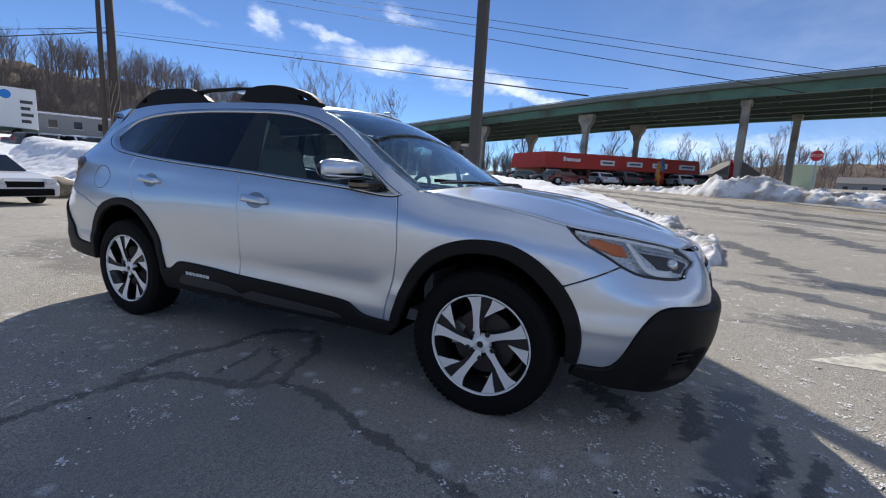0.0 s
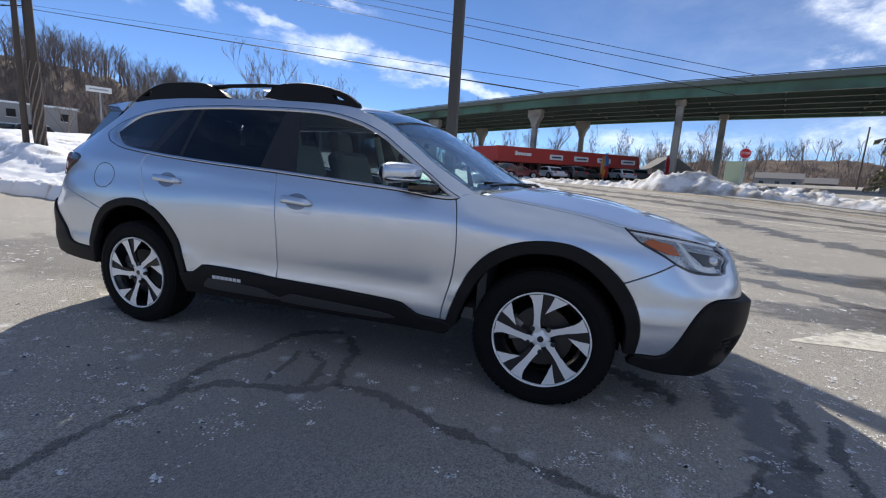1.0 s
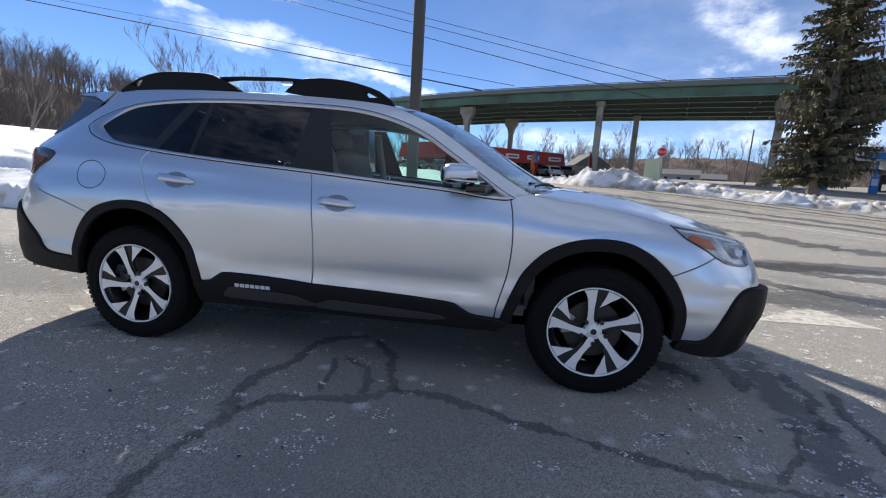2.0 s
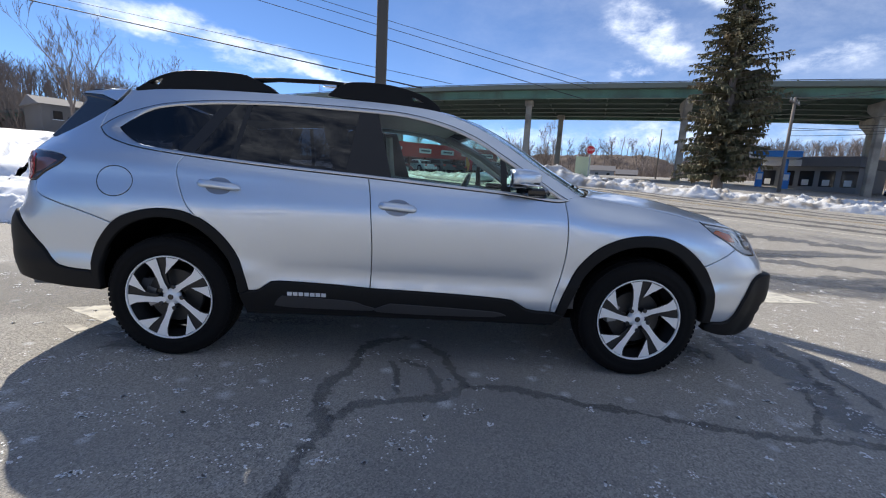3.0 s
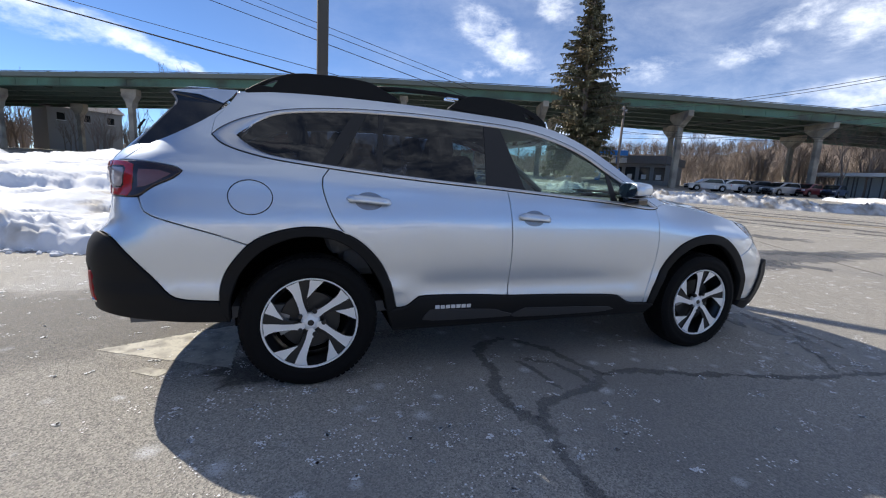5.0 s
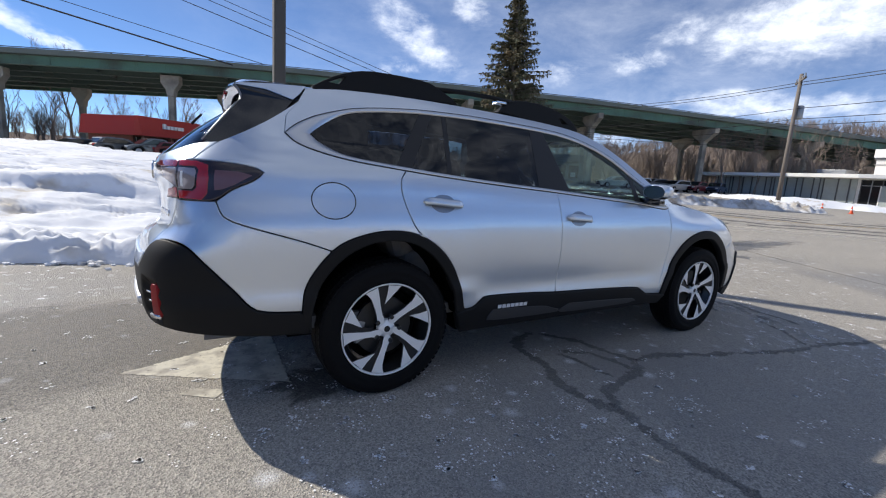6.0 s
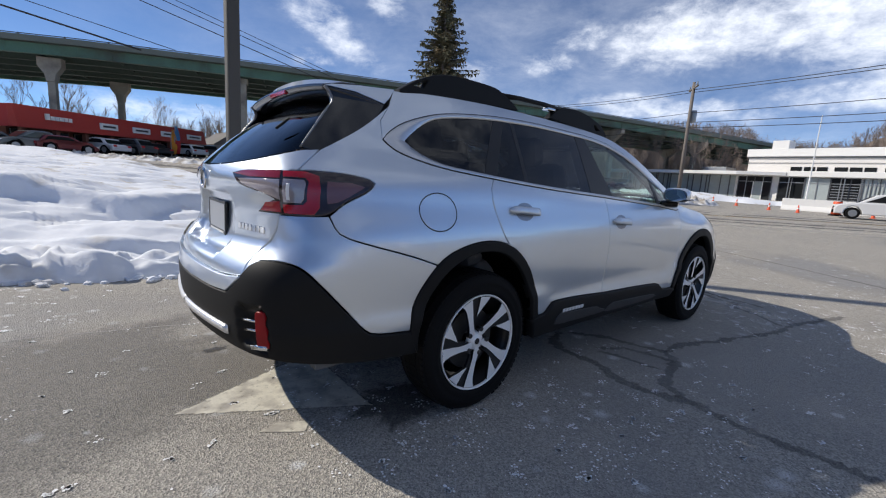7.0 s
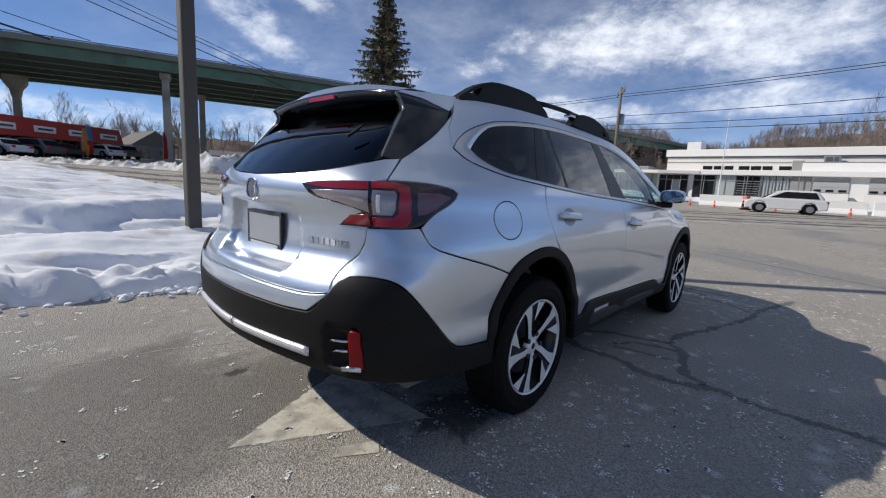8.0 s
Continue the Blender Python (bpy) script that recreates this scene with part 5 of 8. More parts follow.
# ---- the hillside buildings on the west ----
def simple_house(az, d, w, dep, h, wall, label, e=(1.98, -2.72), turn=0.0, pitch=1.6, z=None):
    x, y = bearing(az, d, *e)
    zz = float(level(x, y)) if z is None else z
    s = empty("house", Matrix.Translation((x, y, zz)) @ Matrix.Rotation(radians(az - 90 + turn), 4, "Z"), label, "house")
    part("wall", box(bmesh.new(), (-w / 2, 0, -3), (w / 2, dep, h)), wall, s)
    if pitch > 0.3:
        part("roof", prism(bmesh.new(), [(-0.4, h), (dep + 0.4, h), (dep / 2, h + pitch)], -w / 2 - 0.4, w / 2 + 0.4, "x"), GREY_ROOF, s)
    else:
        part("roof", box(bmesh.new(), (-w / 2 - 0.3, -0.3, h + 0.002), (w / 2 + 0.3, dep + 0.3, h + 0.25), 0.03), SNOW, s, "flat snow-covered roof")
    n = int(w / 2.6)
    for i in range(n):
        xx = -w / 2 + (i + 0.5) * w / n
        wdw = part("window", box(bmesh.new(), (xx - 0.45, -0.05, h - 1.7), (xx + 0.45, 0.02, h - 0.7), 0.015), DARK_GLASS, s)
        part("sill", box(bmesh.new(), (xx - 0.55, -0.12, h - 1.8), (xx + 0.55, -0.052, h - 1.72)), SIGN_WHITE, wdw)
    return s


BROWN_WALL = material("grey_brown_siding", (0.17, 0.155, 0.14), rough=0.85, vary=0.2, scale=0.4, fine=5)
simple_house(153.5, 82, 16, 8, 3.0, GREY_WALL, "long low grey building on the slope", z=4.2, pitch=0.1)
simple_house(125.5, 74, 15, 8, 3.0, BROWN_WALL, "long brown house on the snowy slope", e=(-0.27, -3.33), z=4.2, pitch=1.2, turn=18)
simple_house(112.5, 86, 9, 7, 3.0, GREY_WALL, "grey house above the snowy slope", z=5.0, turn=15)
simple_house(70.3, 140, 10, 7, 2.6, GREY_WALL, "grey house beyond the street", z=3.2)
simple_house(66.8, 150, 6, 6, 2.2, BROWN_WALL, "brown house beyond the street", z=3.0)


def make_trailer():
    x, y = bearing(161.5, 62)
    t = empty("box_trailer", Matrix.Translation((x, y, 2.9)) @ Matrix.Rotation(radians(68), 4, "Z"), "tall white box trailer on the slope", "trailer")
    part("body", box(bmesh.new(), (-4.5, -1.3, 1.1), (4.5, 1.3, 4.9), 0.05), SIGN_WHITE, t)
    part("logo", lathe(bmesh.new(), [(0, -1.335), (0.42, -1.335), (0.42, -1.302)], 20, "y", (2.3, 0, 4.2)), BLUE_CANOPY, t, "oval blue emblem panel")
    for k in range(4):
        part("lettering", box(bmesh.new(), (3.3, -1.33, 1.6 + k * 0.62), (4.0 + 0.2 * (k % 2), -1.301, 1.9 + k * 0.62)), SIGN_INK, t)
    part("chassis", box(bmesh.new(), (-4.4, -0.5, 0.7), (4.4, 0.5, 1.098)), SHADED_STEEL, t)
    for xx in (-3.6, -2.5, 3.0):
        for yy in (-1.2, 0.9):
            part("wheel", lathe(bmesh.new(), [(0, 0), (0.45, 0), (0.5, 0.05), (0.5, 0.25), (0.45, 0.3), (0, 0.3)], 16, "y", (xx, yy, 0.5)), RUBBER, t)


make_trailer()


# ---- parked vehicles, far ----
def far_car(x, y, turn, paint, label, van=0, z=None, length=4.6, height=1.5, size=1.0):
    zz = float(level(x, y)) if z is None else z
    c = empty("car", Matrix.Translation((x, y, zz)) @ Matrix.Rotation(radians(turn), 4, "Z") @ Matrix.Scale(size, 4), label, "car", "parked cars")
    h, L = height, length / 2
    body = bmesh.new()
    prism(body, [(-L, 0.32), (-L - 0.02, 0.62), (-L + 0.1, h * 0.62), (0.0, h * 0.655), (L * 0.45, h * 0.65), (L * 0.72, h * 0.61), (L - 0.16, h * 0.53), (L, h * 0.4), (L - 0.03, 0.28), (L * 0.6 + 0.4, 0.26), (L * 0.6 + 0.36, 0.48), (L * 0.6 + 0.2, 0.68), (L * 0.6, 0.73), (L * 0.6 - 0.2, 0.68), (L * 0.6 - 0.36, 0.48), (L * 0.6 - 0.4, 0.26), (-L * 0.6 + 0.4, 0.26), (-L * 0.6 + 0.36, 0.48), (-L * 0.6 + 0.2, 0.68), (-L * 0.6, 0.73), (-L * 0.6 - 0.2, 0.68), (-L * 0.6 - 0.36, 0.48), (-L * 0.6 - 0.4, 0.26)], -0.88, 0.88, "y", 0.07)
    b = part("body", body, paint, c)
    cab = bmesh.new()
    back = -L + (0.15 if van else 0.55)
    prism(cab, [(back, h * 0.60), (back + 0.35, h * 0.96), (back + 0.6, h), (L * 0.02, h), (L * 0.2, h * 0.95), (L * 0.55, h * 0.62)], -0.74, 0.74, "y", 0.09)
    part("cabin", cab, paint, c)
    for yy in (-0.752, 0.744):
        g = bmesh.new()
        prism(g, [(back + 0.28, h * 0.66), (back + 0.5, h * 0.92), (L * 0.02, h * 0.93), (L * 0.38, h * 0.67)], yy, yy + 0.008, "y")
        part("side_window", g, DARK_GLASS, c)
    part("windscreen", raw_quad([(L * 0.215, -0.66, h * 0.935), (L * 0.215, 0.66, h * 0.935), (L * 0.535, 0.7, h * 0.645), (L * 0.535, -0.7, h * 0.645)], 0.012), DARK_GLASS, c)
    part("rear_window", raw_quad([(back + 0.04, 0.66, h * 0.66), (back + 0.04, -0.66, h * 0.66), (back + 0.33, -0.62, h * 0.92), (back + 0.33, 0.62, h * 0.92)], 0.012), DARK_GLASS, c)
    for xx in (-L * 0.6, L * 0.6):
        for yy, o in ((-0.9, 1), (0.68, -1)):
            w = part("wheel", lathe(bmesh.new(), [(0, 0), (0.3, 0), (0.33, 0.03), (0.33, 0.19), (0.3, 0.22), (0, 0.22)], 18, "y", (xx, yy, 0.33)), RUBBER, c)
            part("rim", lathe(bmesh.new(), [(0, -0.012 if o > 0 else 0.232), (0.2, -0.006 if o > 0 else 0.226), (0.21, 0.01 if o > 0 else 0.21)], 14, "y", (xx, yy, 0.33)), METAL, w)
    for yy in (-0.78, 0.5):
        part("headlamp", box(bmesh.new(), (L - 0.16, yy, h * 0.44), (L + 0.012, yy + 0.28, h * 0.53), 0.02), SIGN_WHITE, c)
        part("tail_lamp", box(bmesh.new(), (-L - 0.03, yy, h * 0.48), (-L + 0.1, yy + 0.28, h * 0.6), 0.02), SIGN_RED, c)
    part("grille", box(bmesh.new(), (L - 0.1, -0.45, h * 0.36), (L + 0.016, 0.45, h * 0.47), 0.02), RUBBER, c)
    part("bumper", box(bmesh.new(), (L - 0.1, -0.7, 0.3), (L + 0.03, 0.7, 0.5), 0.03), RUBBER, c)
    return c


def raw_quad(q, thick):
    bm = bmesh.new()
    q = [Vector(p) for p in q]
    n = (q[1] - q[0]).cross(q[3] - q[0]).normalized()
    if n.z < 0:
        n = -n
    a = [bm.verts.new(p) for p in q]
    b = [bm.verts.new(p + n * thick) for p in q]
    bm.faces.new(a)
    bm.faces.new(b)
    for i in range(4):
        bm.faces.new((a[i], a[(i + 1) % 4], b[(i + 1) % 4], b[i]))
    bmesh.ops.recalc_face_normals(bm, faces=bm.faces[:])
    return bm


far_car(-16.0, 3.05, 10, PAINTS[0], "white saloon parked by the snow bank")
for i, (az, d, p, t, lb) in enumerate(((107.0, 38.5, 1, 210, "black"), (103.6, 38, 5, 30, "dark grey"), (101.0, 37.5, 5, 205, "grey"), (98.8, 37.8, 4, 30, "maroon"), (94.9, 42.5, 0, 135, "white"), (92.4, 43.5, 5, 135, "grey"), (90.4, 45, 1, 120, "black"), (86.2, 50, 0, 120, "white"), (84.2, 52, 5, 100, "grey"))):
    far_car(*bearing(az, d), t, PAINTS[p], lb + " car parked before the red shops", van=i % 2, length=3.4, height=1.08 + 0.1 * (i % 3))
for i, (az, d, p) in enumerate(((40.8, 50, 2), (38.6, 51, 0), (36.3, 52, 5), (34.0, 52, 2), (31.8, 54, 4), (29.8, 56, 3))):
    far_car(*bearing(az, d, -0.27, -3.33), 150 + 9 * i, PAINTS[p], size=0.84, label=("silver", "white", "grey", "silver", "maroon", "blue")[i] + " car parked under the bridge", van=i % 2)
far_car(*bearing(4.0, 31.0, -3.15, -2.08), 100, PAINTS[0], "white crossover on the street", height=1.5, length=4.3, van=1, size=0.86)
for i in range(5):
    far_car(*bearing(157.5 - i * 1.4, 56 - i), 100 + 40 * i, PAINTS[(5, 2, 0, 2, 1)[i]], ("grey", "silver", "white", "silver", "black")[i] + " car parked on the snowy slope", z=1.9, van=i % 2)


# ---- street furniture ----
def street_lamp(x, y, h):
    s = empty("street_lamp", pose(x, y, float(level(x, y)) - 0.3), "grey street lamp with a curved arm", "street lamp")
    part("mast", tube(bmesh.new(), [(0, 0, 0), (0, 0, h * 0.5), (0, 0, h)], [0.14, 0.11, 0.08], 10), METAL, s, smooth=True)
    part("arm", tube(bmesh.new(), [(0, 0, h - 0.1), (0.25, 0.15, h + 0.6), (0.7, 0.4, h + 1.0), (1.3, 0.8, h + 1.1)], [0.05, 0.045, 0.04, 0.035], 8), METAL, s, smooth=True)
    part("lantern", box(bmesh.new(), (1.2, 0.7, h + 1.02), (1.9, 1.0, h + 1.18), 0.05), METAL, s)


street_lamp(-26.7, 39.4, 6.9)


def stop_sign(x, y, turn):
    z = float(level(x, y))
    s = empty("stop_sign", Matrix.Translation((x, y, z)) @ Matrix.Rotation(radians(turn), 4, "Z"), "red octagonal stop sign on a steel post", "road sign")
    part("post", box(bmesh.new(), (-0.03, -0.02, -0.2), (0.03, 0.02, 2.35)), METAL, s)
    octo = [(0.235 * math.cos(radians(22.5 + 45 * k)), 2.0 + 0.235 * math.sin(radians(22.5 + 45 * k))) for k in range(8)]
    rim = [(p[0] * 1.06, 2.0 + (p[1] - 2.0) * 1.06) for p in octo]
    f = part("plate", prism(bmesh.new(), rim, -0.03, -0.022), SIGN_WHITE, s)
    part("face", prism(bmesh.new(), octo, -0.036, -0.0305), SIGN_RED, f)
    cu = bpy.data.curves.new("lettering", "FONT")
    cu.body, cu.size, cu.align_x, cu.align_y, cu.extrude = "STOP", 0.165, "CENTER", "CENTER", 0.001
    cu.materials.append(SIGN_WHITE)
    t = new("lettering", cu)
    t.parent = f
    t.matrix_local = pose(0, -0.039, 2.0, 90, 0, 0)


stop_sign(*bearing(74.2, 25.2), -15)


def street_name_sign():
    s = empty("street_sign", pose(-26.75, 16.3, 1.2, 0, 0, 55.8), "pale roadside sign board on a thin post", "sign")
    part("post", tube(bmesh.new(), [(0, 0.03, 0), (0, 0.03, 3.9)], 0.05, 8), METAL, s)
    b = part("board", box(bmesh.new(), (-0.65, -0.03, 3.68), (0.58, 0.0, 4.0), 0.008), SIGN_WHITE, s)
    part("lettering", box(bmesh.new(), (-0.5, -0.034, 3.80), (0.42, -0.031, 3.88)), METAL, b)


street_name_sign()


def board_sign():
    x, y = bearing(74.9, 25.9)
    s = empty("sign_board", Matrix.Translation((x, y, float(level(x, y)))) @ Matrix.Rotation(radians(-12), 4, "Z"), "pale green roadside sign board on two posts", "sign")
    for xx in (-0.34, 0.34):
        part("post", box(bmesh.new(), (xx - 0.04, -0.05, -0.2), (xx + 0.04, 0.05, 1.72)), SIGN_WHITE, s)
    part("board", box(bmesh.new(), (-0.42, -0.08, 0.45), (0.42, -0.052, 1.62), 0.01), SIGN_GREEN, s)


board_sign()


def feather_flag(x, y, h, cloth, cloth2, label, turn):
    z = float(level(x, y))
    s = empty("feather_flag", Matrix.Translation((x, y, z)) @ Matrix.Rotation(radians(turn), 4, "Z"), label, "flag")
    part("mast", tube(bmesh.new(), [(0, 0, 0), (0, 0, h * 0.8), (0.12, 0, h * 0.95), (0.4, 0, h)], 0.025, 6), METAL, s)
    for k, c in enumerate((cloth, cloth2)):
        verts, faces = [], []
        a, b = (0.12, 0.55) if k else (0.55, 1.0)
        for i in range(9):
            f = a + (b - a) * i / 8
            w = 0.36 * math.sin(min(1, (f + 0.06)) * math.pi * 0.96) ** 0.5 + 0.05
            for j in range(4):
                u = j / 3
                verts.append((0.04 + u * w, 0.06 * math.sin(f * 9 + u * 3), f * h))
        for i in range(8):
            for j in range(3):
                p = i * 4 + j
                faces.append((p, p + 1, p + 5, p + 4))
        part("cloth", solid(verts, faces, 0.006), c, s)
    part("base", box(bmesh.new(), (-0.3, -0.3, -0.1), (0.3, 0.3, 0.05), 0.02), RUBBER, s)


def solid(verts, faces, thick):
    bm = bmesh.new()
    vs = [bm.verts.new(v) for v in verts]
    for f in faces:
        bm.faces.new([vs[i] for i in f])
    bmesh.ops.solidify(bm, geom=bm.faces[:], thickness=thick)
    return bm


feather_flag(*bearing(88.6, 44), 2.3, YELLOW_CLOTH, YELLOW_CLOTH, "orange feather flag by the kerb", -10)
feather_flag(*bearing(88.25, 44), 2.6, TEAL_CLOTH, SIGN_RED, "blue, yellow and red feather flag by the kerb", 5)
feather_flag(*bearing(81.4, 46), 2.6, SIGN_RED, SIGN_RED, "red feather flag leaning by the snow mound", 20)


def cone(x, y):
    c = empty("traffic_cone", pose(x, y, float(level(x, y))) @ Matrix.Scale(0.65, 4), "orange plastic traffic cone", "cone", "traffic cones")
    part("base", box(bmesh.new(), (-0.18, -0.18, 0), (0.18, 0.18, 0.04), 0.01), ORANGE, c)
    b = part("body", lathe(bmesh.new(), [(0.14, 0.04), (0.03, 0.7), (0.0, 0.7)], 14, "z"), ORANGE, c, smooth=True)
    part("band", lathe(bmesh.new(), [(0.098, 0.33), (0.075, 0.45)], 14, "z"), SIGN_WHITE, b, "white reflective band")


def barrel(x, y):
    c = empty("traffic_barrel", pose(x, y, float(level(x, y))) @ Matrix.Scale(0.8, 4), "orange and white traffic barrel", "barrel", "traffic barrels")
    b = part("body", lathe(bmesh.new(), [(0, 1.0), (0.22, 1.0), (0.25, 0.97), (0.28, 0.1), (0.0, 0.1)], 18, "z"), ORANGE, c, smooth=True)
    for z in (0.35, 0.65):
        part("band", lathe(bmesh.new(), [(0.281, z), (0.272, z + 0.14)], 18, "z"), SIGN_WHITE, b, "white reflective band")
    part("base", lathe(bmesh.new(), [(0, 0), (0.4, 0), (0.4, 0.08), (0.0, 0.1)], 18, "z"), RUBBER, c)


for az, d, e in ((18.6, 38, 6.5), (16.4, 36, 6.5), (13.5, 34, 6.5), (11.1, 33, 6.5), (4.2, 33, 8), (-1.6, 33, 8)):
    cone(*bearing(az, d, *((-2.57, -2.59) if e == 6.5 else (-3.26, -1.89))))
for az in (6.8, 1.8):
    barrel(*bearing(az, 33, -3.26, -1.89))


def barrier(x, y, turn):
    b = prism(bmesh.new(), [(-0.30, 0), (0.30, 0), (0.28, 0.10), (0.12, 0.35), (0.09, 0.80), (-0.09, 0.80), (-0.12, 0.35), (-0.28, 0.10)], -1.45, 1.45, "x", 0.02)
    ob = part("concrete_barrier", b, WHITE_PAINT)
    ob.matrix_world = pose(x, y, float(level(x, y)) - 0.02, 0, 0, turn)
    tagged(ob, "white-painted concrete traffic barrier beside the street", "barrier", "traffic barriers")


for k in range(7):
    barrier(34.0 - 0.35 * k, 4.0 - 3.1 * k, -83.5)


def boulder(x, y, r, seed):
    bm = bmesh.new()
    bmesh.ops.create_icosphere(bm, subdivisions=3, radius=r)
    for v in bm.verts:
        k = 1 + 0.35 * noise.noise(v.co * 1.3 + Vector((seed, 0, 0))) + 0.08 * noise.noise(v.co * 5)
        v.co = Vector((v.co.x * k * 1.4, v.co.y * k, v.co.z * k * 0.75))
    ob = part("boulder", bm, ROCK, smooth=False)
    ob.matrix_world = pose(x, y, float(level(x, y)) + r * 0.35)
    tagged(ob, "tan boulder half buried in snow", "boulder")


boulder(*bearing(156.3, 21.5), 0.7, 1)
boulder(*bearing(158.3, 22.5), 0.5, 4)


# ---- spruce ----
def make_spruce(x, y, h):
    rnd = random.Random(9)
    s = empty("spruce_tree", pose(x, y, float(level(x, y))), "tall dark spruce with ragged drooping boughs", "tree")
    part("trunk", tube(bmesh.new(), [(0, 0, -0.2), (0.05, 0, h * 0.5), (0, 0.05, h)], [0.32, 0.2, 0.03], 9), BARK, s)
    verts, faces = [], []
    limbs = bmesh.new()
    z = 1.1
    while z < h - 0.15:
        f = z / h
        reach = 2.35 * min(1.0, 2.3 * (1 - f)) ** 0.9 + 0.12
        for _ in range(9 if f < 0.52 else 7):
            a = rnd.uniform(0, math.tau)
            L = reach * (rnd.uniform(0.72, 1.06) if f < 0.52 else rnd.uniform(0.35, 1.0))
            L *= 1 + (0.5 if f < 0.52 else 0.28) * noise.noise((math.cos(a) * 1.2, math.sin(a) * 1.2, z * 0.6))
            droop = rnd.uniform(0.12, 0.4) * (1 - 0.5 * f)
            zz = z + rnd.uniform(-0.15, 0.15)
            ca, sa = math.cos(a), math.sin(a)
            pts = []
            for k in range(5):
                u = k / 4
                pts.append(Vector((ca * L * u, sa * L * u, zz + L * (0.12 * u - droop * u * u + 0.12 * u**3))))
            tube(limbs, pts, [0.035 * (1 - 0.8 * k / 4) + 0.006 for k in range(5)], 3, False)
            n = int(12 + 28 * L) if f < 0.52 else int(9 + 22 * L)

            for k in range(n):
                u = (k + rnd.random()) / n * 0.9 + 0.1
                i = min(3, int(u * 4))
                base = pts[i].lerp(pts[i + 1], u * 4 - i)
                side = 1 if k % 2 else -1
                ln = rnd.uniform(0.18, 0.42) * (1.1 - 0.4 * u)
                d = Vector((ca * 0.5 - sa * side * 0.85, sa * 0.5 + ca * side * 0.85, rnd.uniform(-0.55, 0.1))).normalized()
                if rnd.random() < (0.6 if f < 0.52 else 0.3):
                    d = Vector((ca * 0.3, sa * 0.3, -1)).normalized()
                w = Vector((rnd.uniform(-1, 1), rnd.uniform(-1, 1), rnd.uniform(-1, 1))).cross(d).normalized() * ln * 0.14
                t = base + d * ln
                q = len(verts)
                verts.extend([base - w * 0.6, base + d * ln * 0.5 - w * 1.3, t, base + d * ln * 0.5 + w * 1.3, base + w * 0.6])
                faces.append((q, q + 1, q + 2, q + 3, q + 4))
        z += 0.18 + 0.04 * f
    part("branch_mass", limbs, BARK, s, kind="stuff")
    raw("crown", verts, faces, NEEDLES, s)


make_spruce(16.5, 21.7, 13.0)

# ---- the car's skin: a chart (s, z) wrapped round the body, s running from tail centre along the side to nose centre ----
TAIL_X = eased([(0.2, -2.36), (0.33, -2.43), (0.5, -2.49), (0.64, -2.50), (0.74, -2.485), (0.80, -2.45), (0.86, -2.40), (0.97, -2.395), (1.09, -2.415), (1.15, -2.40), (1.21, -2.355), (1.27, -2.295), (1.46, -2.09), (1.58, -1.93)], 0.018)
NOSE_X = eased([(0.2, 2.26), (0.34, 2.33), (0.5, 2.375), (0.62, 2.38), (0.72, 2.365), (0.80, 2.335), (0.87, 2.29), (0.92, 2.24), (0.97, 2.15)], 0.02)
TAIL_D = eased([(-3.056, 0), (-2.99, 0.0006), (-2.796, 0.017), (-2.579, 0.05), (-2.429, 0.085), (-2.324, 0.13), (-2.229, 0.20), (-2.122, 0.30), (-1.96, 0.46), (-1.72, 0.70), (-1.42, 1.0)], 0.05)
TAIL_LOW = eased([(-3.056, 0), (-2.796, 0.30), (-2.579, 0.55), (-2.429, 0.72), (-2.324, 0.83), (-2.229, 0.905), (-2.122, 0.95), (-1.96, 0.978), (-1.72, 0.992), (-1.42, 1.0)], 0.05)
TAIL_HIGH = eased([(-3.056, 0), (-2.796, 0.29), (-2.579, 0.50), (-2.429, 0.67), (-2.324, 0.785), (-2.229, 0.86), (-2.122, 0.92), (-1.96, 0.958), (-1.72, 0.985), (-1.42, 1.0)], 0.05)
NOSE_D = eased([(1.41, 0.95), (1.61, 0.75), (1.81, 0.55), (1.984, 0.385), (2.111, 0.28), (2.258, 0.176), (2.358, 0.11), (2.458, 0.055), (2.653, 0.017), (2.85, 0.0006), (2.913, 0)], 0.05)
NOSE_LOW = eased([(1.41, 1.0), (1.61, 0.992), (1.81, 0.972), (1.984, 0.935), (2.111, 0.885), (2.258, 0.80), (2.358, 0.71), (2.458, 0.59), (2.653, 0.32), (2.913, 0)], 0.05)
NOSE_HIGH = eased([(1.41, 1.0), (1.61, 0.985), (1.81, 0.955), (1.984, 0.895), (2.111, 0.815), (2.258, 0.70), (2.358, 0.625), (2.458, 0.53), (2.653, 0.29), (2.913, 0)], 0.05)
SIDE_W = eased([(0.16, 0.82), (0.30, 0.858), (0.40, 0.874), (0.45, 0.878), (0.52, 0.862), (0.60, 0.870), (0.70, 0.878), (0.80, 0.882), (0.89, 0.8795), (0.95, 0.870), (1.02, 0.850), (1.2, 0.83)], 0.03)
LEAN_W = eased([(0, 0.0), (0.05, 0.016), (0.1, 0.040), (0.2, 0.091), (0.3, 0.145), (0.4, 0.200), (0.47, 0.243), (0.53, 0.288), (0.6, 0.36)], 0.02)
SEAM_Z = spline([(0.8, 1.085), (0.95, 1.062), (1.30, 1.018), (1.60, 0.975), (1.76, 0.948), (1.99, 0.924), (2.107, 0.908), (2.226, 0.890), (2.316, 0.872), (2.45, 0.855), (2.9, 0.845)])
WHEEL_X, WHEEL_Z = 1.3725, 0.352


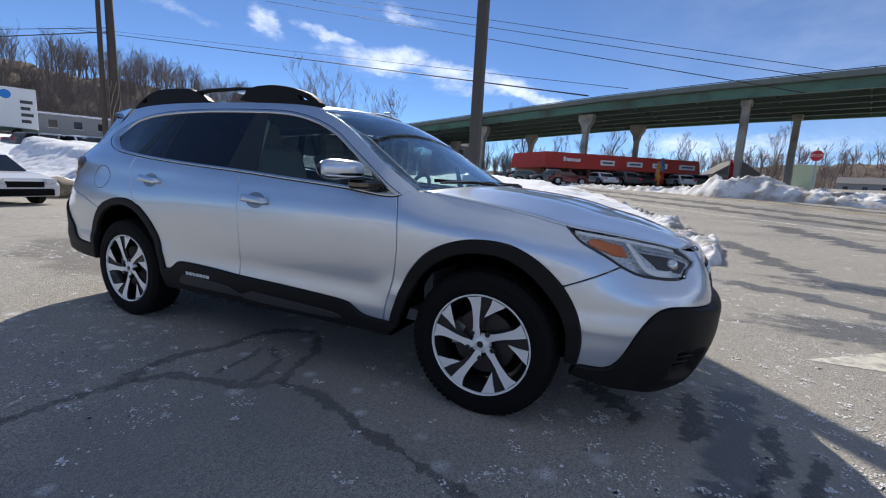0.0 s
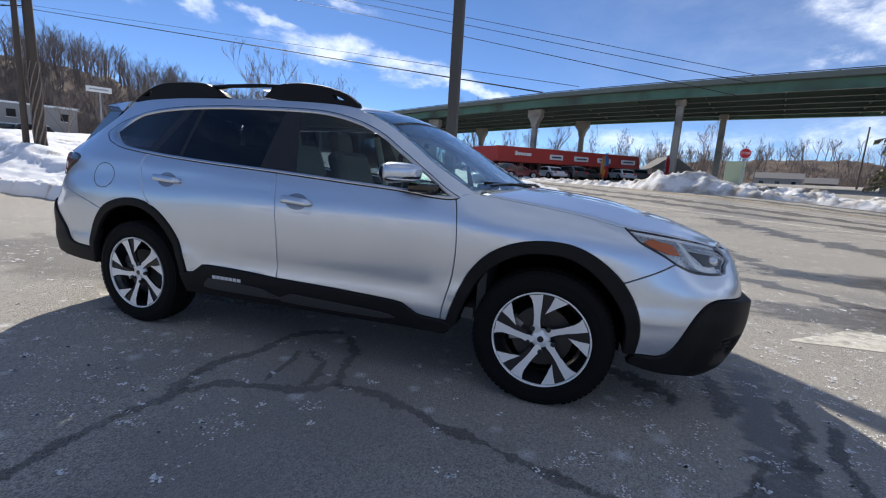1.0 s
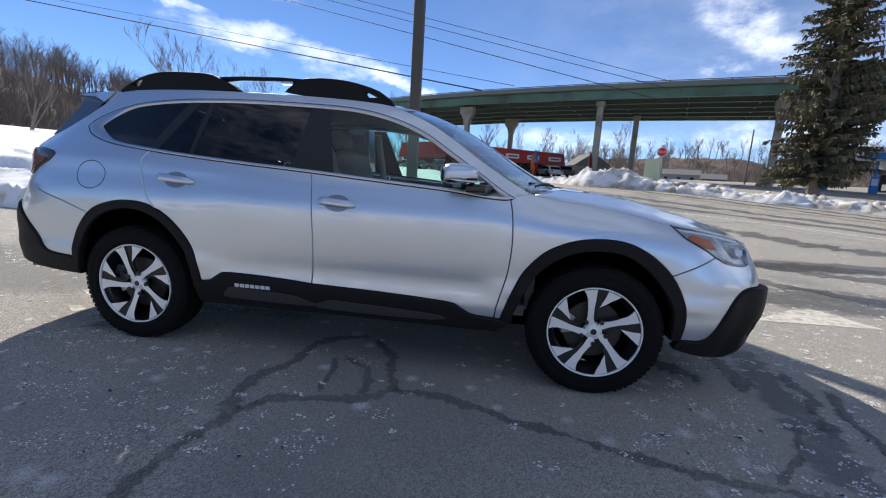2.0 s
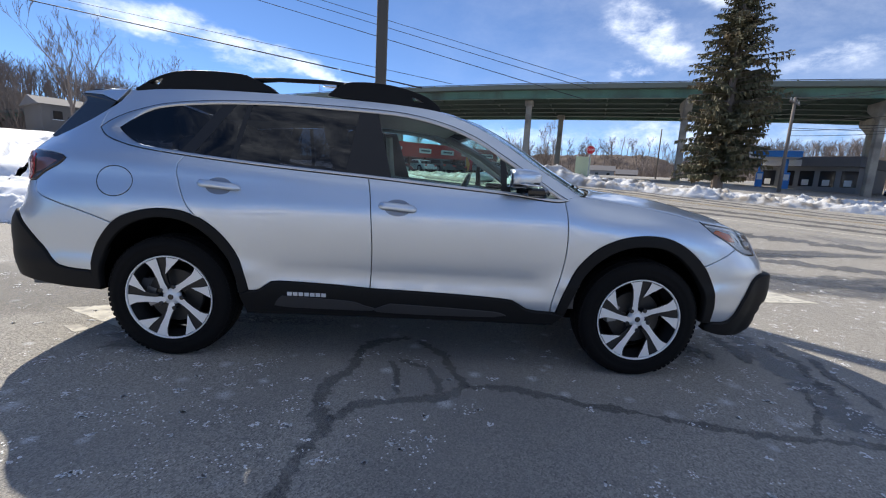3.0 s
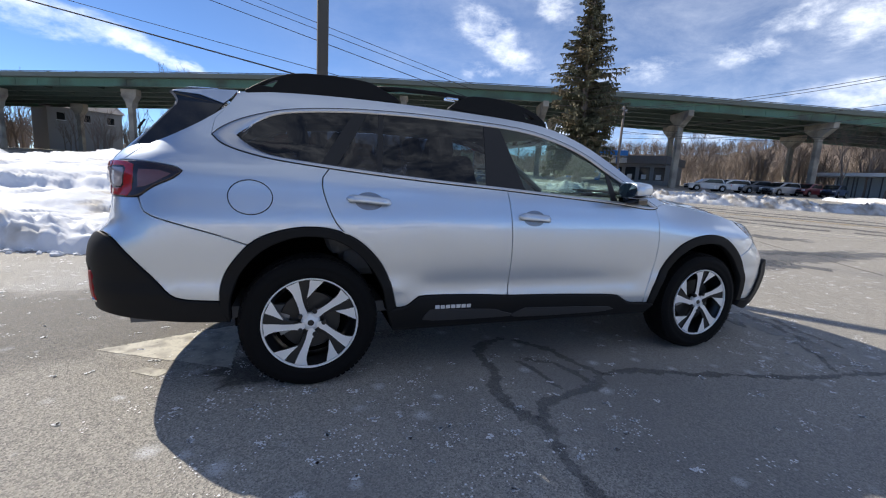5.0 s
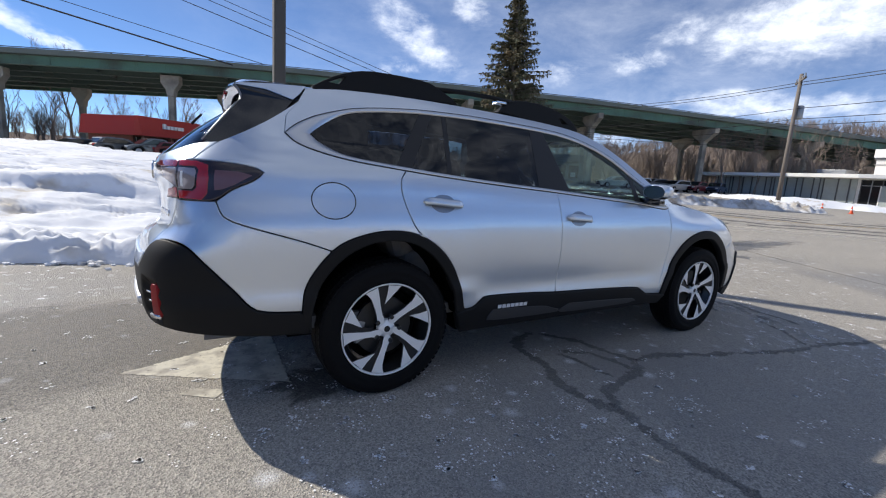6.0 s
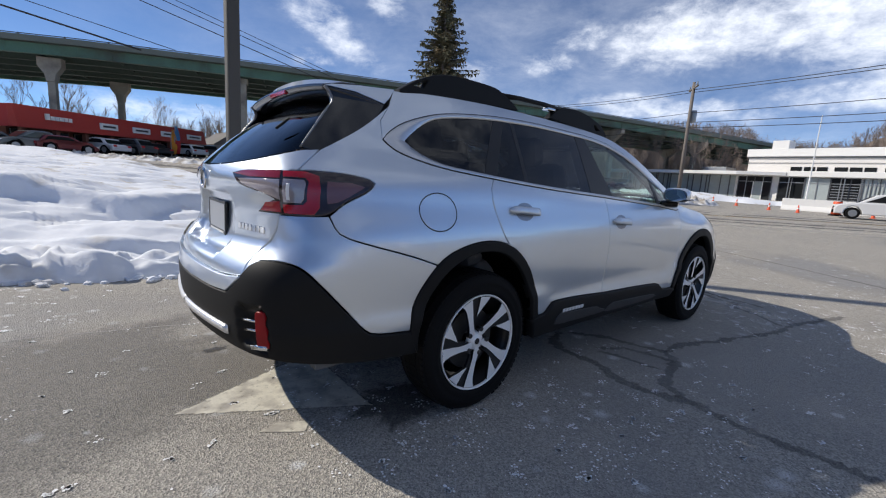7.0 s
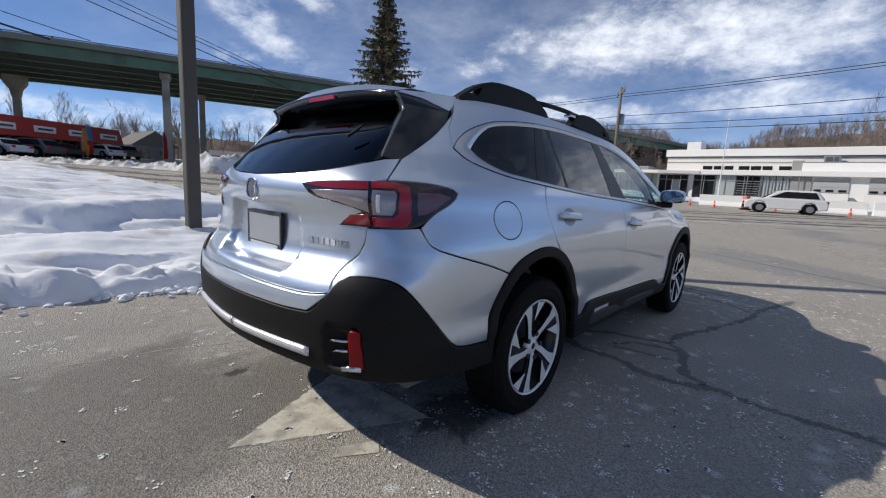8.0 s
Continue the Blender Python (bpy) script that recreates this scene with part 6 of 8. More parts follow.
def skin(s, z):
    """Point on the right-hand skin for chart places s, z (arrays)."""
    s, z = np.asarray(s, float), np.asarray(z, float)
    fr, ff = smooth01(-1.5, -2.5, s), smooth01(1.41, 2.3, s)
    x = np.where(s < -1.42, -2.42 + TAIL_D(s), np.where(s > 1.41, 2.36 - NOSE_D(s), s))
    x = x + (TAIL_X(z) + 2.42) * fr + (NOSE_X(z) - 2.36) * ff
    hi = smooth01(0.85, 1.08, z)
    f = np.where(s < -1.42, TAIL_LOW(s) * (1 - hi) + TAIL_HIGH(s) * hi, 1.0)
    hf = smooth01(0.62, 0.80, z)
    f = np.where(s > 1.41, NOSE_LOW(s) * (1 - hf) + NOSE_HIGH(s) * hf, f)
    zsh = 1.02 + 0.07 * smooth01(0.0, -1.5, x)
    w = SIDE_W(np.minimum(z, zsh)) - LEAN_W(np.maximum(0, z - zsh))
    w = w * (1 - 0.07 * smooth01(-1.0, -1.75, x) * smooth01(1.12, 1.30, z))
    # plain sides away from the doors; swollen wheel arches
    mid = smooth01(1.0, 0.7, np.abs(x))
    dip = 0.017 * np.exp(-((z - 0.53) / 0.05) ** 2) * (1 - mid)
    w = w + dip
    for c in (-WHEEL_X, WHEEL_X):
        r = np.hypot(x - c, z - WHEEL_Z)
        w = w + 0.006 * smooth01(0.78, 0.46, r)
    # fender rolls over to the bonnet seam
    zs = SEAM_Z(s)
    roll = smooth01(0.75, 1.2, s) * np.clip((z - (zs - 0.20)) / 0.20, 0, 1.3) ** 2.2
    w = w - 0.062 * roll * (s > 0.7)
    return np.stack([x, -w * f, z], -1)
from mathutils import geometry


def skin_full(s, z, d=0.0):
    """The skin carried past the centre lines to the other flank, and lifted d along its normal."""
    s, z = np.asarray(s, float), np.asarray(z, float)

    def at(a, b):
        left = np.where(a < -3.056, 1, np.where(a > 2.913, 1, 0))
        a2 = np.where(a < -3.056, -6.112 - a, np.where(a > 2.913, 5.826 - a, a))
        p = skin(a2, b)
        p[..., 1] = np.where(left == 1, -p[..., 1], p[..., 1])
        return p
    p = at(s, z)
    if np.ndim(d) or d:
        e = 2e-3
        n = np.cross(at(s + e, z) - at(s - e, z), at(s, z + e) - at(s, z - e))
        n /= np.linalg.norm(n, axis=-1, keepdims=True) + 1e-12
        p = p + n * np.asarray(d)[..., None] if np.ndim(d) else p + n * d
    return p


def skin_normal(s, z, lift=None, e=0.014):
    """Outward normal of the skin, taken over a small patch."""
    def f(a, b):
        return skin_full(a, b, lift(a, b) if lift is not None else 0.0)
    n = np.cross(f(s + e, z) - f(s - e, z), f(s, z + e) - f(s, z - e))
    return n / (np.linalg.norm(n, axis=-1, keepdims=True) + 1e-12)


def curve(pts, step=0.025):
    """A flowing line through the points (Catmull-Rom), sampled about every step."""
    p = [np.array(q, float) for q in pts]
    if len(p) == 2:
        p = [p[0], (p[0] + p[1]) / 2, p[1]]
    q = [2 * p[0] - p[1]] + p + [2 * p[-1] - p[-2]]
    out = []
    for i in range(1, len(q) - 2):
        n = max(1, int(np.linalg.norm(q[i + 1] - q[i]) / step))
        for k in range(n):
            t = k / n
            out.append(0.5 * (2 * q[i] + (q[i + 1] - q[i - 1]) * t + (2 * q[i - 1] - 5 * q[i] + 4 * q[i + 1] - q[i + 2]) * t**2 + (3 * q[i] - q[i - 1] - 3 * q[i + 1] + q[i + 2]) * t**3))
    out.append(p[-1])
    return [tuple(o) for o in out]


def straight(a, b, step=0.025):
    n = max(1, int(math.dist(a, b) / step))
    return [(a[0] + (b[0] - a[0]) * k / n, a[1] + (b[1] - a[1]) * k / n) for k in range(n + 1)]


def joined(*lines):
    """One closed outline from lines laid end to end; doubled corners drop out; runs counter-clockwise."""
    out = []
    for ln in lines:
        for q in ln:
            if not out or math.dist(out[-1], q) > 1e-3:
                out.append(tuple(q))
    if math.dist(out[0], out[-1]) < 1e-3:
        out.pop()
    area = sum(a[0] * b[1] - b[0] * a[1] for a, b in zip(out, out[1:] + out[:1]))
    return out if area > 0 else out[::-1]


def inset(poly, d):
    n, out = len(poly), []
    P = [np.array(p) for p in poly]
    for i in range(n):
        a, b = P[i] - P[i - 1], P[(i + 1) % n] - P[i]
        na = np.array((-a[1], a[0])) / (np.linalg.norm(a) + 1e-9)
        nb = np.array((-b[1], b[0])) / (np.linalg.norm(b) + 1e-9)
        m = na + nb
        k = max(0.55, float(m @ m) / 2)
        out.append(tuple(P[i] + m * d / k))
    return out


def inside(poly, pts, margin):
    a = np.array(poly)
    b = np.roll(a, -1, 0)
    x, y = pts[:, 0:1], pts[:, 1:2]
    cross = ((a[:, 1] > y) != (b[:, 1] > y)) & (x < (b[:, 0] - a[:, 0]) * (y - a[:, 1]) / (b[:, 1] - a[:, 1] + 1e-15) + a[:, 0])
    ok = cross.sum(1) % 2 == 1
    ab = b - a
    t = np.clip(((x - a[:, 0]) * ab[:, 0] + (y - a[:, 1]) * ab[:, 1]) / ((ab**2).sum(1) + 1e-15), 0, 1)
    dist = np.hypot(x - a[:, 0] - t * ab[:, 0], y - a[:, 1] - t * ab[:, 1]).min(1)
    return ok & (dist > margin)


def fill(poly, step):
    """Triangles over an outline, with an even net of points inside."""
    a = np.array(poly)
    xs, ys = np.arange(a[:, 0].min(), a[:, 0].max(), step), np.arange(a[:, 1].min(), a[:, 1].max(), step * 0.87)
    gx, gy = np.meshgrid(xs, ys)
    gx = gx + (np.arange(len(ys)) % 2)[:, None] * step * 0.5
    net = np.stack([gx.ravel(), gy.ravel()], 1)
    net = net[inside(poly, net, step * 0.5)] if len(net) else net
    co = [Vector(p) for p in poly] + [Vector(p) for p in net]
    n = len(poly)
    vs, _, fs, _, _, _ = geometry.delaunay_2d_cdt(co, [], [list(range(n))], 1, 1e-6, False)
    v = np.array([tuple(q) for q in vs])
    tri = []
    mids = np.array([v[list(f)].mean(0) for f in fs])
    keep = inside(poly, mids, 0.0)
    for f, good in zip(fs, keep):
        if not good:
            continue
        p = v[list(f)]
        ar = (p[1, 0] - p[0, 0]) * (p[2, 1] - p[0, 1]) - (p[2, 0] - p[0, 0]) * (p[1, 1] - p[0, 1])
        tri.append(tuple(f) if ar > 0 else tuple(f)[::-1])
    return v, tri


def panel(name, outline, mat, parent, d=0.0, gap=0.0028, soft=0.003, depth=0.016, step=0.045, label="", both=True, lift=None):
    """A shaped sheet on the skin with rolled edges and a returned rim."""
    base = inset(outline, gap) if gap else outline
    top = inset(base, soft)
    v, tri = fill(top, step)
    n = len(top)
    dd = d if lift is None else d + lift(v[:, 0], v[:, 1])
    e = d if lift is None else d + lift(np.array(base)[:, 0], np.array(base)[:, 1])
    P = [skin_full(v[:, 0], v[:, 1], dd)]
    b = np.array(base)
    P.append(skin_full(b[:, 0], b[:, 1], e - soft))
    P.append(skin_full(b[:, 0], b[:, 1], e - depth))
    # the triangulation keeps the outline first, in order
    pts = np.concatenate(P)
    N0 = skin_normal(v[:, 0], v[:, 1], lift, 0.014 if lift is None else 0.006)
    out = P[1] - P[0][:n]
    nb = N0[:n]
    out = out - nb * (out * nb).sum(1, keepdims=True)
    out /= np.linalg.norm(out, axis=1, keepdims=True) + 1e-9
    N = np.concatenate([N0, nb * 0.55 + out * 0.83, out])
    k = len(v)
    faces = list(tri)
    for i in range(n):
        j = (i + 1) % n
        faces.append((i, k + i, k + j, j))
        faces.append((k + i, k + n + i, k + n + j, k + j))
    made = []
    for sign in ((1, -1) if both else (1,)):
        q = pts * np.array([1, sign, 1])
        ff = faces if sign == 1 else [f[::-1] for f in faces]
        made.append(raw(name, q.tolist(), ff, mat, parent, smooth=True, label=label, normals=(N * np.array([1, sign, 1])).tolist()))
    return made[0]


def band(name, line, width, mat, parent, d=0.004, label="", both=True, flat=False, closed=False):
    """A slim moulding that follows a line on the skin."""
    a = np.array(line)
    t = np.gradient(a, axis=0)
    t /= np.linalg.norm(t, axis=1, keepdims=True) + 1e-9
    nrm = np.stack([-t[:, 1], t[:, 0]], 1)
    w = width / 2
    prof = ((-w, -0.004), (-w, d * 0.6), (-w * 0.6, d), (w * 0.6, d), (w, d * 0.6), (w, -0.004))
    rows = [skin_full(*(a + nrm * u).T, h) for u, h in prof]
    n, m = len(a), len(prof)
    pts = np.stack(rows, 1).reshape(-1, 3)
    faces = [(i * m + j, (i + 1) * m + j, (i + 1) * m + j + 1, i * m + j + 1) for i in range(n - 1) for j in range(m - 1)]
    faces += [tuple(range(m)), tuple(reversed(range((n - 1) * m, n * m)))]
    for sign in ((1, -1) if both else (1,)):
        ff = [f[::-1] for f in faces] if sign == 1 else faces
        ob = raw(name, (pts * np.array([1, sign, 1])).tolist(), ff, mat, parent, smooth=True, label=label)
    return ob


# ---- car materials ----
def flake_paint():
    """Silver flakes scatter widely under a clear mirror-like lacquer; faint road dust in broad patches."""
    m = material("silver_metallic_paint", (0.625, 0.69, 0.77), rough=0.42, metal=0.8, vary=0.03, scale=1.6, fine=5, coat=1.0)
    nt = m.node_tree
    b = nt.nodes["Principled BSDF"]
    nt.links.remove(b.inputs["Roughness"].links[0])
    b.inputs["Roughness"].default_value = 0.31
    b.inputs["Coat IOR"].default_value = 1.7
    b.inputs["Coat Roughness"].default_value = 0.025
    return m


PAINT = flake_paint()
CLAD = material("textured_black_plastic", (0.0085, 0.0087, 0.0092), rough=0.55, vary=0.2, scale=3, fine=400, bump=0.0004, spec=0.2)
GLOSS = material("gloss_black_trim", (0.008, 0.008, 0.009), rough=0.06, vary=0.1, coat=0.5)
PILLAR = material("black_pillar_trim", (0.016, 0.016, 0.017), rough=0.4, vary=0.1, spec=0.4)
CHROME = material("bright_chrome", (0.72, 0.73, 0.74), rough=0.10, metal=1.0, vary=0.05)
BRIGHT = material("satin_bright_trim", (0.80, 0.80, 0.80), rough=0.3, metal=0.6, vary=0.05)
SATIN = material("satin_window_trim", (0.60, 0.615, 0.64), rough=0.30, metal=1.0, vary=0.04)
DARK_SATIN = material("dark_satin_trim", (0.22, 0.22, 0.23), rough=0.32, metal=0.7, vary=0.05)
ALLOY = material("machined_alloy", (0.90, 0.90, 0.89), rough=0.36, metal=0.25, vary=0.05, scale=8, fine=200)
RIM_BLACK = material("black_alloy", (0.012, 0.012, 0.013), rough=0.3, vary=0.1, coat=0.4)
RIM_GREY = material("dark_grey_alloy", (0.03, 0.03, 0.031), rough=0.4, metal=0.4, vary=0.1)
DISC = material("brake_disc_steel", (0.06, 0.058, 0.056), rough=0.5, metal=0.6, vary=0.2, scale=10, fine=80)
LINER = material("black_wheel_liner", (0.004, 0.004, 0.004), rough=0.95, vary=0.2, spec=0.05)
CABIN = material("charcoal_trim", (0.13, 0.13, 0.13), rough=0.7, vary=0.2, scale=4, fine=120)
PALE_TRIM = material("pale_grey_trim", (0.42, 0.42, 0.40), rough=0.7, vary=0.1, scale=4, fine=120)
SEAT = material("dark_grey_seat_cloth", (0.17, 0.17, 0.175), rough=0.85, vary=0.2, scale=6, fine=200, bump=0.0006)
TINT_FRONT = glass("green_tinted_glass", (0.72, 0.93, 0.85), ior=1.6)
TINT_REAR = glass("privacy_glass", (0.13, 0.145, 0.175), ior=1.58, shine=0.95)
TINT_TAIL = glass("dark_heated_glass", (0.04, 0.045, 0.06), ior=1.6, shine=1.0)
SCREEN = glass("windscreen_glass", (0.90, 0.96, 0.945), ior=1.9, shine=0.95)
LENS = glass("clear_lens", (0.92, 0.94, 0.95))
RED_LENS = material("red_lamp_lens", (0.36, 0.006, 0.014), rough=0.12, vary=0.08, scale=12, fine=150, coat=0.8)
DEEP_RED = material("deep_red_lens", (0.24, 0.008, 0.014), rough=0.1, vary=0.1, scale=12, fine=150, coat=0.8)
DARK_LENS = material("smoked_lamp_lens", (0.020, 0.010, 0.012), rough=0.08, vary=0.1, coat=0.6)
PINK_LENS = material("faint_red_lens", (0.15, 0.075, 0.085), rough=0.1, vary=0.2, scale=20, coat=0.6)
CLEAR_LENS = material("clear_grey_lens", (0.36, 0.32, 0.335), rough=0.12, metal=0.3, vary=0.2, scale=15, fine=120, coat=0.8)
AMBER = material("amber_reflector", (0.62, 0.13, 0.015), rough=0.2, vary=0.15, scale=30, fine=200, coat=0.6)
MIRROR = material("mirror_glass", (0.85, 0.86, 0.87), rough=0.01, metal=1.0, vary=0.0)
BADGE = material("white_badge", (0.70, 0.70, 0.70), rough=0.4, vary=0.03)
GUIDE = material("white_light_guide", (0.88, 0.88, 0.87), rough=0.3, vary=0.05, coat=0.5)
PLATE_INK = material("plate_frame", (0.02, 0.02, 0.022), rough=0.4)

car = empty("estate_car", pose(0, 0, 0), "silver metallic estate car with black cladding and roof rails", "car")

# ---- lines of the body, in the chart ----
ARCH_R = curve([(-1.79, 0.45), (-1.775, 0.59), (-1.722, 0.70), (-1.637, 0.797), (-1.52, 0.846), (-1.39, 0.866), (-1.255, 0.853), (-1.135, 0.799), (-1.03, 0.70), (-0.96, 0.575), (-0.918, 0.42)])
ARCH_RI = curve([(-1.752, 0.38), (-1.745, 0.49), (-1.70, 0.627), (-1.607, 0.741), (-1.493, 0.80), (-1.385, 0.818), (-1.262, 0.802), (-1.154, 0.744), (-1.065, 0.651), (-1.0, 0.54), (-0.968, 0.40)])
ARCH_F = curve([(0.872, 0.372), (0.897, 0.456), (0.937, 0.564), (0.991, 0.668), (1.086, 0.768), (1.215, 0.83), (1.355, 0.853), (1.49, 0.842), (1.61, 0.789), (1.713, 0.699), (1.785, 0.582), (1.818, 0.474), (1.828, 0.35)])
ARCH_FI = curve([(0.925, 0.36), (0.957, 0.456), (1.021, 0.60), (1.111, 0.703), (1.23, 0.77), (1.355, 0.791), (1.475, 0.779), (1.589, 0.717), (1.683, 0.618), (1.745, 0.51), (1.77, 0.35)])
SILL_A = curve([(-0.918, 0.42), (-0.862, 0.425), (-0.80, 0.468), (-0.746, 0.481), (-0.452, 0.476), (-0.221, 0.464)])
SILL_B = curve([(-0.221, 0.464), (0.215, 0.455), (0.563, 0.440), (0.63, 0.424), (0.70, 0.386), (0.76, 0.377), (0.838, 0.374)])
SEAM_B = curve([(-0.221, 0.464), (-0.217, 0.56), (-0.215, 0.70), (-0.223, 0.85), (-0.238, 1.012), (-0.252, 1.095)])
SEAM_F = curve([(0.838, 0.374), (0.845, 0.435), (0.862, 0.507), (0.888, 0.615), (0.90, 0.72), (0.902, 0.81), (0.897, 0.90), (0.888, 0.967), (0.876, 1.02)])
SEAM_R = curve([(-1.199, 0.830), (-1.249, 0.89), (-1.284, 0.961), (-1.306, 1.024), (-1.319, 1.078), (-1.316, 1.12), (-1.285, 1.163)])
DLO_TOP = spline([(-1.905, 1.305), (-1.875, 1.338), (-1.777, 1.388), (-1.642, 1.428), (-1.473, 1.467), (-1.314, 1.487), (-1.09, 1.503), (-0.75, 1.512), (-0.308, 1.504), (-0.124, 1.494), (0.016, 1.475), (0.19, 1.432), (0.364, 1.362), (0.533, 1.258), (0.703, 1.150), (0.837, 1.063), (0.900, 1.030)])
DLO_LOW = spline([(-1.905, 1.305), (-1.826, 1.262), (-1.717, 1.229), (-1.563, 1.198), (-1.403, 1.179), (-1.095, 1.150), (-0.75, 1.125), (-0.243, 1.096), (0.18, 1.068), (0.563, 1.043), (0.837, 1.018), (0.900, 1.030)])
EDGE = curve([(0.97, 1.060), (0.885, 1.108), (0.708, 1.212), (0.538, 1.327), (0.369, 1.424), (0.195, 1.492), (0.016, 1.528), (-0.333, 1.552), (-0.80, 1.562), (-1.33, 1.560), (-1.70, 1.545), (-1.90, 1.530)], 0.04)


def along(fn, a, b, step=0.025):
    n = max(2, int(abs(b - a) / step))
    return [(a + (b - a) * i / n, float(fn(a + (b - a) * i / n))) for i in range(n + 1)]


# painted sheet metal
front_door = panel("front_door", joined(SILL_B, SEAM_F, along(DLO_LOW, 0.876, -0.252), SEAM_B[::-1]), PAINT, car)
arch_cut = [q for q in ARCH_R if q[0] > -1.199 and q[1] < 0.832]
rear_door = panel("rear_door", joined(SILL_A, SEAM_B, along(DLO_LOW, -0.252, -1.285), SEAM_R[::-1], arch_cut), PAINT, car)
HL_LOW = curve([(1.763, 0.945), (1.808, 0.890), (1.858, 0.862), (1.922, 0.828), (1.972, 0.795), (2.03, 0.768), (2.072, 0.758), (2.206, 0.746), (2.296, 0.750)])
hl_fender = [q for q in HL_LOW if q[0] <= 1.9725]
hl_bumper = [q for q in HL_LOW if q[0] >= 1.9725]
seam_fb = straight((1.972, 0.795), (1.722, 0.690))
arch_front_fender = [q for q in ARCH_F if q[0] < 1.722 or (q[0] < 1.73 and q[1] > 0.689)]
panel("front_wing", joined(arch_front_fender, seam_fb[::-1], hl_fender[::-1], along(SEAM_Z, 1.763, 0.955), straight((0.955, 1.062), (0.905, 1.045)), straight((0.905, 1.045), (0.876, 1.02)), SEAM_F[::-1]), PAINT, car)
side_rail = joined(along(DLO_TOP, 0.905, -1.905), straight((-1.905, 1.305), (-1.935, 1.39)), straight((-1.935, 1.39), (-1.885, 1.465)), straight((-1.885, 1.465), (-1.86, 1.534)), [q for q in EDGE[::-1] if q[0] > -1.86], straight((0.97, 1.060), (0.905, 1.045)))
panel("roof_side_rail", side_rail, PAINT, car, gap=0.0, soft=0.002)
quarter_arch = [q for q in ARCH_R if q[0] < -1.199 and q[1] > 0.775]
quarter = joined(quarter_arch[::-1], curve([(-1.668, 0.772), (-1.80, 0.818), (-2.0, 0.872), (-2.10, 0.902), (-2.135, 0.920), (-2.15, 0.94), (-2.166, 0.985)]),
                 curve([(-2.166, 0.985), (-2.09, 1.036), (-2.001, 1.078), (-1.962, 1.115), (-1.985, 1.130), (-2.075, 1.146), (-2.185, 1.152), (-2.262, 1.152)]),
                 straight((-2.262, 1.152), (-2.205, 1.240)), curve([(-2.205, 1.240), (-2.05, 1.350), (-1.935, 1.435), (-1.885, 1.465)]),
                 straight((-1.885, 1.465), (-1.935, 1.39)), straight((-1.935, 1.39), (-1.905, 1.305)), along(DLO_LOW, -1.905, -1.285), SEAM_R[::-1])
panel("quarter_panel", quarter, PAINT, car)
CLAD_R = curve([(-2.548, 0.662), (-2.53, 0.672), (-2.483, 0.717), (-2.449, 0.780), (-2.42, 0.801), (-2.349, 0.808), (-2.269, 0.799), (-2.200, 0.768), (-2.125, 0.702), (-2.045, 0.610), (-1.985, 0.530), (-1.93, 0.502), (-1.787, 0.490)])
rear_skin = joined([q for q in ARCH_R if q[1] > 0.489 and q[0] < -1.668], curve([(-1.668, 0.772), (-1.80, 0.818), (-2.0, 0.872), (-2.10, 0.902), (-2.135, 0.920), (-2.15, 0.94), (-2.166, 0.985)]),
                   straight((-2.166, 0.985), (-2.372, 0.979)), curve([(-2.372, 0.979), (-2.399, 0.919), (-2.425, 0.880), (-2.469, 0.835), (-2.478, 0.780), (-2.469, 0.738)]),
                   straight((-2.469, 0.738), (-2.482, 0.717)), [q for q in CLAD_R if q[0] > -2.482])
panel("rear_bumper", rear_skin, PAINT, car, label="painted bumper corner")
C0 = -3.056


def across(line):
    """A line on one flank and its twin on the other, as one run over the tail."""
    return list(line) + [(2 * C0 - s, z) for s, z in reversed(line)]


step_top = across(curve([(-2.469, 0.738), (-2.60, 0.722), (-2.80, 0.722), (C0, 0.728)]))
step_low = across(curve([(-2.548, 0.662), (-2.68, 0.655), (-2.87, 0.655), (C0, 0.655)]))
panel("bumper_step", joined(step_top, [(2 * C0 + 2.483, 0.717)], step_low[::-1], [(-2.483, 0.717)]), PAINT, car, both=False, d=0.012, depth=0.05, label="painted loading step")
TG_R = straight((-2.206, 1.241), (-2.262, 1.152)) + curve([(-2.262, 1.152), (-2.324, 1.130), (-2.369, 0.979), (-2.399, 0.919), (-2.425, 0.880), (-2.469, 0.835), (-2.478, 0.780), (-2.469, 0.738)])
tail_top = across(straight((-2.206, 1.241), (-2.275, 1.237)) + curve([(-2.275, 1.237), (-2.414, 1.207), (-2.578, 1.182), (-2.817, 1.164), (C0, 1.157)]))


def plate_well(s, z):
    u = np.abs(s - C0)
    return -0.042 * smooth01(0.335, 0.295, u) * smooth01(0.772, 0.815, z) * smooth01(1.036, 1.020, z)


tailgate = panel("tailgate", joined(tail_top, [(2 * C0 - s, z) for s, z in TG_R], step_top[::-1], TG_R[::-1]), PAINT, car, both=False, step=0.03, lift=plate_well)
nose = joined(hl_bumper, curve([(2.296, 0.750), (2.335, 0.785), (2.375, 0.797), (2.41, 0.815)]), curve([(2.41, 0.815), (2.375, 0.842), (2.338, 0.866)]), along(SEAM_Z, 2.338, 2.545), straight((2.545, float(SEAM_Z(2.545))), (2.52, 0.80)), curve([(2.52, 0.80), (2.54, 0.72), (2.56, 0.62)]), straight((2.56, 0.62), (2.45, 0.624)),
              curve([(2.45, 0.624), (2.25, 0.636), (2.171, 0.632), (2.115, 0.608), (2.06, 0.545), (2.03, 0.48), (1.995, 0.385), (1.945, 0.350), (1.826, 0.352)]), [q for q in ARCH_F[::-1] if q[0] > 1.722 and q[1] < 0.70], seam_fb[::-1])
panel("front_bumper", nose, PAINT, car)

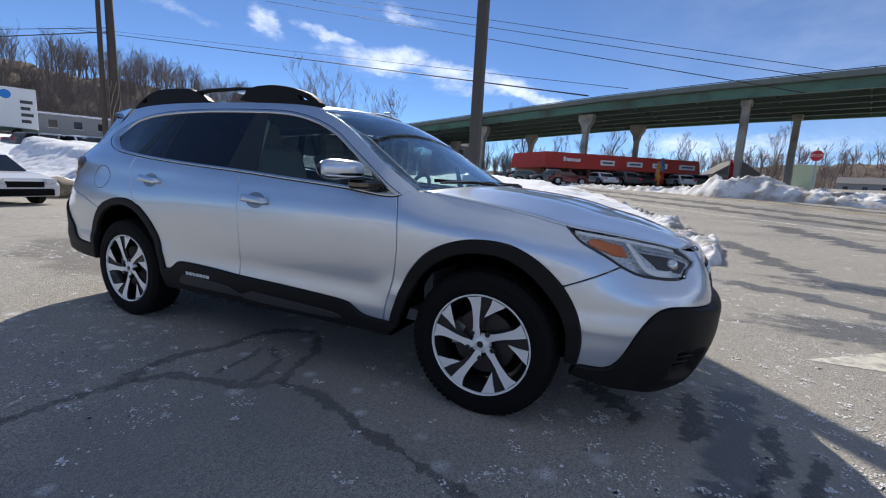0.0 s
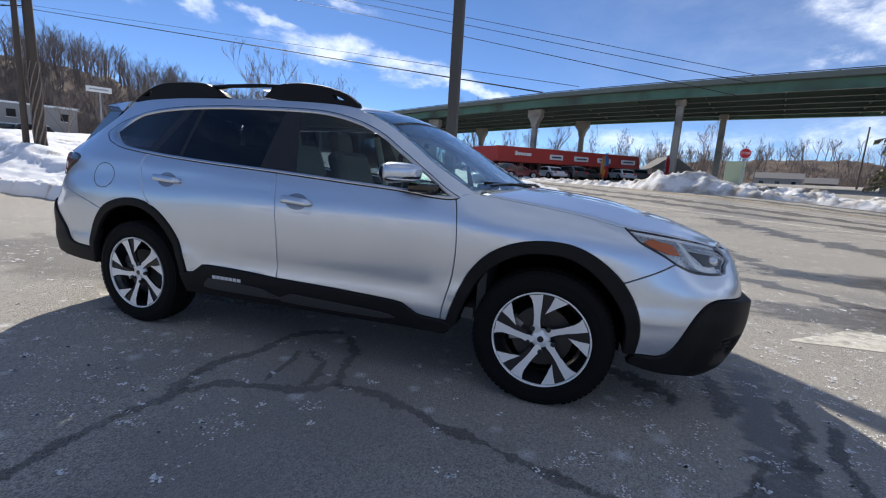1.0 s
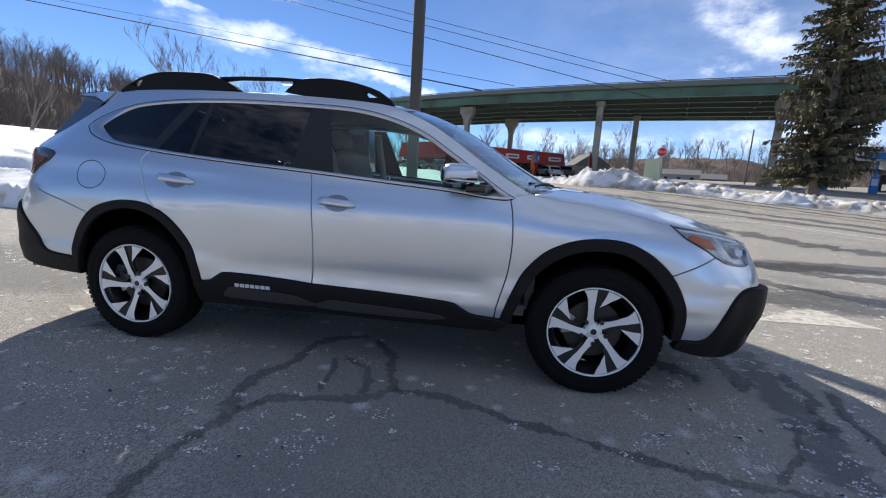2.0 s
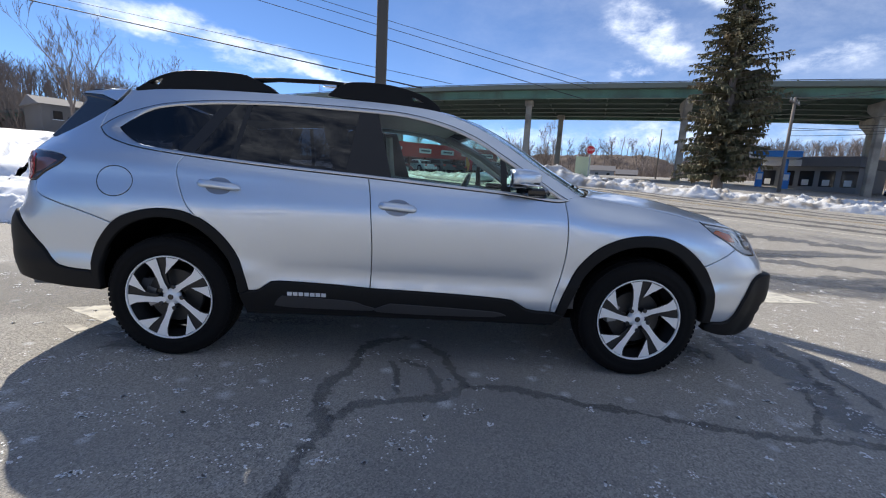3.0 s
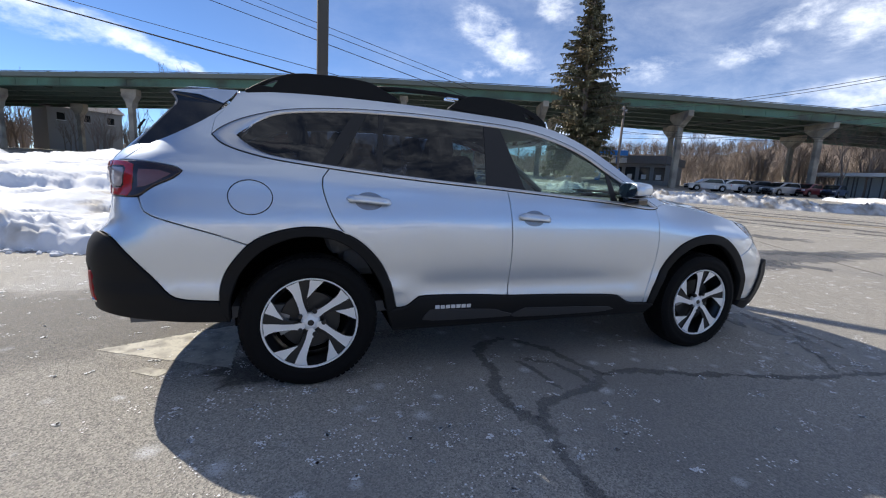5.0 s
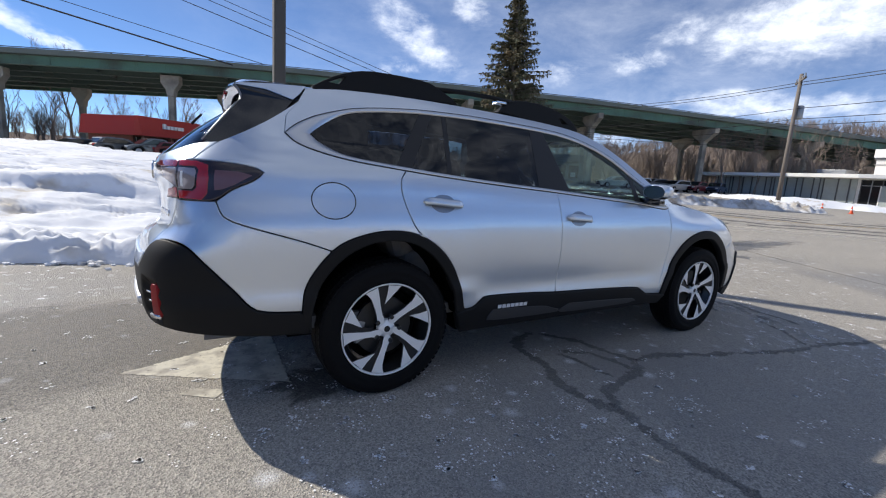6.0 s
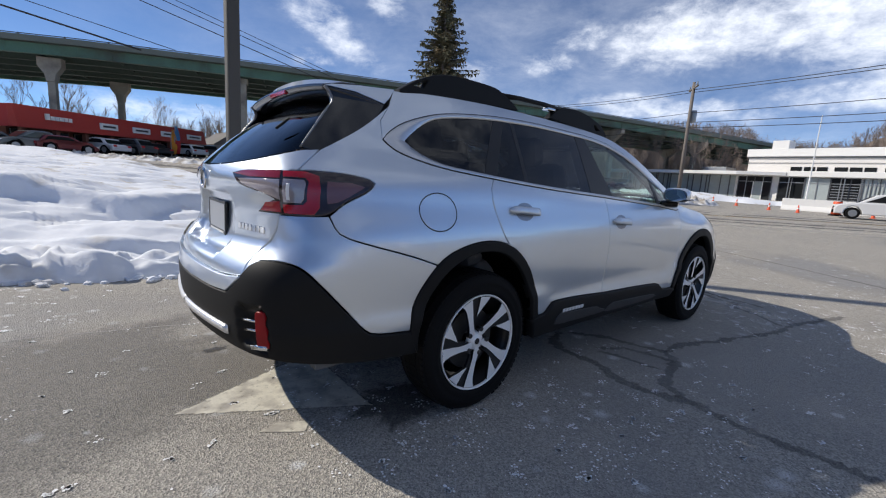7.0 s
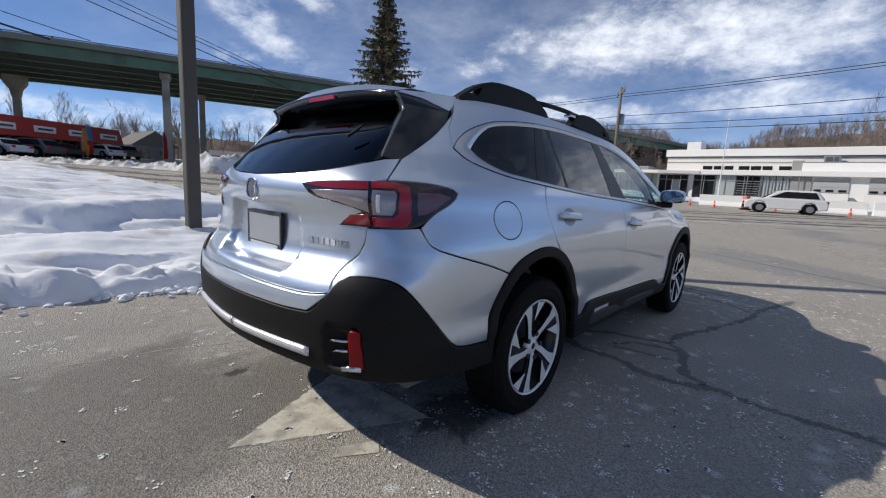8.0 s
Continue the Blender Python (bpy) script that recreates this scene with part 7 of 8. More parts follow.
# black cladding
panel("arch_moulding", joined(ARCH_R, ARCH_RI[::-1]), CLAD, car, d=0.012, gap=0.0, soft=0.006, depth=0.045)
panel("arch_moulding", joined(ARCH_F, ARCH_FI[::-1]), CLAD, car, d=0.012, gap=0.0, soft=0.006, depth=0.045)
panel("sill_cladding", joined(SILL_A, SILL_B, straight((0.838, 0.374), (0.925, 0.36)), straight((0.925, 0.36), (0.86, 0.30)), straight((0.86, 0.30), (-0.93, 0.285)), straight((-0.93, 0.285), (-0.968, 0.40)), straight((-0.968, 0.40), (-0.918, 0.42))), CLAD, car, d=0.018, gap=0.0, soft=0.008, depth=0.06)
SILL_STEP = curve([(-0.72, 0.405), (-0.35, 0.392), (-0.26, 0.372), (-0.20, 0.340), (-0.70, 0.338), (-0.76, 0.36), (-0.72, 0.405)])
panel("sill_insert", joined(SILL_STEP), material("grey_sill_insert", (0.03, 0.03, 0.032), rough=0.5, vary=0.1), car, d=0.0245, gap=0.0, soft=0.002, depth=0.01)
panel("sill_insert", joined(curve([(-0.10, 0.388), (0.35, 0.375), (0.55, 0.362), (0.50, 0.335), (-0.17, 0.333), (-0.10, 0.388)])), bpy.data.materials["grey_sill_insert"], car, d=0.0245, gap=0.0, soft=0.002, depth=0.01)
REAR_LOW = curve([(-1.752, 0.38), (-1.95, 0.388), (-2.12, 0.405), (-2.30, 0.425), (-2.45, 0.432)])
rear_clad = joined([q for q in CLAD_R], straight((-1.787, 0.490), (-1.752, 0.38)), REAR_LOW, across(curve([(-2.45, 0.432), (-2.7, 0.432), (C0, 0.43)])),
                   [(2 * C0 - s, z) for s, z in REAR_LOW][::-1], [(2 * C0 + 1.787, 0.490)], [(2 * C0 - s, z) for s, z in CLAD_R][::-1], step_low[::-1])


def corner_pocket(s, z):
    u = np.where(s < C0, 2 * C0 - s, s)
    return -0.03 * smooth01(-2.47, -2.44, u) * smooth01(-2.325, -2.345, u) * smooth01(0.46, 0.48, z) * smooth01(0.635, 0.615, z)


bumper_clad = panel("rear_bumper_cladding", rear_clad, CLAD, car, d=0.012, both=False, step=0.03, soft=0.006, depth=0.05, lift=corner_pocket)
panel("reflector", joined(straight((-2.366, 0.608), (-2.358, 0.620)), straight((-2.358, 0.620), (-2.326, 0.618)), straight((-2.326, 0.618), (-2.322, 0.480)), straight((-2.322, 0.480), (-2.372, 0.480)), straight((-2.372, 0.480), (-2.366, 0.608))), material("red_reflector", (0.28, 0.003, 0.008), rough=0.35, vary=0.15, scale=40, fine=200, spec=0.3), bumper_clad, d=0.014, gap=0.0, depth=0.03, label="upright red reflector")
for zz, a, b in ((0.572, -2.447, -2.369), (0.535, -2.435, -2.378), (0.474, -2.40, -2.33)):
    band("trim_bar", straight((a, zz), (b, zz + 0.006)), 0.010 if zz > 0.5 else 0.022, CHROME, bumper_clad, d=0.006 if zz > 0.5 else 0.018, label="thin bright trim bar")
band("skid_strip", across(curve([(-2.545, 0.507), (-2.60, 0.508), (-2.767, 0.506), (C0, 0.503)])), 0.036, BRIGHT, bumper_clad, d=0.026, both=False, label="bright bumper strip")
front_low = curve([(1.80, 0.30), (1.95, 0.265), (2.2, 0.235), (2.4, 0.225)])
front_clad = joined(curve([(2.45, 0.624), (2.25, 0.636), (2.171, 0.632), (2.115, 0.608), (2.06, 0.545), (2.03, 0.48), (1.995, 0.385), (1.945, 0.350), (1.826, 0.352)]), straight((1.826, 0.352), (1.80, 0.30)), front_low, straight((2.4, 0.225), (2.913, 0.225)),
                    [(5.826 - s, z) for s, z in front_low][::-1], [(5.826 - 1.826, 0.352)], [(5.826 - s, z) for s, z in curve([(2.45, 0.624), (2.25, 0.636), (2.171, 0.632), (2.115, 0.608), (2.06, 0.545), (2.03, 0.48), (1.995, 0.385), (1.945, 0.350), (1.826, 0.352)])][::-1])


def fog_pocket(s, z):
    u = np.where(s > 2.913, 5.826 - s, s)
    prow = 0.03 * smooth01(2.12, 2.3, u) * smooth01(0.20, 0.3, z)
    return prow - 0.035 * smooth01(2.25, 2.275, u) * smooth01(2.41, 2.385, u) * smooth01(0.335, 0.355, z) * smooth01(0.465, 0.445, z)


fclad = panel("front_bumper_cladding", front_clad, CLAD, car, d=0.014, both=False, step=0.03, soft=0.006, depth=0.05, lift=fog_pocket)
for k in range(4):
    band("fog_slat", straight((2.27, 0.375 + k * 0.024), (2.36, 0.378 + k * 0.024)), 0.008, CLAD, fclad, d=0.026)
nose_top = along(SEAM_Z, 2.545, 2.913) + [(5.826 - a, b) for a, b in along(SEAM_Z, 2.545, 2.913)][::-1]
panel("nose_bridge", joined(nose_top, straight((5.826 - 2.52, 0.80), (2.52, 0.80))), PAINT, car, both=False, label="painted strip above the grille")
panel("grille", joined(straight((2.52, 0.80), (2.56, 0.66)), straight((2.56, 0.66), (3.266, 0.66)), straight((3.266, 0.66), (3.306, 0.80)), straight((3.306, 0.80), (2.52, 0.80))), GLOSS, car, both=False, d=-0.005, label="black grille")
for k in range(4):
    band("grille_bar", straight((2.55, 0.69 + k * 0.03), (3.276, 0.69 + k * 0.03)), 0.008, CHROME if k == 2 else CLAD, car, d=0.004, both=False)

# fuel flap and handles
FUEL = [(-1.660 + 0.103 * math.cos(k * math.tau / 48), 1.005 + 0.083 * math.sin(k * math.tau / 48)) for k in range(48)]
band("fuel_flap_gap", [(-1.660 + 0.103 * math.cos(k * math.tau / 60), 1.005 + 0.083 * math.sin(k * math.tau / 60)) for k in range(61)], 0.005, GLOSS, car, d=0.0008)
panel("fuel_flap", FUEL, PAINT, car, d=0.0015, gap=0.003, soft=0.002, depth=0.004)


def door_handle(s0, s1, z0, z1, door, name="door_handle"):
    zm, sm = (z0 + z1) / 2, (s0 + s1) / 2
    # the cup is a flat oval; its hollow's shade is put into the colour
    cup = [(sm + 0.075 * math.cos(k * math.tau / 32), zm + 0.047 * math.sin(k * math.tau / 32)) for k in range(32)]
    panel("handle_cup", cup, bpy.data.materials["handle_cup_shade"], door, d=0.0012, gap=0, soft=0.001, depth=0.003)
    n = 17
    verts, faces = [], []
    for i in range(n):
        u = i / (n - 1)
        s, z = s0 + (s1 - s0) * u, z0 + (z1 - z0) * u
        e = min(1, min(u, 1 - u) * 9) ** 0.5
        out = 0.006 + 0.030 * min(1, min(u, 1 - u) * 6) ** 0.7
        h = 0.019 * e + 0.002
        p = skin_full([s] * 8, z + h * np.array([-0.9, -1, -0.6, 0.5, 1, 0.9, 0.4, -0.5]), np.array([out - 0.014, out - 0.004, out + 0.002, out + 0.003, out - 0.003, out - 0.014, out - 0.018, out - 0.018]))
        verts.append(p)
    pts = np.concatenate(verts)
    for i in range(n - 1):
        for j in range(8):
            faces.append((i * 8 + j, (i + 1) * 8 + j, (i + 1) * 8 + (j + 1) % 8, i * 8 + (j + 1) % 8))
    faces += [tuple(range(8)), tuple(reversed(range((n - 1) * 8, n * 8)))]
    for sign in (1, -1):
        raw(name, (pts * np.array([1, sign, 1])).tolist(), [f[::-1] for f in faces] if sign < 0 else faces, PAINT, door, smooth=True, label="body-coloured pull handle")


# body paint darkened to stand for shade in the handle cups
material("handle_cup_shade", (0.27, 0.285, 0.32), rough=0.3, metal=0.5, vary=0.1, coat=0.6)
door_handle(-1.200, -0.957, 1.016, 0.998, rear_door)
door_handle(-0.188, 0.034, 0.946, 0.932, front_door)
bevel_badge = [(-0.69 + k * 0.0325, 0.026 if k not in (3,) else 0.026) for k in range(7)]
for s, w in bevel_badge:
    panel("badge_bar", joined(straight((s, 0.407), (s + w, 0.407), 0.01), straight((s + w, 0.407), (s + w, 0.427), 0.01), straight((s + w, 0.427), (s, 0.427), 0.01), straight((s, 0.427), (s, 0.407), 0.01)), BADGE, car, d=0.0205, gap=0, soft=0.0008, depth=0.003, step=0.02)
for k in range(7):
    s = -2.672 + k * 0.030
    panel("badge_bar", joined(straight((s, 0.897), (s + 0.023, 0.897), 0.01), straight((s + 0.023, 0.897), (s + 0.026, 0.922), 0.01), straight((s + 0.026, 0.922), (s + 0.003, 0.922), 0.01), straight((s + 0.003, 0.922), (s, 0.897), 0.01)), CHROME, tailgate, d=0.004, gap=0, soft=0.001, depth=0.005, step=0.02, both=False)

# side windows: bright surround, black frames, panes
ring_out = joined(along(DLO_LOW, -1.905, 0.900, 0.02), along(DLO_TOP, 0.900, -1.905, 0.02))
ring_in = [(s + 0.11 * float(smooth01(-1.50, -1.88, s)), z) for s, z in inset(ring_out, 0.020)]
ro, ri = np.array(ring_out), np.array(ring_in)
n = len(ro)
P = np.concatenate([skin_full(ro[:, 0], ro[:, 1], -0.002), skin_full(ro[:, 0] * 0.8 + ri[:, 0] * 0.2, ro[:, 1] * 0.8 + ri[:, 1] * 0.2, 0.004), skin_full(ro[:, 0] * 0.25 + ri[:, 0] * 0.75, ro[:, 1] * 0.25 + ri[:, 1] * 0.75, 0.003), skin_full(ri[:, 0], ri[:, 1], -0.006)])
F = [(r * n + i, r * n + (i + 1) % n, (r + 1) * n + (i + 1) % n, (r + 1) * n + i) for r in range(3) for i in range(n)]
for sign in (1, -1):
    raw("window_surround", (P * np.array([1, sign, 1])).tolist(), F if sign == 1 else [f[::-1] for f in F], SATIN, car, smooth=True, label="bright window surround")
band("surround_gap", [(s, z) for s, z in ring_out + ring_out[:1]], 0.004, GLOSS, car, d=0.0012)
LOW_IN = spline(sorted({round(s, 3): z for s, z in along(DLO_LOW, -1.78, 0.84, 0.03) for z in (z + 0.020 + 0.06 * float(smooth01(-1.6, -1.80, s)),)}.items()))
TOP_IN = spline(sorted({round(s, 3): z for s, z in along(DLO_TOP, -1.78, 0.84, 0.03) for z in (z - 0.021 - 0.045 * float(smooth01(-1.6, -1.80, s)) - 0.008 * float(smooth01(0.0, 0.5, s)),)}.items()))


def pane(name, top0, bot0, top1, bot1, mat, d=-0.008, depth=0.004, label=""):
    out = joined(along(LOW_IN, bot0, bot1), straight((bot1, float(LOW_IN(bot1))), (top1, float(TOP_IN(top1)))), along(TOP_IN, top1, top0), straight((top0, float(TOP_IN(top0))), (bot0, float(LOW_IN(bot0)))))
    ob = panel(name, out, mat, car, d=d, gap=0.0, soft=0.001, depth=-d * 0 + depth, step=0.06, label=label)
    return ob


pane("quarter_window", -1.775, -1.775, -1.145, -1.325, TINT_REAR, label="dark privacy glass")
pane("pillar_trim", -1.145, -1.325, -1.065, -1.245, PILLAR, d=-0.006)
pane("rear_side_window", -1.065, -1.245, -0.345, -0.385, TINT_REAR, label="dark privacy glass")
pane("window_bar", -1.005, -1.035, -0.975, -1.005, PILLAR, d=-0.0065)
pane("pillar_trim", -0.345, -0.385, -0.235, -0.125, PILLAR, d=-0.006)
pane("front_side_window", -0.235, -0.125, 0.50, 0.505, TINT_FRONT, label="lightly tinted clear glass")
pane("mirror_trim", 0.50, 0.505, 0.53, 0.56, PILLAR, d=-0.006)
pane("front_side_window", 0.53, 0.56, 0.79, 0.83, TINT_FRONT, label="small fixed front pane")
for o in bpy.data.objects:
    if o.parent == car and o.name.split(".")[0] in ("quarter_window", "rear_side_window", "front_side_window"):
        o.visible_shadow = "front" not in o.name

# roof, windscreen, cowl and bonnet: arcs from edge to edge
E3 = skin_full([q[0] for q in EDGE], [q[1] for q in EDGE], 0.0)


def cap(name, edge, bow, crown, mat, power=2.3, rows=25, label="", d=0.0, ridge=0.0, shrink=0.0):
    """A sheet spanned between an edge on this flank and its twin; bow pushes the middle forward, crown lifts it."""
    verts, faces = [], []
    m = len(edge)
    for k, e in enumerate(edge):
        f = k / (m - 1)
        for j in range(rows):
            u = -1 + 2 * j / (rows - 1)
            uu = math.copysign(abs(u) ** 0.9, u)
            y = e[1] * -uu * (1 - shrink / abs(e[1]))
            bump = ridge * math.exp(-((abs(uu) - 0.62) / 0.10) ** 2) * smooth01(0, 0.2, f)
            verts.append((e[0] + bow(f) * (1 - uu * uu), y, e[2] + d + crown(f) * (1 - abs(uu) ** power) + bump))
    for k in range(m - 1):
        for j in range(rows - 1):
            a = k * rows + j
            faces.append((a, a + 1, a + rows + 1, a + rows))
    ob = raw(name, verts, faces, mat, car, smooth=True, label=label)
    bm = bmesh.new()
    bm.from_mesh(ob.data)
    bmesh.ops.recalc_face_normals(bm, faces=bm.faces[:])
    if sum(f.normal.z for f in bm.faces) < 0:
        bmesh.ops.reverse_faces(bm, faces=bm.faces[:])
    bmesh.ops.solidify(bm, geom=bm.faces[:], thickness=0.006)
    bm.to_mesh(ob.data)
    bm.free()
    ob.data.polygons.foreach_set("use_smooth", [True] * len(ob.data.polygons))
    return ob


k_top = min(range(len(EDGE)), key=lambda i: abs(EDGE[i][0] - 0.20))
k_rear = min(range(len(EDGE)), key=lambda i: abs(EDGE[i][0] + 1.86))
roof_edge = E3[k_top:k_rear + 1]
cap("roof", roof_edge, lambda f: 0.13 * (1 - f) ** 3 - 0.06 * max(0, (f - 0.8) / 0.2), lambda f: 0.045 - 0.012 * (1 - f) ** 6, PAINT)
cap("headliner", roof_edge[:-2], lambda f: 0.10 * (1 - f) ** 3, lambda f: 0.035, CABIN, d=-0.035, shrink=0.03, label="dark cloth headliner")
cap("windscreen", E3[:k_top + 1], lambda f: 0.24 - 0.11 * f, lambda f: 0.012 + 0.021 * f, SCREEN, label="clear windscreen").visible_shadow = False
cap("roof_band", E3[k_top - 3:k_top + 1], lambda f: 0.155 - 0.025 * f, lambda f: 0.031 + 0.003 * f, GLOSS, d=-0.009, shrink=0.004, label="dark sun band")
hs = np.linspace(1.0, 2.35, 30)
hood_edge = skin_full(hs, SEAM_Z(hs), 0.0)
cap("bonnet", hood_edge, lambda f: 0.20 - 0.09 * f, lambda f: 0.045 + 0.02 * math.sin(f * math.pi) - 0.055 * f**3, PAINT, power=2.6, rows=41, ridge=0.008)
cowl_e = np.array([E3[0] + (np.array(hood_edge[0]) - E3[0]) * t for t in (0, 0.5, 1)])
cap("cowl", cowl_e, lambda f: 0.235 - 0.03 * f, lambda f: 0.012 + 0.03 * f, CLAD, d=-0.012, label="black scuttle panel")
for x0, y0, x1, y1 in ((1.16, -0.10, 1.01, -0.62), (1.17, 0.45, 1.14, -0.05)):
    w = part("wiper", tube(bmesh.new(), [(x0, y0, 1.100), ((x0 + x1) / 2, (y0 + y1) / 2, 1.112), (x1, y1, 1.100)], [0.011, 0.009, 0.005], 6), CLAD, car, label="black wiper arm")
    part("blade", box(bmesh.new(), (-0.28, -0.008, -0.006), (0.28, 0.008, 0.012), 0.003, Matrix.Translation(((x0 + x1) / 2 - 0.03, (y0 + y1) / 2, 1.108)) @ Matrix.Rotation(math.atan2(y1 - y0, x1 - x0), 4, "Z")), RUBBER, w)

# tail: glass, fins, spoiler
gb = skin_full(*np.array(curve([(-2.285, 1.235), (-2.414, 1.207), (-2.578, 1.182), (-2.817, 1.164), (C0, 1.157)])).T, 0.0)
gv, gf = [], []
for j in range(9):
    f = j / 8
    for p in list(gb) + [q * np.array([1, -1, 1]) for q in gb[::-1][1:]]:
        u = p[1] / 0.60
        top = np.array([-1.90 + 0.02 * (1 - u * u) * -1, p[1] * 0.88, 1.495 + 0.02 * (1 - u * u)])
        gv.append(p * (1 - f) + top * f + np.array([-0.02 * math.sin(f * math.pi), 0, 0.01 * math.sin(f * math.pi)]))
gn = 2 * len(gb) - 1
for j in range(8):
    for i in range(gn - 1):
        gf.append((j * gn + i, j * gn + i + 1, (j + 1) * gn + i + 1, (j + 1) * gn + i))
rg = raw("rear_window", gv, gf, TINT_TAIL, tailgate, smooth=True, label="dark heated rear glass")


def fin_y(x, z):
    return min(-1.839 - 0.27 * x + 0.52 * z, -0.522)


def fin_plate(name, poly, mat, parent, sign, off=0.0, bevel=0.004, label=""):
    """A leaning plate closing the spoiler against the body's shoulder."""
    bm = prism(bmesh.new(), poly, off, off + 0.03, "y", bevel)
    for v in bm.verts:
        v.co.y = sign * (fin_y(v.co.x, v.co.z) + v.co.y)
    bmesh.ops.recalc_face_normals(bm, faces=bm.faces[:])
    return part(name, bm, mat, parent, label)


FIN_EDGE = [(-2.186, 1.243), (-2.13, 1.315), (-2.07, 1.392), (-2.026, 1.446), (-2.022, 1.47), (-2.034, 1.494), (-2.052, 1.510)]
FIN_LOW = [(-1.80, 1.462), (-1.85, 1.395), (-1.94, 1.330), (-2.04, 1.262), (-2.12, 1.225)]
for sign in (1, -1):
    fin_ob = fin_plate("spoiler_fin", FIN_EDGE + [(-1.918, 1.503)] + FIN_LOW, GLOSS, tailgate, sign, label="gloss black side fin")
    part("fin_edge", tube(bmesh.new(), [(x, sign * (fin_y(x, z) + 0.004), z) for x, z in curve(FIN_EDGE, 0.03)], [0.004 + 0.006 * k / 20 for k in range(len(curve(FIN_EDGE, 0.03)))], 8), DARK_SATIN, fin_ob, "satin fin edge", True)
    fin_plate("spoiler_corner", [(-2.052, 1.513), (-1.918, 1.506), (-1.80, 1.466), (-1.765, 1.50), (-1.735, 1.542), (-1.90, 1.538), (-2.02, 1.524)], PAINT, tailgate, sign, off=-0.001, label="silver spoiler corner")


def make_spoiler():
    verts, faces = [], []
    rows, cols = 12, 33
    for j in range(cols):
        u = -1 + 2 * j / (cols - 1)
        a = 1 - abs(u) ** 2.4
        y = 0.515 * u
        x0, z0 = -1.83 - 0.055 * (1 - u * u), 1.545 + 0.045 * a
        xl, zl = -2.050 - 0.022 * (1 - u * u), 1.486 + 0.028 * a
        prof = [(x0, z0), (x0 - 0.07, z0 - 0.001), (x0 - 0.14, z0 - 0.006), (xl + 0.03, zl + 0.040), (xl + 0.006, zl + 0.034), (xl, zl + 0.026), (xl + 0.003, zl + 0.014), (xl + 0.03, zl - 0.006), (xl + 0.10, zl - 0.022), (x0 - 0.06, z0 - 0.085), (x0, z0 - 0.075), (x0, z0 - 0.02)]
        for px, pz in prof:
            verts.append((px, y, pz))
    for j in range(cols - 1):
        for i in range(rows):
            faces.append((j * rows + i, (j + 1) * rows + i, (j + 1) * rows + (i + 1) % rows, j * rows + (i + 1) % rows))
    faces += [tuple(range(rows)), tuple(reversed(range((cols - 1) * rows, cols * rows)))]
    ob = raw("spoiler", verts, faces, PAINT, tailgate, smooth=True, label="silver roof spoiler with a black underside")
    ob.data.materials.append(GLOSS)
    for p in ob.data.polygons:
        i = min(v % rows for v in p.vertices)
        if len(p.vertices) > 4 or (4 <= i <= 10 and 0 not in [v % rows for v in p.vertices]):
            p.material_index = 1
    part("brake_light", box(bmesh.new(), (-2.074, -0.11, 1.516), (-2.058, 0.11, 1.537), 0.004), RED_LENS, ob, "slim red high brake light")


make_spoiler()
part("rear_wiper", tube(bmesh.new(), [(-2.225, -0.435, 1.318), (-2.205, -0.46, 1.34), (-2.185, -0.472, 1.362)], [0.006, 0.006, 0.005], 6), CLAD, tailgate)
part("emblem", lathe(bmesh.new(), [(0.037, -0.004), (0.040, -0.007), (0.046, -0.006), (0.049, 0.0), (0.045, 0.010), (0.037, 0.010)], 28, "x", (-2.416, 0, 1.088)), CHROME, tailgate, "oval chrome emblem")
part("emblem_field", lathe(bmesh.new(), [(0.0, -0.003), (0.038, -0.002), (0.038, 0.010)], 28, "x", (-2.416, 0, 1.088)), material("dark_emblem_enamel", (0.09, 0.10, 0.13), rough=0.25, metal=0.5, vary=0.3, scale=60, fine=200, coat=0.6), tailgate, "dark enamel emblem field")
rim = bmesh.new()
for lo, hi in (((-0.162, 0.832), (0.162, 0.852)), ((-0.162, 0.976), (0.162, 0.990)), ((-0.162, 0.852), (-0.147, 0.976)), ((0.147, 0.852), (0.162, 0.976))):
    box(rim, (-2.3655, lo[0], lo[1]), (-2.354, hi[0], hi[1]), 0.002)
pl = part("number_plate_frame", rim, PLATE_INK, tailgate, "black plate frame")
part("plate", box(bmesh.new(), (-2.3635, -0.148, 0.850), (-2.3595, 0.148, 0.978), 0.001), material("plain_plate_card", (0.36, 0.38, 0.42), rough=0.5, vary=0.05), pl, "blank pale plate")
part("plate_lettering", box(bmesh.new(), (-2.3668, -0.13, 0.837), (-2.3652, 0.13, 0.847)), BADGE, pl)

# lamps
TL = joined(curve([(-2.663, 1.127), (-2.56, 1.141), (-2.44, 1.146), (-2.319, 1.148), (-2.185, 1.150), (-2.075, 1.144), (-1.985, 1.129), (-1.962, 1.114), (-2.001, 1.078), (-2.09, 1.036), (-2.165, 0.990), (-2.26, 0.979), (-2.379, 0.980), (-2.490, 0.979)]), curve([(-2.490, 0.979), (-2.439, 1.012), (-2.369, 1.036), (-2.400, 1.048), (-2.46, 1.060), (-2.553, 1.074), (-2.61, 1.089), (-2.663, 1.127)]))
lamp = panel("tail_lamp", TL, DARK_LENS, car, d=0.006, gap=0.001, soft=0.004, depth=0.02, step=0.03, label="smoked lamp cluster with a red C-shaped light")
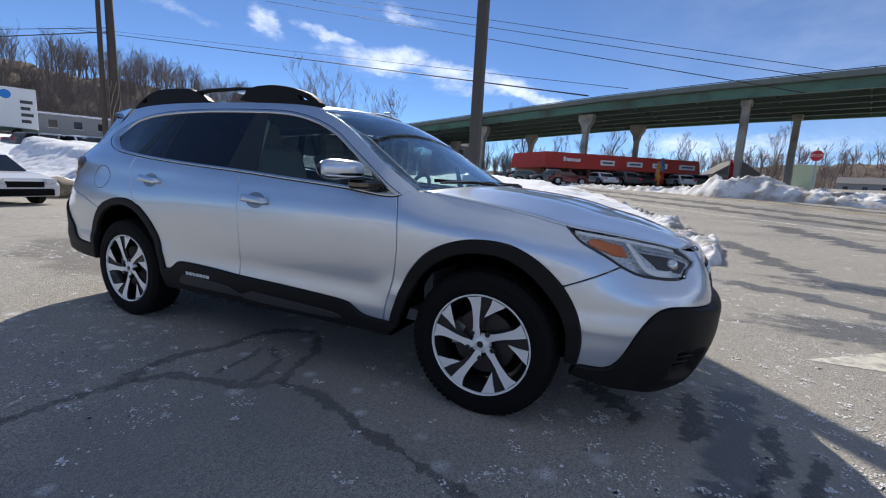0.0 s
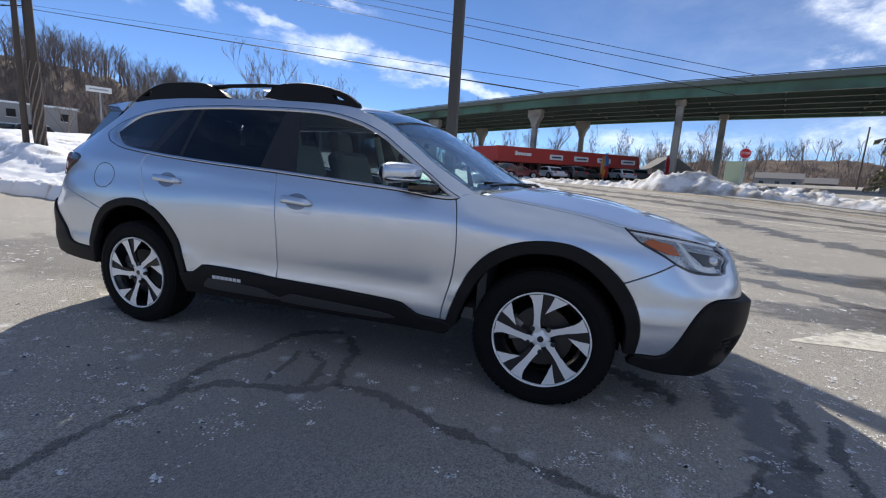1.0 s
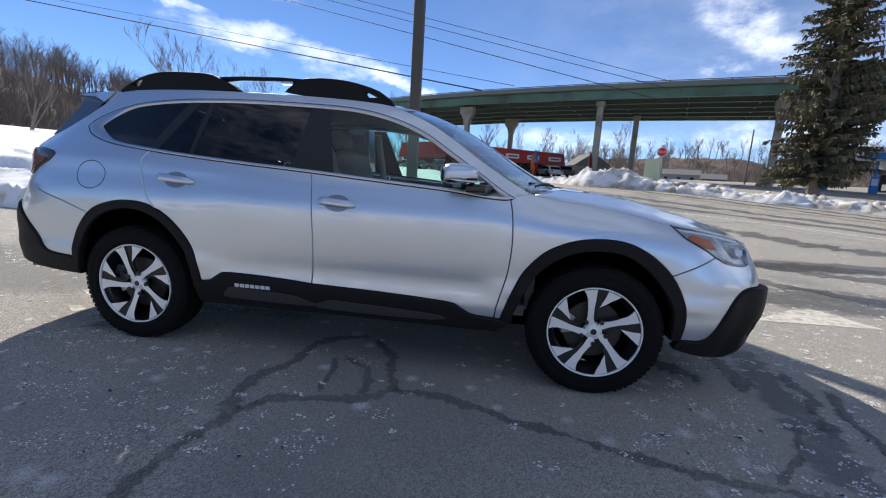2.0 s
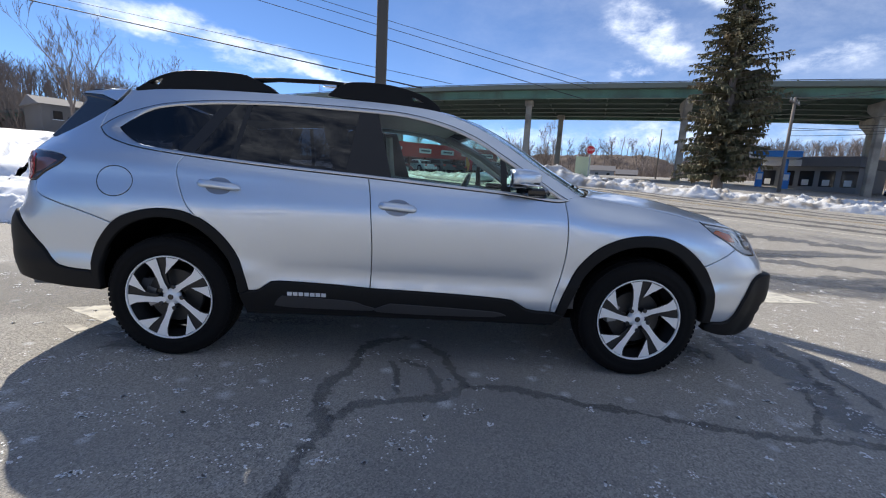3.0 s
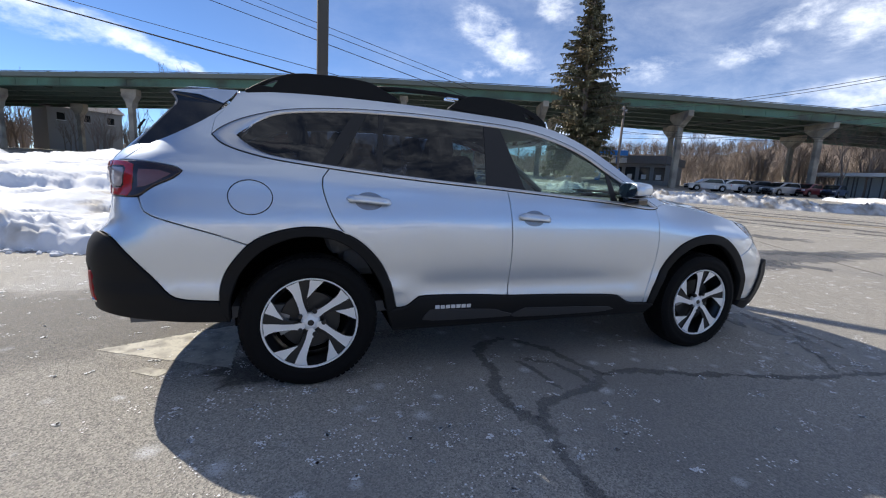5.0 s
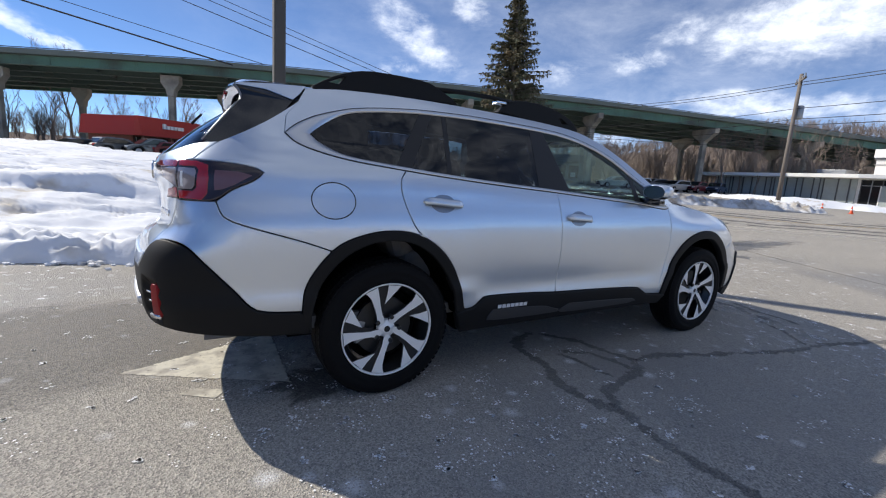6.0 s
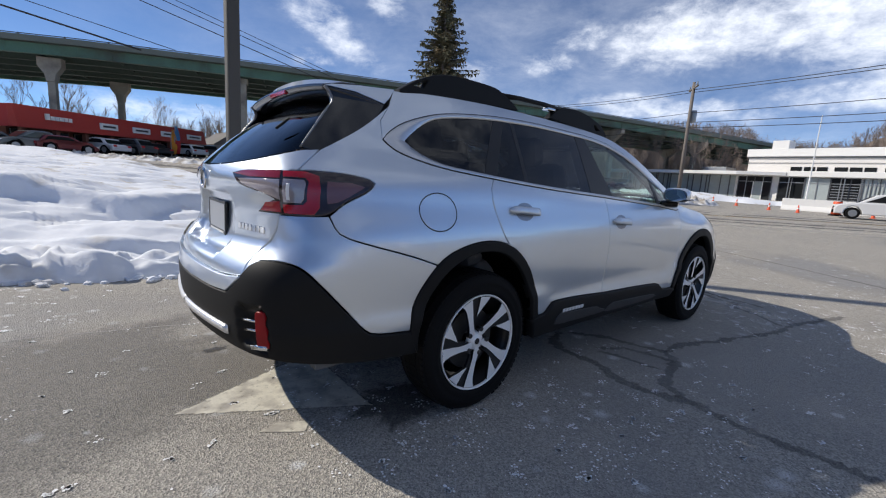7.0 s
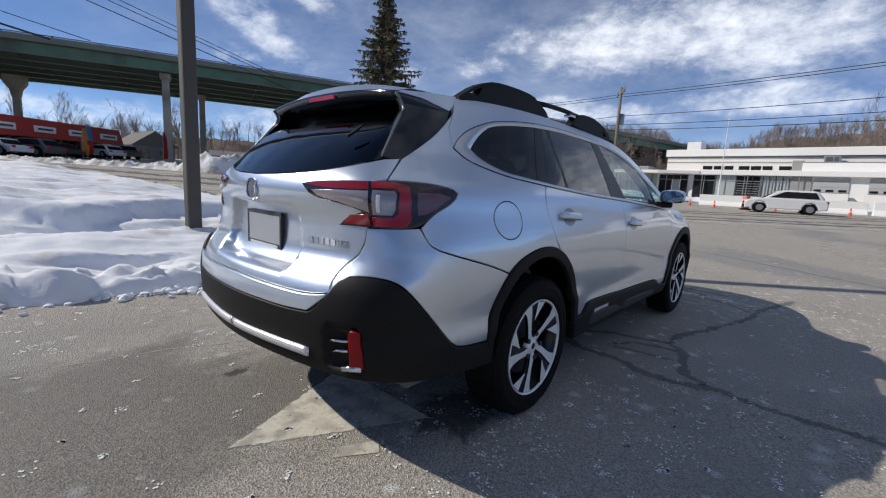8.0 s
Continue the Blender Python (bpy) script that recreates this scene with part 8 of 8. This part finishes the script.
for nm, pts, mt, lb, dd in (
        ("light_bar", [(-2.635, 1.122), (-2.558, 1.137), (-2.330, 1.142), (-2.330, 1.116), (-2.50, 1.113), (-2.635, 1.122)], DEEP_RED, "red", 0.0085),
        ("clear_lens", [(-2.595, 1.104), (-2.50, 1.108), (-2.330, 1.111), (-2.338, 1.034), (-2.375, 1.046), (-2.46, 1.068), (-2.553, 1.083), (-2.595, 1.104)], CLEAR_LENS, "clear", 0.0085),
        ("light_bar", [(-2.420, 1.022), (-2.342, 1.030), (-2.350, 0.987), (-2.462, 0.987), (-2.420, 1.022)], DEEP_RED, "red", 0.0085),
        ("c_light", [(-2.320, 1.143), (-2.23, 1.143), (-2.180, 1.130), (-2.174, 1.08), (-2.192, 1.012), (-2.220, 0.985), (-2.338, 0.985), (-2.333, 1.018), (-2.252, 1.020), (-2.232, 1.036), (-2.216, 1.108), (-2.230, 1.122), (-2.316, 1.121)], RED_LENS, "red", 0.009),
        ("clear_lens", [(-2.314, 1.114), (-2.234, 1.114), (-2.226, 1.100), (-2.240, 1.044), (-2.256, 1.027), (-2.328, 1.026), (-2.314, 1.114)], CLEAR_LENS, "clear", 0.0085),
        ("lamp_rib", [(-2.300, 1.098), (-2.286, 1.098), (-2.296, 1.036), (-2.310, 1.036)], GUIDE, "white", 0.0105),
        ("side_lens", [(-2.150, 1.112), (-2.06, 1.112), (-2.005, 1.098), (-2.075, 1.056), (-2.125, 1.034), (-2.160, 1.028)], PINK_LENS, "faint red", 0.0085)):
    line = [q for a, b in zip(pts, pts[1:] + pts[:1]) if math.dist(a, b) > 1e-4 for q in straight(a, b, 0.02)]
    panel(nm, joined(line), mt, lamp, d=dd, gap=0.0, soft=0.002, depth=0.004, step=0.02, label=lb + " lamp section")
HL = joined(HL_LOW, curve([(2.296, 0.750), (2.335, 0.785), (2.375, 0.797), (2.41, 0.815)]), curve([(2.41, 0.815), (2.37, 0.842), (2.316, 0.866)]), [(s, z - 0.004) for s, z in along(SEAM_Z, 2.316, 1.763)])
head = panel("headlamp", HL, material("lamp_bowl", (0.62, 0.64, 0.66), rough=0.28, metal=0.5, vary=0.25, scale=14, fine=90), car, d=-0.022, gap=0.002, soft=0.002, depth=0.02, step=0.03, label="slanted headlamp with an amber corner")
panel("lens", HL, LENS, head, d=0.0, gap=0.002, soft=0.004, depth=0.01, step=0.035, label="clear lamp cover")
band("lamp_brow", [(s, z - 0.018) for s, z in along(SEAM_Z, 1.80, 2.30)], 0.012, GUIDE, head, d=-0.003, label="white upper light strip")
band("lamp_rim", [q for q in HL_LOW if q[0] < 2.28], 0.012, GLOSS, head, d=0.001)
panel("amber_marker", joined(*[straight(a, b, 0.02) for a, b in zip([(1.848, 0.895), (1.90, 0.911), (2.022, 0.886), (2.030, 0.838), (1.967, 0.842), (1.873, 0.874)], [(1.90, 0.911), (2.022, 0.886), (2.030, 0.838), (1.967, 0.842), (1.873, 0.874), (1.848, 0.895)])]), AMBER, head, d=-0.014, gap=0.0, depth=0.008, label="amber side marker")
panel("lamp_well", joined(*[straight(a, b, 0.02) for a, b in zip([(2.105, 0.862), (2.30, 0.834), (2.365, 0.808), (2.30, 0.772), (2.17, 0.790)], [(2.30, 0.834), (2.365, 0.808), (2.30, 0.772), (2.17, 0.790), (2.105, 0.862)])]), RIM_GREY, head, d=-0.019, gap=0.0, depth=0.006, label="dark projector well")
band("well_edge", curve([(2.10, 0.866), (2.20, 0.852), (2.30, 0.838), (2.372, 0.808)]), 0.006, CHROME, head, d=-0.012)
band("light_guide", curve([(2.05, 0.895), (2.065, 0.84), (2.09, 0.785), (2.16, 0.768), (2.23, 0.768)]), 0.024, GUIDE, head, d=-0.005, label="white C-shaped light guide")
pc = skin_full(2.27, 0.81, -0.03)
for sign in (1, -1):
    bmp = bmesh.new()
    bmesh.ops.create_uvsphere(bmp, u_segments=20, v_segments=12, radius=0.032)
    bmesh.ops.translate(bmp, vec=Vector(pc * np.array([1, sign, 1])), verts=bmp.verts)
    part("projector", bmp, CHROME, head, smooth=True)

# roof rails
TIE_HOLES = {True: [(-1.622, 1.583), (-1.55, 1.617), (-1.538, 1.616), (-1.566, 1.580)], False: [(0.035, 1.563), (-0.03, 1.594), (-0.045, 1.592), (-0.02, 1.561)]}


def pierced(poly, hole, y0, y1):
    """A plate with one opening through it, its long edges rounded."""
    bm = bmesh.new()
    loops = []
    for ring_pts in (poly, hole):
        vs = [bm.verts.new((x, y0, z)) for x, z in ring_pts]
        loops += [bm.edges.new((vs[i], vs[(i + 1) % len(vs)])) for i in range(len(vs))]
    bmesh.ops.triangle_fill(bm, use_beauty=True, use_dissolve=False, edges=loops)
    made = bmesh.ops.extrude_face_region(bm, geom=bm.faces[:])
    bmesh.ops.translate(bm, vec=(0, y1 - y0, 0), verts=[g for g in made["geom"] if isinstance(g, bmesh.types.BMVert)])
    bmesh.ops.recalc_face_normals(bm, faces=bm.faces[:])
    bmesh.ops.bevel(bm, geom=[e for e in bm.edges if e.calc_face_angle(0) > 1.2], offset=0.006, segments=2, affect="EDGES", profile=0.5)
    return bm


for sign in (1, -1):
    rail = tube(bmesh.new(), [(-1.0, -0.535 * sign, 1.640), (-0.85, -0.535 * sign, 1.652), (-0.6, -0.535 * sign, 1.654), (-0.40, -0.535 * sign, 1.640)], [0.018, 0.014, 0.014, 0.018], 8)
    r = part("roof_rail", rail, CLAD, car, "black raised roof rail", True)
    y0, y1 = sorted((-0.505 * sign, -0.562 * sign))
    for nm, lower, upper in (("rail_foot", [(-1.70, 1.535), (-0.86, 1.575)], [(-0.90, 1.605), (-0.98, 1.640), (-1.04, 1.664), (-1.12, 1.673), (-1.25, 1.676), (-1.40, 1.671), (-1.50, 1.652), (-1.60, 1.612), (-1.70, 1.553)]),
                             ("rail_foot", [(-0.56, 1.575), (0.14, 1.515)], [(0.13, 1.545), (0.05, 1.600), (-0.05, 1.632), (-0.13, 1.650), (-0.25, 1.664), (-0.36, 1.664), (-0.44, 1.655), (-0.50, 1.625)])):
        b = pierced(curve(lower, 0.1) + curve(upper, 0.04), TIE_HOLES[lower[0][0] < -1], y0, y1)
        part(nm, b, CLAD, r)
    part("crossbar_pad", box(bmesh.new(), (-0.58, min(-0.51 * sign, -0.56 * sign), 1.622), (-0.50, max(-0.51 * sign, -0.56 * sign), 1.640), 0.006), CHROME, r)


# door mirrors
def door_mirror(sign):
    bm = bmesh.new()
    bmesh.ops.create_uvsphere(bm, u_segments=40, v_segments=24, radius=1.0)
    for v in bm.verts:
        x, y, z = v.co
        e = 0.62
        x, y, z = (math.copysign(abs(c) ** e, c) for c in (x, y, z))
        front = 0.5 + 0.5 * x
        v.co = Vector((0.608 + 0.092 * x + 0.012 * y, -0.955 - 0.098 * y * (1 - 0.15 * front) + 0.045 * front, 1.138 + 0.058 * z * (1 - 0.25 * front) + 0.006 * front))
    for v in bm.verts:
        if v.co.x < 0.535:
            v.co.x = 0.535 + (v.co.x - 0.535) * 0.2
        v.co.y *= sign
    if sign < 0:
        bmesh.ops.reverse_faces(bm, faces=bm.faces[:])
    ob = part("door_mirror", bm, [PAINT, GLOSS], car, "silver-capped door mirror on a black foot", True)
    for p in ob.data.polygons:
        c = p.center
        if c.z < 1.112 + 0.12 * (c.x - 0.60) or c.x < 0.528:
            p.material_index = 1
    part("mirror_glass", lathe(bmesh.new(), [(0, -0.004), (0.046, -0.003), (0.047, 0.001)], 28, "x", (0.523, 0, 0)), MIRROR, ob)
    g = ob.children[0]
    for v in g.data.vertices:
        v.co.y, v.co.z = sign * -0.955 + v.co.y * 1.72, 1.138 + v.co.z * 0.98
    f = bmesh.new()
    prism(f, [(0.60, -0.79), (0.80, -0.79), (0.74, -0.90), (0.64, -0.93)], 1.045, 1.092, "z", 0.014)
    for v in f.verts:
        v.co.y *= sign
    part("foot", f, GLOSS, ob)
    t = bmesh.new()
    tube(t, [(0.57, -1.046 * sign, 1.112), (0.61, -1.052 * sign, 1.107), (0.68, -1.0 * sign, 1.106), (0.72, -0.92 * sign, 1.110)], [0.004, 0.007, 0.006, 0.003], 6)
    part("indicator", t, CHROME, ob, "slim indicator strip", True)


door_mirror(1)
door_mirror(-1)


# wheels
def polar(r, a):
    return (r * math.cos(radians(a)), r * math.sin(radians(a)))


def make_wheel():
    w = new("wheel")
    R = 0.3575
    tyre = lathe(bmesh.new(), [(0.235, 0.165), (0.244, 0.19), (0.277, 0.206), (0.310, 0.208), (0.335, 0.198), (0.3495, 0.18), (0.356, 0.15), (R, 0.10), (0.356, 0.05), (0.3495, 0.02), (0.335, 0.006), (0.312, -0.004), (0.302, -0.0045), (0.299, -0.0035), (0.281, -0.003), (0.275, -0.0045), (0.260, -0.001), (0.249, 0.008), (0.242, 0.02), (0.236, 0.035)], 72, "y")
    for v in tyre.verts:
        v.co.z = max(v.co.z, -0.352)
    ty = part("tyre", tyre, RUBBER, w, smooth=True)
    blocks = bmesh.new()
    for k in range(72):
        a = k * 5.0
        for y0, y1, r in ((0.012, 0.045, 0.3495), (0.055, 0.095, 0.3572), (0.105, 0.145, 0.3572), (0.155, 0.19, 0.3495)):
            m = Matrix.Rotation(radians(-a - (2.5 if y0 > 0.05 else 0)), 4, "Y")
            if math.sin(radians(a)) < -0.93:
                continue
            box(blocks, (r - 0.006, y0, -0.011), (r + 0.0025, y1, 0.011), 0.0, m)
    part("tread", blocks, RUBBER, ty, kind="stuff")
    lip = lathe(bmesh.new(), [(0.2365, 0.03), (0.245, 0.012), (0.2478, 0.004), (0.2462, 0.0), (0.2418, 0.0), (0.2385, 0.006), (0.2372, 0.02)], 72, "y")
    rim = part("rim", lip, ALLOY, w, "machined alloy rim", True)
    barrel = lathe(bmesh.new(), [(0.2372, 0.012), (0.231, 0.04), (0.212, 0.06), (0.212, 0.17), (0.222, 0.18)], 48, "y")
    part("barrel", barrel, RIM_BLACK, rim, smooth=True)
    k = 0.2405

    def dish(x, z, extra=0.0):
        r = math.hypot(x, z) / k
        return 0.006 + 0.020 * (1 - r) ** 1.2 + extra
    blade_a = [(0.985, 122.5), (0.90, 120.5), (0.79, 119.5), (0.55, 122.5), (0.38, 130), (0.30, 141), (0.27, 150), (0.16, 150), (0.12, 112), (0.24, 108), (0.36, 110), (0.55, 108.5), (0.73, 106.5), (0.985, 105.5)]
    blade_b = [(0.985, 91.5), (0.80, 93), (0.575, 98.5), (0.66, 90), (0.76, 84), (0.88, 78), (0.985, 74.5)]
    pocket = [(0.985, 105.5), (0.73, 106.5), (0.55, 108.5), (0.36, 110), (0.30, 98), (0.45, 100), (0.575, 98.5), (0.80, 93), (0.985, 91.5)]
    for i in range(5):
        for nm, shape, mt, e, th in (("spoke", blade_a, ALLOY, 0.0, 0.016), ("spoke_fork", blade_b, ALLOY, 0.0, 0.016), ("spoke_pocket", pocket, RIM_GREY, 0.008, 0.014)):
            bm = bmesh.new()
            pts = [polar(k * r, a - 72 * i) for r, a in shape]
            top = [bm.verts.new((x, dish(x, z, e), z)) for x, z in pts]
            low = [bm.verts.new((x, dish(x, z, e) + th, z)) for x, z in pts]
            n = len(pts)
            f = [bm.faces.new(top), bm.faces.new(low[::-1])] + [bm.faces.new((top[j], low[j], low[(j + 1) % n], top[(j + 1) % n])) for j in range(n)]
            for s in f[2:]:
                s.material_index = 1
            bmesh.ops.recalc_face_normals(bm, faces=f)
            part(nm, bm, [mt, RIM_BLACK], rim)
            if nm == "spoke":
                c = polar(k * 0.275, 112 - 72 * i + 32)
                part("lug_nut", lathe(bmesh.new(), [(0.0, 0.008), (0.009, 0.008), (0.0125, 0.011), (0.0125, 0.04)], 10, "y", (c[0], 0, c[1])), RIM_BLACK, rim)
    hub = part("centre_cap", lathe(bmesh.new(), [(0.0, 0.018), (0.026, 0.0185), (0.030, 0.022), (0.045, 0.024), (0.05, 0.05)], 28, "y"), ALLOY, rim, smooth=True)
    part("cap_emblem", lathe(bmesh.new(), [(0.0, 0.0165), (0.016, 0.017), (0.017, 0.019)], 20, "y"), RIM_BLACK, hub)
    disc = part("brake_disc", lathe(bmesh.new(), [(0.05, 0.075), (0.155, 0.075), (0.158, 0.08), (0.158, 0.10), (0.05, 0.10)], 40, "y"), DISC, w)
    cal = lathe(bmesh.new(), [(0.11, 0.062), (0.165, 0.062), (0.172, 0.075), (0.172, 0.115), (0.11, 0.115)], 40, "y")
    bmesh.ops.delete(cal, geom=[v for v in cal.verts if not (160 < (math.degrees(math.atan2(v.co.z, v.co.x)) % 360) < 215)], context="VERTS")
    part("caliper", cal, METAL, disc)
    part("hub_plate", lathe(bmesh.new(), [(0.0, 0.12), (0.20, 0.12), (0.20, 0.125)], 32, "y"), LINER, disc)
    return w


wheel = make_wheel()
wheel.parent = car


def place_wheel(w, x, y, turn, left=False):
    w.matrix_basis = pose(x, y, WHEEL_Z, 0, 0, 180 if left else 0)
    for c in w.children:
        if c.name.split(".")[0] != "tyre":
            c.matrix_basis = Matrix.Rotation(radians(turn), 4, "Y")
    return w


WY = -0.882
for x, y, turn, left in ((1.3725, WY, 14, False), (-1.3725, -WY, 10, True), (1.3725, -WY, 40, True)):
    place_wheel(copy_thing(wheel, Matrix.Identity(4)), x, y, turn, left)
place_wheel(wheel, -1.3725, WY, 0)
# inner arches and floor
for cx, poly in ((-WHEEL_X, ARCH_RI), (WHEEL_X, ARCH_FI)):
    for sign in (1, -1):
        v, f = [], []
        for s, z in poly:
            p = skin(s, z)
            for y in (p[1] + 0.012, p[1] + 0.10, -0.42):
                v.append((cx + (p[0] - cx) * (1.0 if y != -0.42 else 0.98), y * sign, z))
        for i in range(len(poly) - 1):
            for j in range(2):
                f.append((i * 3 + j, i * 3 + j + 1, i * 3 + j + 4, i * 3 + j + 3))
        bm = solid(v, f, 0.004)
        part("wheel_liner", bm, LINER, car)
        part("liner_wall", box(bmesh.new(), (cx - 0.42, min(-0.42 * sign, -0.40 * sign), 0.2), (cx + 0.42, max(-0.42 * sign, -0.40 * sign), 0.83)), LINER, car)
part("underbody", box(bmesh.new(), (-1.95, -0.42, 0.26), (2.15, 0.42, 0.40), 0.03), LINER, car)
part("underbody", box(bmesh.new(), (-0.93, -0.82, 0.27), (0.86, 0.82, 0.36), 0.02), LINER, car)
part("underbody", box(bmesh.new(), (-2.30, -0.66, 0.44), (-1.80, 0.66, 0.52), 0.02), LINER, car)
part("driveshaft", tube(bmesh.new(), [(-1.3725, -0.75, 0.352), (-1.3725, 0.75, 0.352)], 0.04, 8), LINER, car)
part("driveshaft", tube(bmesh.new(), [(1.3725, -0.75, 0.352), (1.3725, 0.75, 0.352)], 0.04, 8), LINER, car)

# cabin
part("cabin_floor", box(bmesh.new(), (-2.2, -0.80, 0.38), (1.0, 0.80, 0.44)), CABIN, car)
part("load_cover", box(bmesh.new(), (-2.25, -0.68, 1.02), (-1.35, 0.68, 1.05), 0.01), CABIN, car)
part("firewall", box(bmesh.new(), (1.0, -0.74, 0.4), (1.05, 0.74, 1.03)), CABIN, car)
part("dashboard", prism(bmesh.new(), [(0.98, 1.06), (0.60, 1.03), (0.42, 0.96), (0.45, 0.70), (0.70, 0.55), (0.98, 0.55)], -0.72, 0.72, "y", 0.04), CABIN, car)
for sign in (1, -1):
    part("door_card", box(bmesh.new(), (-0.90, min(-0.80 * sign, -0.77 * sign), 0.45), (0.85, max(-0.80 * sign, -0.77 * sign), 1.04), 0.01), CABIN, car)
    part("door_card", box(bmesh.new(), (-1.25, min(-0.80 * sign, -0.77 * sign), 0.90), (-0.905, max(-0.80 * sign, -0.77 * sign), 1.04), 0.01), CABIN, car)
ring = bmesh.new()
tube(ring, [Vector((0.34, 0.36, 0.98)) + 0.185 * Vector((0.35 * math.sin(k * math.tau / 28), math.cos(k * math.tau / 28), 0.93 * math.sin(k * math.tau / 28))) for k in range(29)], 0.016, 8, False)
sw = part("steering_wheel", ring, CABIN, car, smooth=True)
part("boss", box(bmesh.new(), (0.32, 0.20, 0.95), (0.38, 0.52, 1.02), 0.02), CABIN, sw)


def seat(x, y, wide):
    s = part("seat", box(bmesh.new(), (x - 0.28, y - wide / 2, 0.55), (x + 0.28, y + wide / 2, 0.72), 0.05), SEAT, car)
    part("backrest", box(bmesh.new(), (-0.08, -wide / 2, 0), (0.08, wide / 2, 0.64), 0.06, Matrix.Translation((x - 0.26, y, 0.68)) @ Matrix.Rotation(radians(-18), 4, "Y")), SEAT, s)
    for yy in ([0] if wide < 0.8 else [-0.4, 0, 0.4]):
        part("headrest", box(bmesh.new(), (-0.055, -0.13, 0), (0.055, 0.13, 0.19), 0.045, Matrix.Translation((x - 0.50, y + yy, 1.27)) @ Matrix.Rotation(radians(-12), 4, "Y")), SEAT, s)


seat(-0.02, -0.37, 0.50)
seat(-0.02, 0.37, 0.50)
seat(-0.92, 0, 1.30)
for sign in (1, -1):
    part("inner_pillar", tube(bmesh.new(), [(0.90, -0.70 * sign, 1.07), (0.53, -0.62 * sign, 1.31), (0.20, -0.555 * sign, 1.46)], 0.028, 6), CABIN, car)
    part("inner_pillar", tube(bmesh.new(), [(-0.27, -0.745 * sign, 0.6), (-0.28, -0.725 * sign, 1.08), (-0.30, -0.575 * sign, 1.44)], 0.03, 8), PALE_TRIM, car)
